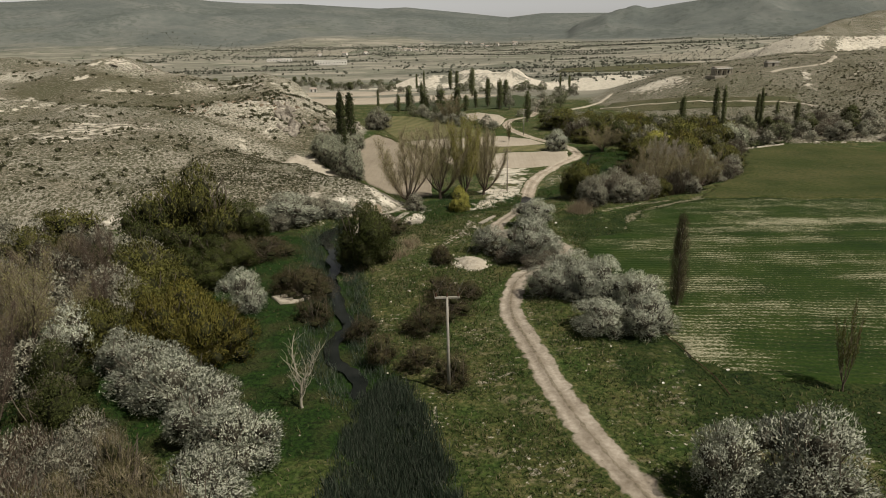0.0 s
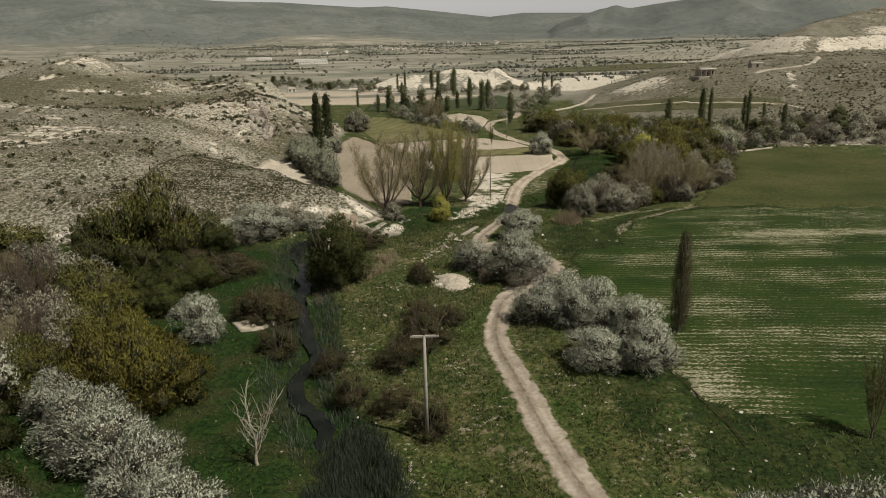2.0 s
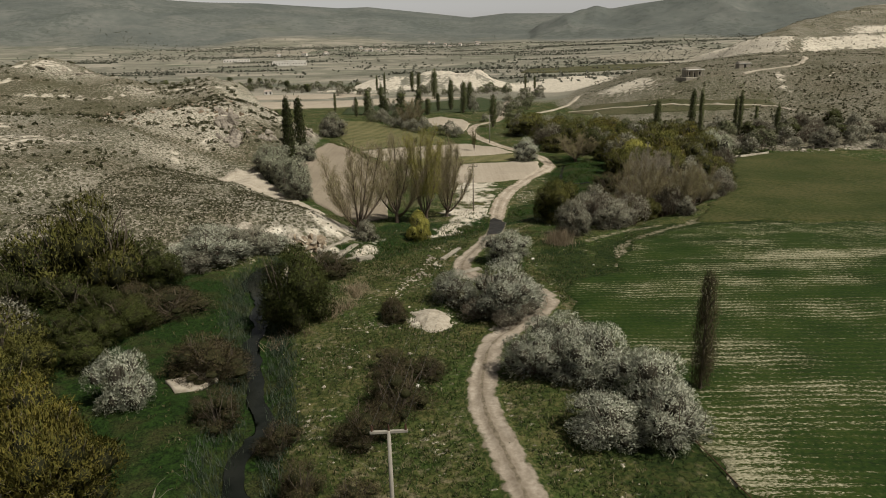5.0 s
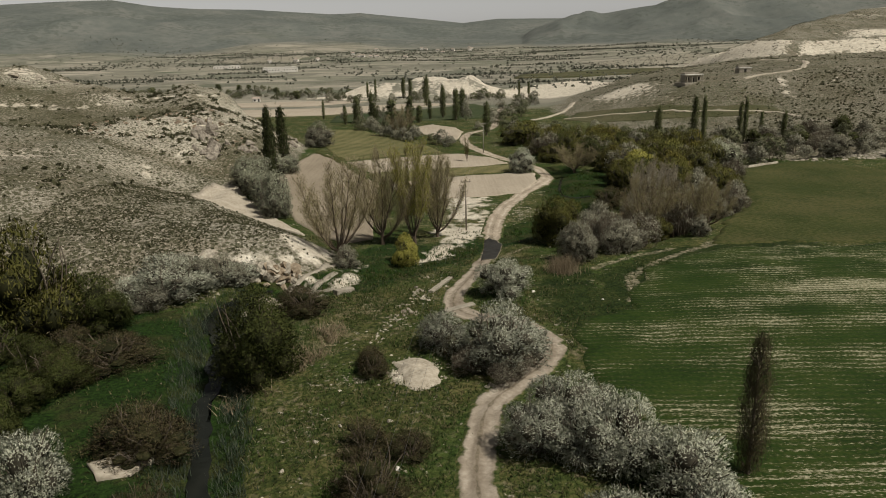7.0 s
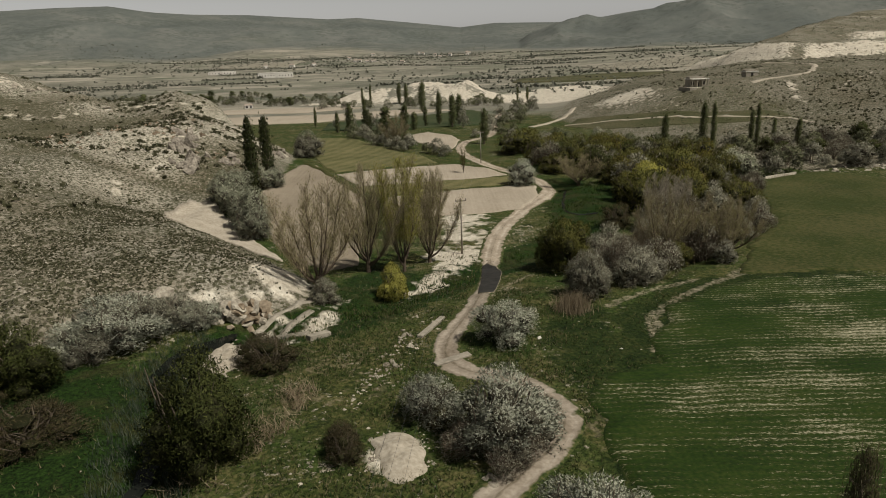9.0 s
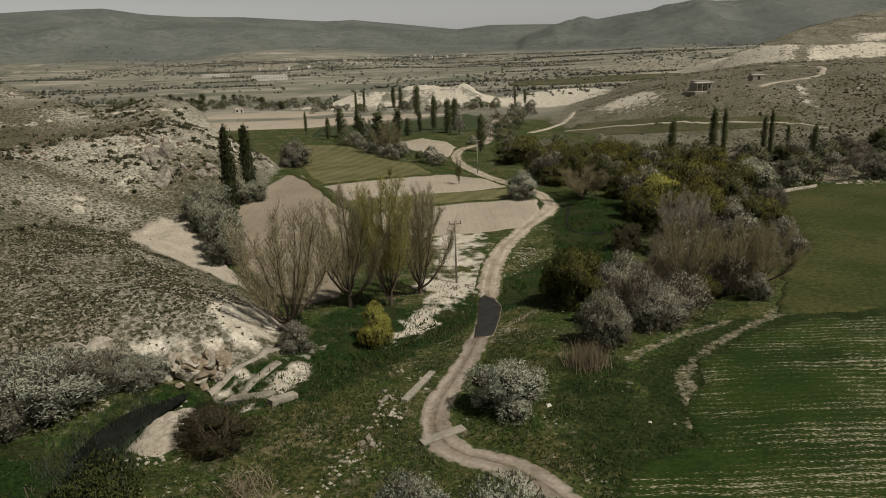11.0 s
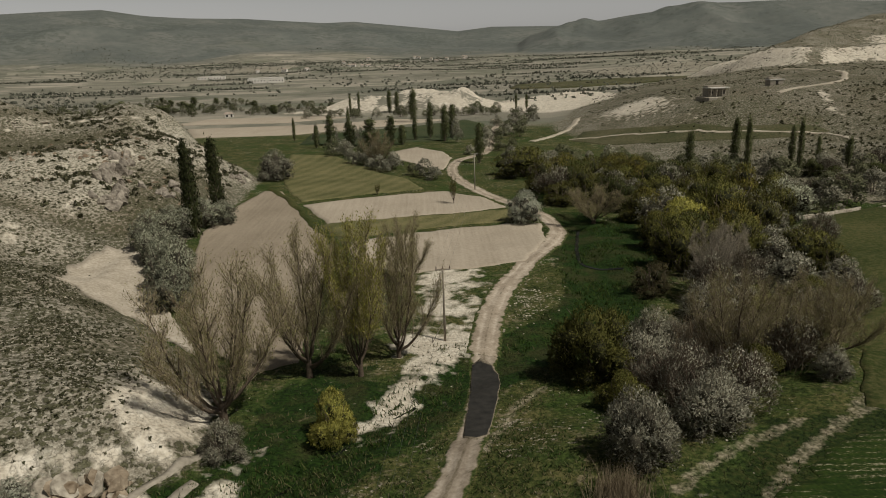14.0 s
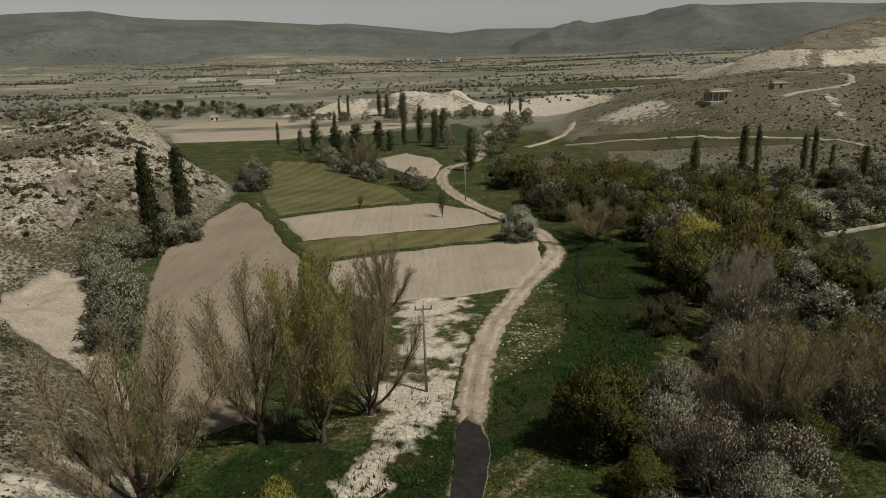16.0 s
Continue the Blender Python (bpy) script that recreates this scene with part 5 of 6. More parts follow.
make_column("barepoplar0", POPLAR_BARE, 14000, 0.019, 90, 0.05, 360, 0.46, 1.6, 0.16, 2.2)
make_fountain("sapling0", WILLOW, 95, 8, 2200, 1800, 0.016, 0.42)

KINDS = {
    "blossom": ("blossom_bush", "rounded bush covered in white spring blossom", "bush", 3),
    "greyblossom": ("blossom_bush", "greyish bush with fading blossom and brown twigs", "bush", 3),
    "willow": ("willow_tree", "olive-green broad willow tree in young leaf", "tree", 3),
    "darkwillow": ("willow_tree", "dark green dense willow beside the water", "tree", 2),
    "ochre": ("willow_tree", "ochre-yellow willow bush with catkins", "tree", 2),
    "budding": ("willow_tree", "rounded yellow-green willow bush in fresh bud", "tree", 2),
    "osier": ("willow_bush", "olive-brown willow bush of thin upright shoots", "bush", 3),
    "greenfountain": ("budding_tree", "tall upright tree with yellow-green opening leaves", "tree", 2),
    "baretree": ("bare_tree", "leafless dark-limbed tree above the thicket", "tree", 2),
    "paletree": ("bare_tree", "leafless tree with a plume of pale silvery twigs", "tree", 1),
    "russet": ("shrub", "low russet-brown twiggy shrub on the grass", "shrub", 2),
    "silver": ("oleaster_bush", "silver-grey leafy oleaster bush at the hill foot", "bush", 2),
    "poplar": ("poplar_tree", "tall narrow dark green poplar tree", "tree", 2),
    "fountain": ("bare_tree", "tall many-stemmed tree with almost bare upright twigs", "tree", 2),
    "brushwood": ("shrub", "tangled grey-brown leafless brushwood in the belt", "shrub", 2),
    "farblossom": ("blossom_bush", "pale grey bush in a distant hedge", "bush", 2),
    "farwillow": ("willow_tree", "green broad tree in the distant belt", "tree", 2),
    "farpoplar": ("poplar_tree", "narrow dark poplar far down the valley", "tree", 2),
    "barepoplar": ("poplar_tree", "slim half-bare brownish poplar at the field edge", "tree", 1),
    "sapling": ("young_tree", "slender young tree with thin green foliage", "tree", 1),
}
plant_rng = np.random.default_rng(5)
COUNTS = {}


def plant(kind, x, y, height, width):
    name, label, category, variants = KINDS[kind]
    i = COUNTS.get(kind, 0)
    COUNTS[kind] = i + 1
    root = new(name)
    root.empty_display_size = 0.3
    w = width
    root.matrix_basis = Matrix.LocRotScale((x, y, float(ground(x, y)) - 0.02 * height), Euler((0, 0, plant_rng.uniform(0, 6.28))),
                                           (w * plant_rng.uniform(0.92, 1.08), w * plant_rng.uniform(0.92, 1.08), height))
    key = f"{kind}{i % variants}"
    if kind == "poplar" and y > 230:
        key = f"lightpoplar{i % variants}"
    elif (y > 158 or x < -39) and "mid" + key in TEMPLATES:
        key = "mid" + key
    for pname, me, plabel in TEMPLATES[key]:
        ob = child(pname, me, root, plabel)
        if pname == "twig_mass":
            ob["kind"] = "stuff"
    return tagged(root, label, category, group=label.split(" ")[0] + " " + name.replace("_", " ") + "s")


def plant_all(kind, rows):
    for row in rows:
        plant(kind, *row)
plant_all("blossom", [
    (17.0, 31.4, 6.7, 5.4), (21.7, 30.4, 8.2, 8.9), (12.8, 73.0, 5.2, 7.8), (9.7, 69.5, 4.8, 6.2), (15.0, 67.5, 6.0, 6.8), (12.4, 68.0, 5.0, 6.0), (18.6, 63.5, 5.4, 6.8), (13.6, 58.4, 4.2, 6.6), (18.0, 58.0, 4.8, 6.8),
    (3.0, 89.6, 4.8, 6.1), (8.2, 84.6, 6.9, 9.5), (10.9, 105.5, 4.9, 7.9), (-26.3, 66.5, 6.0, 6.4), (-38.9, 53.1, 6.7, 8.2), (-31.5, 109.4, 6.2, 12.5), (-35.6, 106.0, 4.1, 6.7),
    (-25.3, 113.9, 3.3, 7.0), (26.8, 211.5, 7.6, 8.4)])
plant_all("blossom", [(-28.5, 46.0, 5.6, 7.6), (-24.6, 43.6, 6.0, 7.2), (-20.6, 39.2, 6.2, 7.4), (-16.6, 35.2, 5.4, 7.0), (-17.6, 30.2, 5.0, 7.0),
                      (-32.0, 50.5, 5.2, 6.4)])
plant_all("ochre", [(-24.2, 53.0, 6.6, 7.6), (-29.4, 52.8, 7.6, 7.6), (-30.5, 60.5, 6.6, 7.4)])
plant_all("willow", [(-35.5, 62.5, 7.6, 8.6), (-40.5, 72.0, 8.0, 9.5), (-37.0, 54.0, 7.0, 7.5)])
plant_all("darkwillow", [(-49.0, 99.0, 8.0, 10.0), (-41.0, 101.0, 8.0, 9.0)])
plant_all("willow", [(-42.5, 97.0, 14.6, 12.5), (-47.0, 95.0, 12.0, 10.0)])
plant_all("darkwillow", [(-50.0, 94.0, 9.0, 10.0), (-36.5, 98.5, 7.5, 8.5)])
plant_all("silver", [(-34.5, 176.0, 9.0, 9.5), (-41.5, 190.0, 8.0, 9.0), (-31.0, 166.5, 7.5, 8.0), (-43.5, 205.0, 7.0, 8.0), (-38.5, 221.0, 6.0, 7.0), (-44.5, 197.0, 8.5, 9.0)])
plant_all("greyblossom", [
    (-42.8, 64.8, 6.6, 8.6), (-48.3, 80.4, 6.2, 8.6), (-39.1, 46.1, 5.8, 7.1), (-48.4, 65.1, 6.0, 7.3),
    (-10.8, 123.0, 3.9, 4.7), (-38.4, 278.1, 10.3, 10.7), (22.5, 116.9, 6.6, 6.1), (29.2, 122.0, 5.8, 7.2), 
    (-26.5, 113.6, 4.6, 5.7), (-29.2, 112.5, 4.0, 4.2), (-33.2, 105.0, 3.7, 6.6), (-31.3, 111.4, 5.2, 7.8), (-24.6, 113.6, 3.4, 4.0),
    (-24.5, 114.3, 3.1, 3.9), (22.5, 118.7, 6.1, 6.2), (31.4, 124.6, 5.1, 6.0), (45.0, 130.9, 3.8, 4.1)])
plant_all("willow", [
    (-64.2, 94.5, 7.1, 13.5), (-64.2, 85.6, 6.5, 9.1), (-37.6, 70.5, 5.6, 7.0),
    (23.6, 137.5, 9.2, 9.5), (62.0, 196.8, 11.3, 13.9), (66.1, 191.4, 9.8, 10.1), (36.0, 270.2, 9.2, 20.9), (47.7, 267.8, 6.6, 10.3),
    (59.7, 254.5, 7.8, 12.9), (66.1, 244.0, 7.4, 12.3), (38.4, 228.6, 6.1, 9.9), (50.0, 209.8, 6.8, 8.8)])
plant_all("ochre", [
    (-26.1, 52.7, 8.1, 7.8), (-33.3, 57.3, 6.1, 6.0), (60.7, 264.7, 7.4, 11.9)])
plant_all("brushwood", [(5.4, 84.2, 2.6, 5.0), (9.6, 82.6, 2.4, 4.6), (8.0, 80.9, 2.0, 4.0)])
plant_all("russet", [
    (-20.1, 71.5, 3.9, 8.4), (-17.3, 63.1, 3.9, 5.1), (-30.4, 88.2, 3.3, 10.9), (-33.4, 84.5, 4.0, 7.3), (-11.6, 59.6, 3.1, 4.2),
    (-8.6, 53.1, 3.5, 3.9), (-4.8, 59.4, 3.7, 5.4), (-2.6, 64.3, 4.6, 6.4), (-4.8, 51.1, 2.8, 4.3), (-1.5, 47.6, 3.8, 4.1),
    (-4.3, 86.3, 2.4, 3.3), (-4.0, 84.6, 2.9, 3.2), (-21.4, 72.8, 4.4, 8.5), (-3.4, 71.0, 2.9, 4.8), (0.1, 69.9, 2.4, 3.8),
    (-13.4, 101.7, 3.6, 6.9), (-3.9, 83.6, 2.9, 3.4), (3.5, 88.2, 2.6, 2.8), (-14.6, 103.2, 3.4, 5.6), (38.9, 165.2, 5.4, 7.2)])
plant_all("fountain", [
    (-13.0, 130.0, 18.0, 14.5), (-6.9, 141.5, 18.4, 12.5), (2.8, 146.4, 18.0, 10.0), (2.8, 174.4, 12.0, 10.3),
    (38.4, 137.6, 13.3, 11.6), (44.6, 138.4, 9.1, 13.5), (48.3, 136.5, 10.2, 10.5), (41.0, 209.2, 8.6, 14.7), (-43.9, 52.8, 13.2, 11.7),
    (-9.1, 299.8, 13.2, 12.7)])
plant_all("paletree", [(46.5, 163.5, 11.5, 9.5), (53.5, 172.0, 9.0, 8.0)])
plant_all("greenfountain", [(-1.2, 141.4, 19.8, 10.5)])
plant_all("baretree", [(-42.0, 44.5, 11.5, 9.0), (-47.5, 50.5, 12.0, 9.5), (-37.5, 38.5, 9.0, 7.5), (-52.0, 60.0, 11.0, 9.0), (-45.5, 70.5, 10.0, 8.5), (-40.0, 59.0, 9.0, 7.0)])
plant_all("silver", [
    (-31.8, 171.2, 10.3, 8.5), (-37.2, 183.8, 8.2, 8.3), (-41.7, 217.8, 6.6, 10.1), (78.3, 205.1, 9.5, 11.1)])
plant_all("poplar", [
    (-40.8, 207.9, 19.5, 3.8), (-40.9, 225.4, 18.0, 4.0),     (24.3, 299.1, 13.2, 3.7), (-0.1, 465.7, 18.8, 5.2), (8.7, 382.0, 16.3, 4.2),
    (14.8, 367.8, 15.6, 4.3), (18.5, 378.6, 14.9, 4.5), (-16.9, 535.6, 14.6, 3.9), (-11.9, 533.8, 13.8, 3.9), (-29.1, 395.1, 14.3, 2.4),
    (-53.9, 391.1, 10.3, 1.9), (68.2, 542.0, 10.4, 2.2), (75.1, 541.0, 9.7, 2.5), (-37.9, 544.3, 14.1, 2.5), (-43.7, 543.8, 12.6, 2.5)])
plant_all("sapling", [
    (31.6, 45.8, 8.5, 2.9), (13.0, 233.7, 7.7, 3.2), (-6.4, 248.4, 3.5, 2.7)])

plant_all("budding", [(53.3, 193.6, 8.9, 12.5), (-2.3, 126.8, 5.6, 5.2), (45.5, 146.5, 6.5, 6.5)])
plant("barepoplar", 23.2, 65.2, 10.6, 2.0)
plant("darkwillow", -14.8, 84.0, 10.2, 9.4)


def thicket(ring, count, kinds, seed, low, high, aspect):
    """Bushes and trees that fill a stretch of the belt, kept apart from one another."""
    rng = np.random.default_rng(seed)
    xs, ys = [p[0] for p in ring], [p[1] for p in ring]
    kept, tries = [], 0
    while len(kept) < count and tries < 4000:
        tries += 1
        x, y = rng.uniform(min(xs), max(xs)), rng.uniform(min(ys), max(ys))
        h = rng.uniform(low, high)
        w = h * rng.uniform(aspect - 0.15, aspect + 0.2)
        if inside(x, y, ring) > 0 and all(math.hypot(x - a, y - b) > 0.27 * (w + c) for a, b, c in kept):
            kept.append((x, y, w))
            plant(kinds[int(rng.integers(len(kinds)))], round(x, 1), round(y, 1), round(h, 1), round(w, 1))


# the thicket west of the stream, the belt east of the track, hedges further on
thicket([(-62, 20), (-30, 16), (-24, 30), (-32, 46), (-36, 60), (-40, 76), (-50, 92), (-80, 96), (-80, 40)], 88, ["greyblossom", "brushwood", "greyblossom", "darkwillow", "brushwood", "greyblossom", "osier", "brushwood"], 3, 4.5, 7.5, 1.05)
thicket([(-50, 64), (-36, 66), (-30, 80), (-29, 91), (-37, 97), (-52, 94)], 22, ["darkwillow", "russet", "darkwillow", "russet"], 19, 2.5, 5.0, 1.3)
thicket([(-34, 18), (-18, 16), (-16, 26), (-24, 34), (-32, 34)], 22, ["osier", "osier", "osier", "brushwood", "osier"], 4, 4.0, 6.5, 1.0)
thicket([(24, 126), (36, 128), (60, 150), (72, 178), (70, 190), (56, 170), (42, 160), (34, 148), (26, 140)], 40, ["greyblossom", "brushwood", "willow", "greyblossom", "brushwood"], 6, 4.0, 8, 1.1)
thicket([(46, 172), (60, 176), (76, 200), (84, 214), (78, 236), (66, 256), (36, 268), (36, 240), (48, 214)], 60, ["willow", "ochre", "darkwillow", "ochre", "greyblossom", "willow", "willow", "brushwood"], 7, 6.0, 10.5, 1.15)
thicket([(80, 204), (118, 206), (160, 200), (190, 200), (180, 216), (130, 222), (96, 236), (86, 226)], 26, ["farblossom", "farwillow", "farblossom", "greyblossom"], 8, 3.5, 7.5, 1.2)
thicket([(28, 268), (36, 262), (66, 262), (80, 282), (60, 300), (40, 310), (30, 290)], 22, ["farblossom", "farwillow", "farblossom"], 9, 3.5, 6.5, 1.3)
thicket([(-36, 345), (-12, 290), (4, 274), (10, 262), (14, 268), (6, 284), (-4, 300), (-14, 330), (-30, 352)], 22, ["farblossom", "farblossom", "farwillow"], 10, 3.5, 6.5, 1.3)
thicket([(20, 318), (40, 330), (60, 420), (90, 500), (60, 512), (46, 440), (30, 380)], 34, ["farblossom", "farwillow"], 11, 3.0, 6.5, 1.3)
thicket([(-75, 520), (-40, 500), (10, 500), (60, 500), (70, 520), (-10, 530), (-70, 548)], 24, ["farblossom", "farwillow"], 12, 4.5, 8, 1.3)
thicket([(-260, 620), (-150, 560), (-80, 570), (-70, 640), (-150, 720), (-260, 760)], 60, ["farwillow", "farblossom", "farwillow", "farpoplar"], 13, 4.5, 8, 1.1)
thicket([(-46, 262), (-38, 264), (-38, 296), (-46, 300)], 5, ["greyblossom", "farwillow"], 14, 5, 7.5, 1.2)
thicket([(-52, 350), (-4, 356), (24, 352), (26, 372), (0, 380), (-50, 372)], 12, ["farpoplar", "farblossom"], 15, 8, 13, 0.4)

thicket([(-330, 620), (-250, 560), (-120, 545), (-60, 560), (-60, 620), (-150, 660), (-330, 720)], 90, ["farwillow", "farwillow", "farblossom"], 16, 4, 7, 1.3)
thicket([(98, 226), (116, 220), (150, 214), (160, 226), (134, 246), (112, 258), (96, 250)], 36, ["farwillow", "brushwood", "brushwood", "darkwillow", "farblossom"], 17, 3.5, 6.5, 1.2)
thicket([(74, 250), (98, 240), (104, 262), (84, 280), (74, 272)], 14, ["farblossom", "farwillow"], 18, 4, 7, 1.2)
plant_all("poplar", [(93.3, 254.0, 16.0, 2.3), (92.0, 259.0, 15.5, 3.4), (81.0, 263.0, 12.5, 3.0), (106.3, 256.0, 11.5, 2.4), (105.1, 249.4, 14.5, 2.0), (113.0, 254.8, 8.0, 1.8), (117.3, 248.0, 8.5, 2.2)])


# ---- poles and lines ----
def utility_pole(x, y, height, arm, material, turn=0.0, brace=False, label=""):
    z = float(ground(x, y))
    root = new("utility_pole")
    root.matrix_basis = pose(x, y, z, 0, 0, math.degrees(turn))
    part("pole", rod_bm((0, 0, -0.4), (0, 0, height), 0.17, 0.10, 10), material, root, smooth=True)
    crossarm = part("crossarm", box_bm(0, 0, height - 0.08, arm, 0.16, 0.17, 0.02), material, root, "pale square crossarm")
    for px in (-arm / 2 + 0.12, 0.0, arm / 2 - 0.12):
        part("insulator", rod_bm((px, 0, height), (px, 0, height + 0.34), 0.07, 0.045, 8), PORCELAIN, crossarm, "small dark insulator")
    if brace:
        part("stay", rod_bm((-1.7, -0.4, -0.1), (-0.1, 0, 2.6), 0.06, 0.05, 6), material, root, "slanting foot stay")
    tagged(root, label, "utility pole", group="utility poles along the track")
    return [Matrix.Translation((x, y, z)) @ Matrix.Rotation(turn, 4, "Z") @ Vector((px, 0, height + 0.34)) for px in (-arm / 2 + 0.12, 0.0, arm / 2 - 0.12)]


ends = [utility_pole(-1.7, 46.2, 9.0, 2.1, PALEPOLE, 0.05, label="tall pale pole with a wide crossarm in the grass"),
        utility_pole(8.4, 151.2, 9.4, 1.9, WOODPOLE, 0.1, True, "dark wooden pole with three insulators on chalky ground"),
        utility_pole(19.3, 250.5, 9.6, 2.1, PALEPOLE, 0.0, label="grey pole with a crossarm beside the track")]
for a, b in zip(ends, ends[1:]):
    for p, q in zip(a, b):
        s = np.linspace(0, 1, 24)[:, None]
        line = np.array(p) * (1 - s) + np.array(q) * s
        line[:, 2] -= (4 * s * (1 - s))[:, 0] * 1.6
        v, f = tubes([line], [(0.008, 0.008)], 4)
        tagged(new("power_line", raw_mesh("power_line", v, f, WIRE)), "thin sagging wire strung between two poles", "cable", group="wires between the poles")


# ---- rocks, slabs, stones ----
def boulder_mesh(name, seed, material, flat=0.6, cuts=2, jag=0.35):
    rng = np.random.default_rng(seed)
    bm = bmesh.new()
    bmesh.ops.create_icosphere(bm, subdivisions=cuts, radius=1.0)
    planes = [(Vector(rng.normal(size=3)).normalized(), rng.uniform(0.28, 0.66)) for _ in range(15)]
    for v in bm.verts:
        for nrm, d in planes:
            over = v.co.dot(nrm) - d
            if over > 0:
                v.co -= nrm * over
        v.co *= 1 + jag * 0.3 * noise.noise(v.co * 2.3 + Vector((seed, 0, 0)))
        v.co.z *= flat
    me = bpy.data.meshes.new(name)
    bm.to_mesh(me)
    bm.free()
    me.materials.append(material)
    return me


CHALK_ROCKS = [boulder_mesh("chalk_boulder", 100 + i, CHALK, 0.65, 2) for i in range(5)]
BROWN_ROCKS = [boulder_mesh("brown_boulder", 120 + i, ROCK, 0.75, 2) for i in range(5)]
SMALL_ROCKS = [boulder_mesh("field_stone", 140 + i, WHITEWALL, 0.7, 2) for i in range(3)]
rock_rng = np.random.default_rng(77)


def rock(meshes, x, y, size, label, group, tall=1.0, sink=0.4):
    ob = new("boulder" if size > 0.8 else "stone", meshes[int(rock_rng.integers(len(meshes)))])
    ob.matrix_basis = Matrix.LocRotScale((x, y, float(ground(x, y)) + size * (0.5 * tall - sink)), Euler((rock_rng.uniform(-0.25, 0.25), rock_rng.uniform(-0.25, 0.25), rock_rng.uniform(0, 6.28))),
                                         (size * rock_rng.uniform(0.75, 1.5), size * rock_rng.uniform(0.6, 1.1), size * tall * rock_rng.uniform(0.7, 1.15)))
    return tagged(ob, label, "rock", group=group)


def strew(meshes, cx, cy, rx, ry, n, low, high, label, group, tall=1.0):
    for _ in range(n):
        a, r = rock_rng.uniform(0, 6.28), math.sqrt(rock_rng.uniform(0, 1))
        rock(meshes, cx + math.cos(a) * r * rx, cy + math.sin(a) * r * ry, rock_rng.uniform(low, high), label, group, tall)


strew(CHALK_ROCKS, -14, 126, 2.5, 3.5, 6, 0.3, 0.6, "white chalk boulder on the bare slope", "chalk boulders", 0.8)
CRAG_PALE = [boulder_mesh("chalk_block", 180 + i, CHALK, 0.85, 3, 0.3) for i in range(5)]
CRAG_RUST = [boulder_mesh("rusty_block", 190 + i, STAINED, 0.85, 3, 0.3) for i in range(4)]
CRAG_BLOCKS = [boulder_mesh("crag_block", 160 + i, CRAG, 0.9, 3, 0.3) for i in range(6)]
for k in range(46):
    s_ = rock_rng.uniform(0, 1)
    rock(CRAG_BLOCKS, -69.5 + 14 * s_ + rock_rng.normal() * 1.9, 241 - 33 * s_ + rock_rng.normal() * 1.6, rock_rng.uniform(1.0, 2.7), "craggy grey-brown rock block on the hill knoll", "knoll rocks", 1.25, 0.35)
strew(CRAG_BLOCKS, -51, 224, 3, 4, 9, 0.8, 2.2, "craggy grey-brown rock block on the hill knoll", "knoll rocks", 1.1)
strew(CRAG_BLOCKS, -45.5, 266, 2.5, 6, 14, 0.8, 2.0, "pale grey rock block at the end of the knoll", "knoll rocks", 1.1)
strew(BROWN_ROCKS, -66, 238, 5, 6, 16, 0.8, 1.8, "rusty brown rock on the hill knoll", "knoll rocks", 1.0)
strew(CHALK_ROCKS, -86, 180, 7, 9, 26, 0.5, 1.5, "pale rock ledge on the stony hillside", "hill ledges", 0.7)
strew(CHALK_ROCKS, -150, 308, 14, 6, 26, 0.9, 2.4, "pale rock outcrop on the hill crest", "crest rocks", 0.9)
strew(CHALK_ROCKS, -120, 292, 14, 4, 22, 0.7, 1.8, "pale rock outcrop on the hill crest", "crest rocks", 0.8)
strew(CHALK_ROCKS, -70, 252, 16, 20, 46, 0.5, 1.4, "pale rock jutting from the knoll", "knoll rocks", 0.9)
strew(CHALK_ROCKS, 118, 207, 22, 3.5, 46, 0.5, 1.3, "pale weathered rock along the bank above the pasture", "bank rocks", 0.9)
strew(CHALK_ROCKS, 7.2, 79.8, 1.6, 0.9, 9, 0.35, 0.8, "pale broken rock piled beside the track", "rock pile", 0.9)
strew(CHALK_ROCKS, -0.6, 104, 1.4, 7, 14, 0.25, 0.7, "pale stone lying in the grass", "scattered stones")
strew(CHALK_ROCKS, -7, 72, 6, 12, 9, 0.2, 0.5, "pale stone lying in the grass", "scattered stones")
for x, y, s in ((23.3, 49.2, 0.38), (27.0, 49.8, 0.42), (26.2, 49.4, 0.3), (14.4, 104.6, 0.55), (14.3, 101.2, 0.35), (-1, 68.4, 0.4), (-5.2, 44.2, 0.25), (17, 47, 0.22), (22, 101, 0.35), (20, 46.5, 0.2), (34, 48.4, 0.25)):
    rock(SMALL_ROCKS, x, y, s, "whitish field stone lying in the grass", "field stones", 0.9)


def cliff(line, tiers, count, low, high, meshes, label, group):
    """Blocks of broken stone stacked in tiers against the slope."""
    c = curve_points(line, 0.2)
    t = np.gradient(c, axis=0)
    nrm = np.stack([-t[:, 1], t[:, 0]], 1) / np.linalg.norm(t, axis=1)[:, None]
    for k in range(tiers):
        for j in range(count):
            i = int(rock_rng.integers(len(c)))
            size = rock_rng.uniform(low, high)
            p = c[i] + nrm[i] * (0.55 * k + rock_rng.normal() * 0.3)
            ob = rock(meshes, p[0], p[1], size, label, group, 1.25, 0.5)
            ob.location.z = float(ground(c[i][0], c[i][1])) + 0.6 * k - 0.1


cliff([(-34, 113.2), (-31, 114.0), (-28, 114.8), (-25.5, 114.6), (-23, 115.0), (-21.4, 114.7)], 3, 17, 0.5, 1.6, CRAG_PALE, "broken pale chalk block in the low cliff", "cliff blocks")
cliff([(-21.6, 114.8), (-20.2, 114.3), (-18.6, 115.0), (-17.6, 116.8), (-17.0, 118.8)], 4, 11, 0.4, 1.5, CRAG_RUST + CRAG_PALE[:2], "rust-stained rock in the low cliff", "cliff blocks")


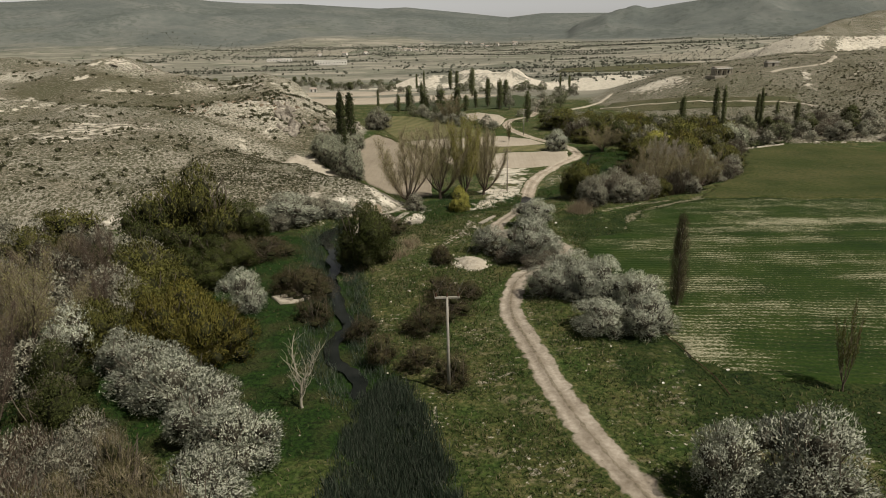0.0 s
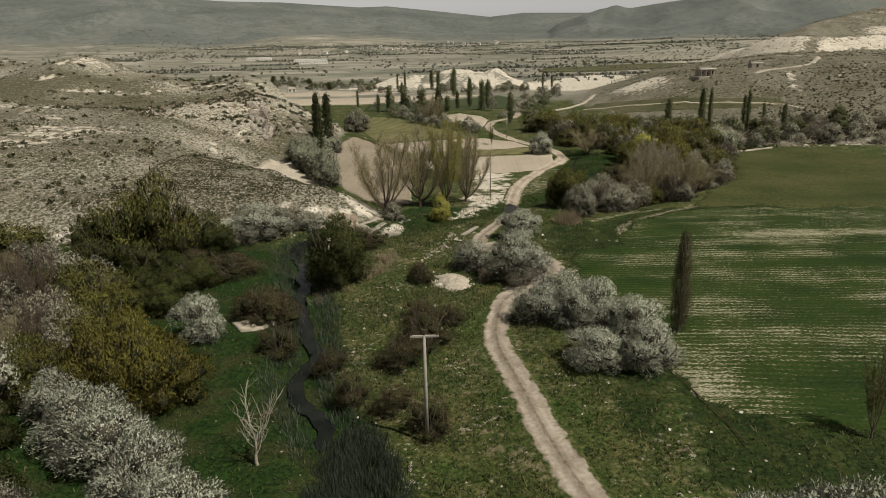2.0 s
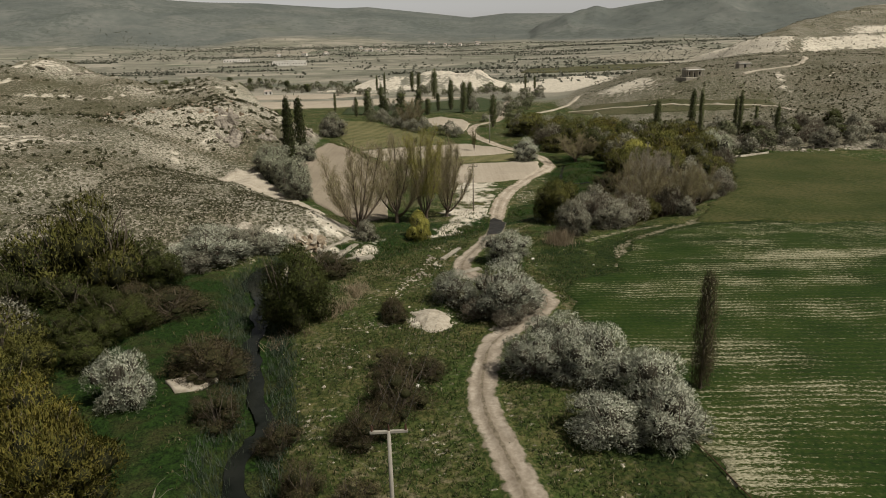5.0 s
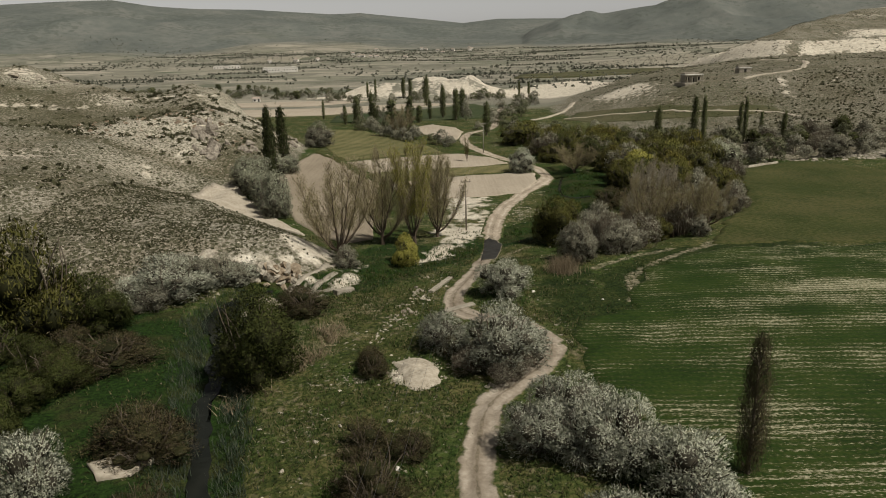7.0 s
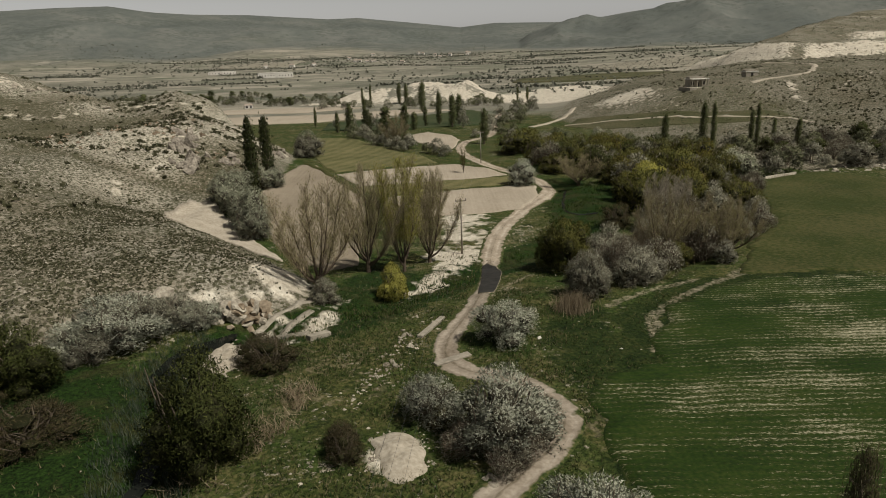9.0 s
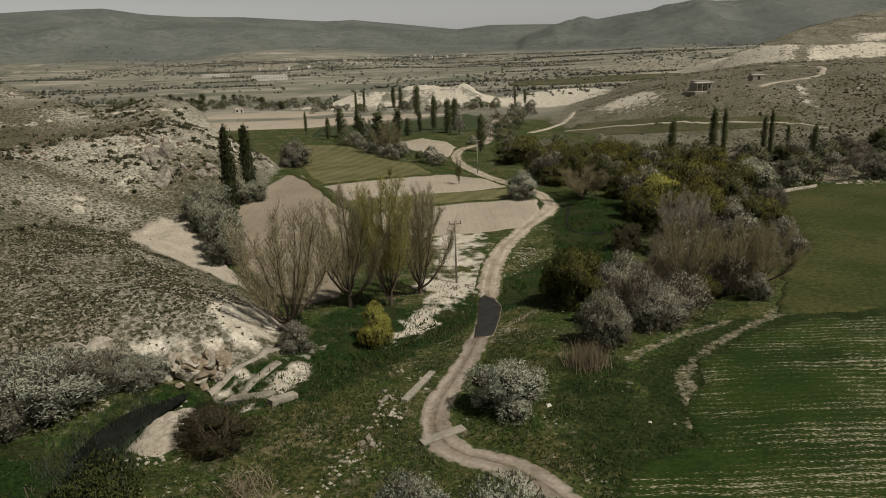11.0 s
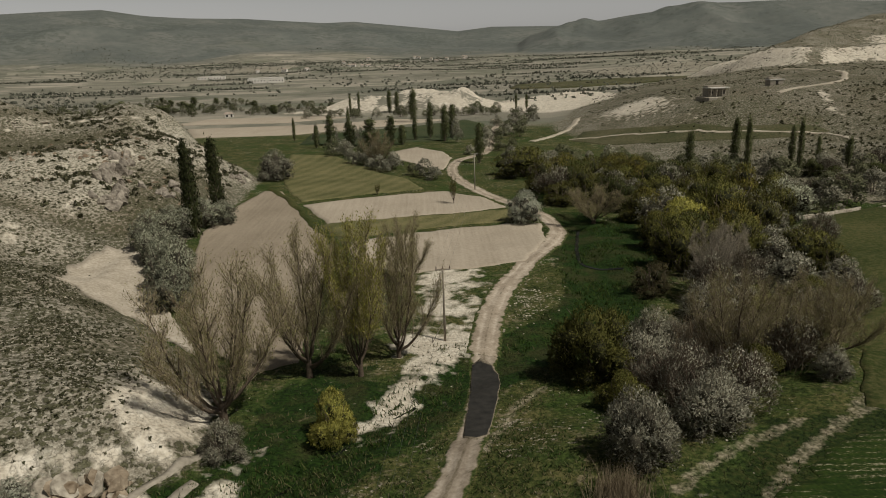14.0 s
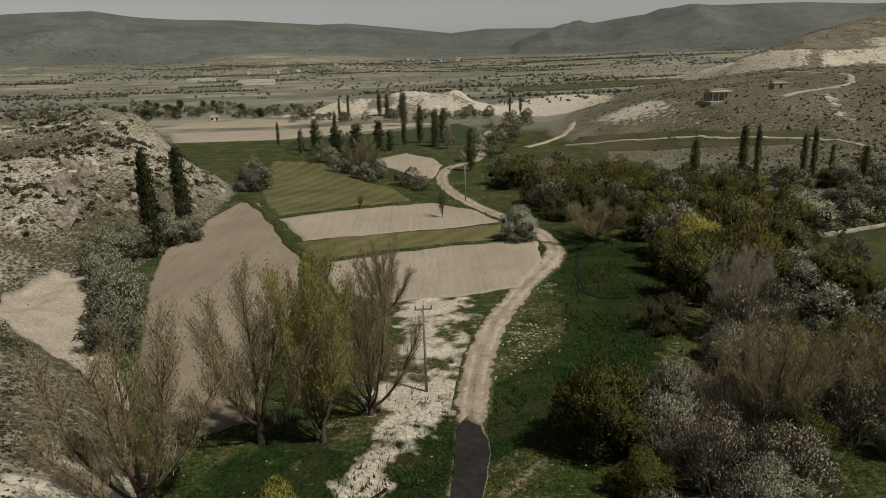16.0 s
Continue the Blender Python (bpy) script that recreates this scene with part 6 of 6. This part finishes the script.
def slab(name, a, b, width, thick, label, lift=0.1):
    a, b = Vector((*a, 0)), Vector((*b, 0))
    a.z, b.z = float(ground(a.x, a.y)) + lift, float(ground(b.x, b.y)) + lift
    d = b - a
    ob = new(name)
    bm = box_bm(0, 0, 0, d.length, width, thick, 0.04)
    for v in bm.verts:
        v.co += Vector((0, 0.03 * noise.noise(v.co), 0.03 * noise.noise(v.co + Vector((5, 0, 0)))))
    me = bpy.data.meshes.new(name)
    bm.to_mesh(me)
    bm.free()
    me.materials.append(CONCRETE)
    ob = new(name, me)
    ob.matrix_basis = Matrix.Translation((a + b) / 2) @ d.to_track_quat("X", "Z").to_matrix().to_4x4()
    return tagged(ob, label, "concrete slab", group="loose concrete pieces")


slab("concrete_beam", (1.6, 108.2), (4.3, 114.6), 0.7, 0.4, "long fallen concrete beam beside the track")
slab("concrete_block", (-10.8, 108.6), (-8.8, 110.6), 0.9, 0.7, "short pale concrete block near the pool", 0.25)
slab("concrete_slab", (3.2, 100.6), (6.8, 102.4), 0.9, 0.22, "flat concrete slab across the track edge", 0.12)
slab("concrete_apron", (-16.2, 113.6), (-11.6, 111.8), 1.5, 0.4, "broken concrete apron beside the pool", 0.2)
for line, w, tall in (([(-18.3, 114.4), (-16.3, 117.2), (-14.2, 120.4), (-12.2, 124.8)], 0.3, 0.2), ([(-15.6, 113.6), (-13.4, 116.6), (-12.0, 118.8)], 0.5, 0.1)):
    ob, _, _ = ribbon("retaining_kerb", line, [-w, -w * 0.92, 0, w * 0.92, w], [-0.3, tall, tall + 0.03, tall, -0.3], CONCRETE, spacing=0.5, lift=0.0, wobble=0.12)
    tagged(ob, "low weathered concrete kerb along the old channel", "concrete kerb")
ob, _, _ = ribbon("grass_bank", [(-37, 262), (-31, 250), (-23.5, 232), (-17, 214), (-12, 203), (-9.5, 190), (-9, 176)], [-1.3, -0.8, 0, 0.8, 1.3], [-0.3, 0.25, 0.5, 0.25, -0.3], PASTURE, spacing=0.8, lift=0.0, wobble=0.7)
tagged(ob, "dark green grassy bank between the ploughed plots", "grass bank", kind="structure")
for line, w in (([(72, 203.5), (80, 205), (88, 206.5), (96, 208)], 0.5),):
    ob, _, _ = ribbon("field_wall", line, [-w, -w * 0.9, 0, w * 0.9, w], [-0.1, 0.75, 0.9, 0.75, -0.1], CHALK, spacing=0.9, lift=0.0, wobble=0.25)
    tagged(ob, "low pale dry-stone wall along the pasture edge", "stone wall", kind="structure")


def hose(line, r):
    c = curve_points(line, 0.6)
    p = np.c_[c, ground(c[:, 0], c[:, 1]) + 0.22]
    v, f = tubes([p], [(r, r)], 6)
    return tagged(new("irrigation_pipe", raw_mesh("irrigation_pipe", v, f, PORCELAIN, True)), "thin dark irrigation pipe lying along the field edge", "pipe")


hose([(19.6, 58.5), (20.2, 55.5), (20.9, 51.2), (21.6, 47.5), (21.8, 44.5)], 0.04)


# ---- dead tree and young tree ----
def dead_tree(x, y, height):
    rng = np.random.default_rng(8)
    root = new("dead_tree")
    root.matrix_basis = pose(x, y, float(ground(x, y)))
    tr = stem((0, 0, -0.2), (0.25, 0.1, height * 0.34), rng, 0.08, 6)
    v, f = tubes([tr], [(0.15, 0.08)], 7)
    child("trunk", raw_mesh("dead_trunk", v, f, DEADWOOD, True), root, "bleached leaning trunk")
    for i in range(11):
        a = i * 2.1 + rng.uniform(-0.4, 0.4)
        s = tr[2 + i % 4]
        e = s + np.array([math.cos(a) * rng.uniform(0.9, 2.6), math.sin(a) * rng.uniform(0.9, 2.6), rng.uniform(0.35, 0.62) * height])
        limb = stem(s, e, rng, 0.14, 7)
        ps, rs = [limb], [(0.05, 0.010)]
        for j in range(7):
            q = limb[rng.integers(2, 6)]
            ps.append(stem(q, q + np.array([rng.normal() * 0.5, rng.normal() * 0.5, rng.uniform(0.4, 1.2)]), rng, 0.12, 4))
            rs.append((0.018, 0.005))
        v, f = tubes(ps, rs, 5)
        child("limb", raw_mesh("dead_limb", v, f, DEADWOOD, True), root)
    return tagged(root, "bleached dead tree with bare forked limbs in green grass", "tree")


dead_tree(-14.0, 43.4, 7.6)


# ---- buildings ----
def house(name, x, y, turn, sx, sy, sz, label, roof, windows, porch=False, base=0.0, roof_rise=0.0):
    z = min(float(ground(x + a, y + b)) for a in (-sx / 2, sx / 2) for b in (-sy / 2, sy / 2)) - 0.2
    z = max(z, float(ground(x, y)) - 1.2) + base
    root = new(name)
    root.matrix_basis = pose(x, y, z, 0, 0, turn)
    if base:
        part("terrace", box_bm(0, -1.2, -base / 2 - 0.6, sx + 5, sy + 4, base + 1.2, 0.05), CONCRETE, root, "pale terrace wall")
    if porch:
        wall = part("wall", box_bm(0, sy * 0.16, sz / 2, sx, sy * 0.68, sz, 0.04), WHITEWALL, root)
        for px in np.linspace(-sx / 2 + 0.25, sx / 2 - 0.25, 4):
            part("pillar", box_bm(px, -sy / 2 + 0.25, sz / 2, 0.4, 0.4, sz, 0.03), WHITEWALL, root)
    else:
        wall = part("wall", box_bm(0, 0, sz / 2, sx, sy, sz, 0.04), WHITEWALL, root)
    if roof_rise:
        bm = bmesh.new()
        w, d = sx / 2 + 0.4, sy / 2 + 0.4
        vs = [bm.verts.new(p) for p in ((-w, -d, sz), (w, -d, sz), (w, d, sz), (-w, d, sz), (-w * 0.7, 0, sz + roof_rise), (w * 0.7, 0, sz + roof_rise))]
        for q in ((0, 1, 5, 4), (2, 3, 4, 5), (1, 2, 5), (3, 0, 4), (3, 2, 1, 0)):
            bm.faces.new([vs[i] for i in q])
        part("roof", bm, roof, root)
    else:
        slab_roof = part("roof", box_bm(0, 0, sz + 0.2, sx + 0.5, sy + 0.5, 0.4, 0.05), roof, root, "flat pale roof slab")
        part("parapet", box_bm(0, sy * 0.2, sz + 0.75, sx * 0.94, sy * 0.5, 0.7, 0.05), WHITEWALL, slab_roof)
    front = (-sy / 2 if not porch else -sy * 0.18) - 0.02
    for i in range(windows):
        px = -sx / 2 + sx * (i + 0.5) / windows
        door = i == windows // 2
        # solid panels on the wall; their dark colour stands in for inner shade
        part("door" if door else "window", box_bm(px, front, 1.05 if door else sz * 0.52, 1.1 if door else 1.4, 0.12, 2.1 if door else 1.4, 0.02), SHADOWED, wall, "dark panel standing in for a shaded opening")
    return tagged(root, label, "house", group="houses in the valley")


WHITEWALL, LIMEWASH = CONCRETE, WHITEWALL
house("farmhouse", 128.5, 362, 8, 8.2, 6.5, 3.4, "unfinished pale concrete house with an open pillared front on a terrace", ROOF, 3, True, 1.4)
house("shed", 155, 366, 4, 6.0, 4.0, 2.4, "small flat-roofed stone shed on the hillside", ROOF, 1)
WHITEWALL = LIMEWASH
house("long_building", -228, 1125, 8, 52, 14, 7, "long white two-storey building on the far plain", ROOF, 12)
house("long_building", -345, 1250, 10, 44, 10, 4.5, "low white building with a pale roof on the plain", ROOF, 9)
house("house", -130, 560, 20, 6, 4.5, 2.4, "small white house among trees", TILEROOF, 2, roof_rise=1.2)
for i in range(18):
    rr = np.random.default_rng(300 + i)
    x, y = rr.uniform(-330, -40), rr.uniform(1350, 1650)
    if i > 7:
        x, y = rr.uniform(-260, 120), rr.uniform(1500, 2100)
    s = rr.uniform(7, 11)
    house("house", x, y, rr.uniform(-30, 30), s, s * 0.75, rr.uniform(3, 6), "small whitish village house far across the plain", TILEROOF, 3, roof_rise=2.0)


# ---- uncountable growth ----
def blades(name, pts, height, width, per, material, seed, label, category, lean=0.35):
    """Upright tapering blades in tufts."""
    rng = np.random.default_rng(seed)
    n = len(pts) * per
    base = np.repeat(pts, per, axis=0) + np.c_[rng.normal(size=(n, 2)) * height * 0.3, np.zeros(n)]
    h = height * rng.uniform(0.55, 1.3, n)
    a = rng.uniform(0, 2 * math.pi, n)
    side_v = np.c_[np.cos(a), np.sin(a), np.zeros(n)] * width
    top = base + np.c_[rng.normal(size=(n, 2)) * lean * h[:, None], h]
    v = np.stack([base - side_v, base + side_v, top], 1).reshape(-1, 3)
    ob = new(name, raw_mesh(name, v, np.arange(n * 3).reshape(n, 3), material))
    return tagged(ob, label, category, kind="stuff")


def scatter(n, x0, x1, y0, y1, seed, keep):
    rng = np.random.default_rng(seed)
    x, y = rng.uniform(x0, x1, n), rng.uniform(y0, y1, n)
    k = rng.uniform(0, 1, n) < keep(x, y)
    x, y = x[k], y[k]
    return np.c_[x, y, ground(x, y)]


track_all = TRACK + TRACK_ON


def off_track(x, y):
    return (np.abs(side(x, y, track_all)) > 2.0) * 1.0


def crops(x, y):
    keep = np.ones(np.shape(x))
    for name, ring, *_ in PLOTS[:8] + PLOTS[14:]:
        keep = keep * (inside(x, y, ring) < 0)
    return keep


REED_BED = [(-10.2, 28), (-10.2, 40), (-9.4, 47.5), (-7.4, 49.4), (-5.6, 47.6), (-3.6, 42.5), (-1.4, 35), (1, 26), (1.5, 18), (-9, 18)]
reed_pts = scatter(9000, -10, 2, 18, 50, 1, lambda x, y: inside_soft(x, y, REED_BED, 0.7) * np.clip(0.75 + 0.5 * rough(x, y, 2.5, 11, 2), 0, 1))
blades("reeds", reed_pts, 0.8, 0.032, 8, REED, 2, "dense dark green reeds choking the stream", "reeds", 0.22)
TAN_BED = [(-18.6, 83), (-14.6, 87), (-13.0, 93), (-9.4, 97), (-7.6, 95.4), (-9.6, 88.5), (-13.2, 80), (-16.5, 79)]
blades("dry_reeds", scatter(1500, -19, -7, 79, 98, 12, lambda x, y: inside_soft(x, y, TAN_BED, 0.8) * np.clip(0.45 + 0.8 * rough(x, y, 3, 13, 2), 0, 1)), 1.0, 0.04, 5, REED_DRY, 14, "bleached dry reeds flattened on the wet ground", "reeds", 0.75)
blades("reeds", scatter(7000, -30, -5, 44, 112, 3, lambda x, y: step(4.5, 2.4, np.abs(side(x, y, STREAM))) * step(0.7, 1.4, np.abs(side(x, y, STREAM)))), 0.9, 0.03, 6, REED, 4,
       "dark green reeds along the stream banks", "reeds", 0.3)
blades("dry_reeds", np.array([(x, y, float(ground(x, y))) for x, y in np.random.default_rng(6).normal((19.6, 112.6), (0.7, 0.8), (90, 2))]), 2.0, 0.03, 9, REED_DRY, 5, "clump of dry tan reeds on the bank", "reeds", 0.25)
blades("dry_reeds", np.array([(x, y, float(ground(x, y))) for x, y in np.random.default_rng(7).normal((39.5, 141.5), (2.6, 2.4), (420, 2))]), 4.2, 0.045, 9, REED_DRY, 6, "pale dry reeds among grey bushes", "reeds", 0.25)
blades("grass", scatter(90000, -40, 34, 22, 150, 8, lambda x, y: off_track(x, y) * crops(x, y) * step(2, -2, -side(x, y, HILL_FOOT)) * np.clip(0.55 + 0.6 * rough(x, y, 4, 15, 2), 0, 1) * (np.abs(side(x, y, STREAM)) > 2.1) * (1 - 0.75 * step(15, 20, x) * step(36, 42, y)) * (1 - 0.7 * step(-1, 4, -side(x, y, STREAM)))),
       0.30, 0.05, 3, TUFT, 9, "tufts of green and straw-coloured grass on the valley floor", "grass", 0.5)


MEADOW = [(18, 150), (26, 168), (34, 196), (40, 214), (50, 212), (50, 196), (42, 174), (36, 154), (24, 146)]
meadow_keep = lambda x, y: np.maximum(inside_soft(x, y, MEADOW, 3), step(5, 2, np.abs(side(x, y, DITCH))) * step(158, 140, y)) * np.clip(0.4 + 0.9 * rough(x, y, 5, 73, 3), 0.02, 1) * off_track(x, y) * crops(x, y)
blades("meadow_grass", scatter(15000, -16, 52, 112, 216, 74, meadow_keep), 0.55, 0.07, 4, LUSH_TUFT, 75, "lush green tussocks in the wet meadow and ditch", "grass", 0.5)


def clumps(name, pts, size, spread, per, leaf, material, seed, label, category, tall=0.8):
    rng = np.random.default_rng(seed)
    n = len(pts)
    s = size * rng.uniform(1 - spread, 1 + spread, n)
    d = rng.normal(size=(n, per, 3))
    d /= np.linalg.norm(d, axis=2)[..., None]
    d[..., 2] = np.abs(d[..., 2]) * tall
    c = pts[:, None] + d * s[:, None, None] * rng.uniform(0.5, 1.0, (n, per, 1))
    v, f = slivers(c.reshape(-1, 3), leaf * 1.2, 0.4, rng, 0.3, 0.7)
    return tagged(new(name, raw_mesh(name, v, f, material)), label, category, kind="stuff")


hill_keep = lambda x, y: step(2, 8, -side(x, y, HILL_FOOT)) * np.clip(0.5 + 0.5 * rough(x, y, 18, 19, 3), 0.05, 1)
clumps("scrub", scatter(5200, -130, -12, 110, 330, 20, hill_keep), 0.34, 0.6, 9, 0.16, SCRUB, 21, "low dark scrub dotted over the stony western hill", "scrub")
clumps("scrub", scatter(900, -110, -44, 215, 310, 26, hill_keep), 0.95, 0.4, 26, 0.28, SCRUB, 27, "round dark bushes dotted over the rocky knoll", "scrub")
clumps("scrub", scatter(3000, -420, -60, 110, 480, 22, hill_keep), 0.8, 0.5, 12, 0.4, SCRUB, 23, "dark scrub on the upper western hill", "scrub")
east_keep = lambda x, y: step(2, 12, side(x, y, EAST_FOOT)) * np.clip(0.45 + 0.6 * rough(x, y, 30, 29, 3), 0.03, 1)
clumps("scrub", scatter(9500, 75, 440, 190, 720, 24, east_keep), 0.45, 0.7, 8, 0.28, SCRUB, 25, "dark scrub dotted over the eastern hill", "scrub")
plain_keep = lambda x, y: np.clip(0.2 + 0.8 * rough(x, y, 200, 31, 3), 0.05, 1) * step(0, -20, side(x, y, EAST_FOOT))
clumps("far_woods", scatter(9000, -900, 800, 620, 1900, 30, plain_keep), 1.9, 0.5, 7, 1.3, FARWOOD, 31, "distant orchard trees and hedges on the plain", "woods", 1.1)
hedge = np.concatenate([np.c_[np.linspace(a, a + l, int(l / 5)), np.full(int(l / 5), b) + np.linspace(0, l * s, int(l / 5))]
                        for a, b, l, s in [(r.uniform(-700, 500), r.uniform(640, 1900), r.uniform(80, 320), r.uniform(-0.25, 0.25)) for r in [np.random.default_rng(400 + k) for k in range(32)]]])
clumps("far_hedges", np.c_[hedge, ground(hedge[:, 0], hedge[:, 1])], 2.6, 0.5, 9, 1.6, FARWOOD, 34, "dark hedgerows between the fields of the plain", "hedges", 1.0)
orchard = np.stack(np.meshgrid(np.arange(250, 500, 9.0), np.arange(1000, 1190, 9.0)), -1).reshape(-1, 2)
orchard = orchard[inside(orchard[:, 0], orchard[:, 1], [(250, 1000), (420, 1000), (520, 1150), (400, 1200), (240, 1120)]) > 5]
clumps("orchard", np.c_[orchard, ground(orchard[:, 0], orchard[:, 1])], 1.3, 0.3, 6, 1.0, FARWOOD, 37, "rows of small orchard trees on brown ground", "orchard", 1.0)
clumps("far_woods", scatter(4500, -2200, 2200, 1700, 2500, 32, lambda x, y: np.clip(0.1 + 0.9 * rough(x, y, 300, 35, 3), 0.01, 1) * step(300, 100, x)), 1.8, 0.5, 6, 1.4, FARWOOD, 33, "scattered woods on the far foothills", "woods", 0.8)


def chips(name, pts, size, material, seed, label):
    """Small angular stones pressed into the soil, in one mesh."""
    rng = np.random.default_rng(seed)
    n = len(pts)
    o = np.array([(1, 0, 0), (0, 1, 0), (-1, 0, 0), (0, -1, 0), (0, 0, 0.75)], float)
    s = size * rng.uniform(0.4, 1.5, (n, 1, 1))
    v = o[None] * s * rng.uniform(0.6, 1.2, (n, 5, 1)) + pts[:, None]
    f = np.array([(0, 1, 4), (1, 2, 4), (2, 3, 4), (3, 0, 4)])[None] + 5 * np.arange(n)[:, None, None]
    return tagged(new(name, raw_mesh(name, v.reshape(-1, 3), f.reshape(-1, 3), material)), label, "stones", kind="stuff")


chips("loose_stones", scatter(7000, -100, -12, 112, 300, 40, hill_keep), 0.22, CHALK, 41, "loose pale stones over the steppe hillside")
chips("loose_stones", scatter(1500, -24, 34, 25, 140, 42, lambda x, y: off_track(x, y) * crops(x, y) * 0.2), 0.11, CHALK, 43, "small pale stones strewn in the grass")
chips("loose_stones", scatter(2600, -12, 8, 92, 122, 44, lambda x, y: step(2.6, 0.3, np.abs(side(x, y, [(-3.5, 93), (-1.5, 100), (0, 106), (2, 111), (1.5, 116)]))) * np.clip(0.35 + 0.9 * rough(x, y, 2.2, 64, 2), 0, 1)), 0.2, CHALK, 45, "broken pale rubble around the old channel")

chips("loose_stones", scatter(700, -112, -46, 215, 310, 46, lambda x, y: np.clip(dome(x, y, -76, 256, 30, 36) * (0.5 + 0.9 * rough(x, y, 9, 47, 2)), 0, 1)), 0.45, CHALK, 47, "pale broken rock ledges over the knoll")
chips("loose_stones", scatter(1500, -112, -46, 215, 310, 48, lambda x, y: np.clip(dome(x, y, -70, 240, 26, 26) * (0.4 + 0.9 * rough(x, y, 7, 49, 2)), 0, 1)), 0.7, ROCK, 49, "brown broken rock over the knoll")
chips("loose_stones", scatter(2200, 14, 32, 150, 190, 50, lambda x, y: np.clip(dome(x, y, 19, 164, 4, 9, -0.35), 0, 1) * 0.6 * off_track(x, y)), 0.17, CHALK, 51, "pale stones tipped down the grassy bank beside the track")
chips("loose_stones", scatter(420, -4, 4, 80, 91, 52, lambda x, y: np.clip(dome(x, y, 0, 85, 2.6, 3.2), 0, 1)), 0.16, CHALK, 53, "coarse pale gravel spilt round the heap")

near_hill = lambda x, y: np.clip(1 - 1.6 * dome(x, y, -17.8, 128.6, 3.2, 6.4, 0.1), 0, 1) * step(1, 5, -side(x, y, HILL_FOOT)) * np.clip(0.55 + 0.7 * rough(x, y, 7, 59, 3), 0.05, 1)
clumps("scrub", scatter(21000, -62, -12, 108, 182, 54, near_hill), 0.17, 0.5, 6, 0.11, SCRUB, 55, "small dark tufts over the stony slope", "scrub", 0.7)
chips("loose_stones", scatter(5200, -62, -12, 108, 182, 56, near_hill), 0.12, CHALK, 57, "small pale stones over the near slope")
clumps("scrub", scatter(2600, 100, 230, 215, 340, 58, east_keep), 0.42, 0.6, 8, 0.28, SCRUB, 59, "dark scrub over the near eastern slope", "scrub")
chips("loose_stones", scatter(700, -23, -16, 99, 113, 60, lambda x, y: np.clip(dome(x, y, -19.2, 106, 2.6, 5), 0, 1)), 0.2, CHALK, 61, "coarse pale rubble over the bank by the pool")
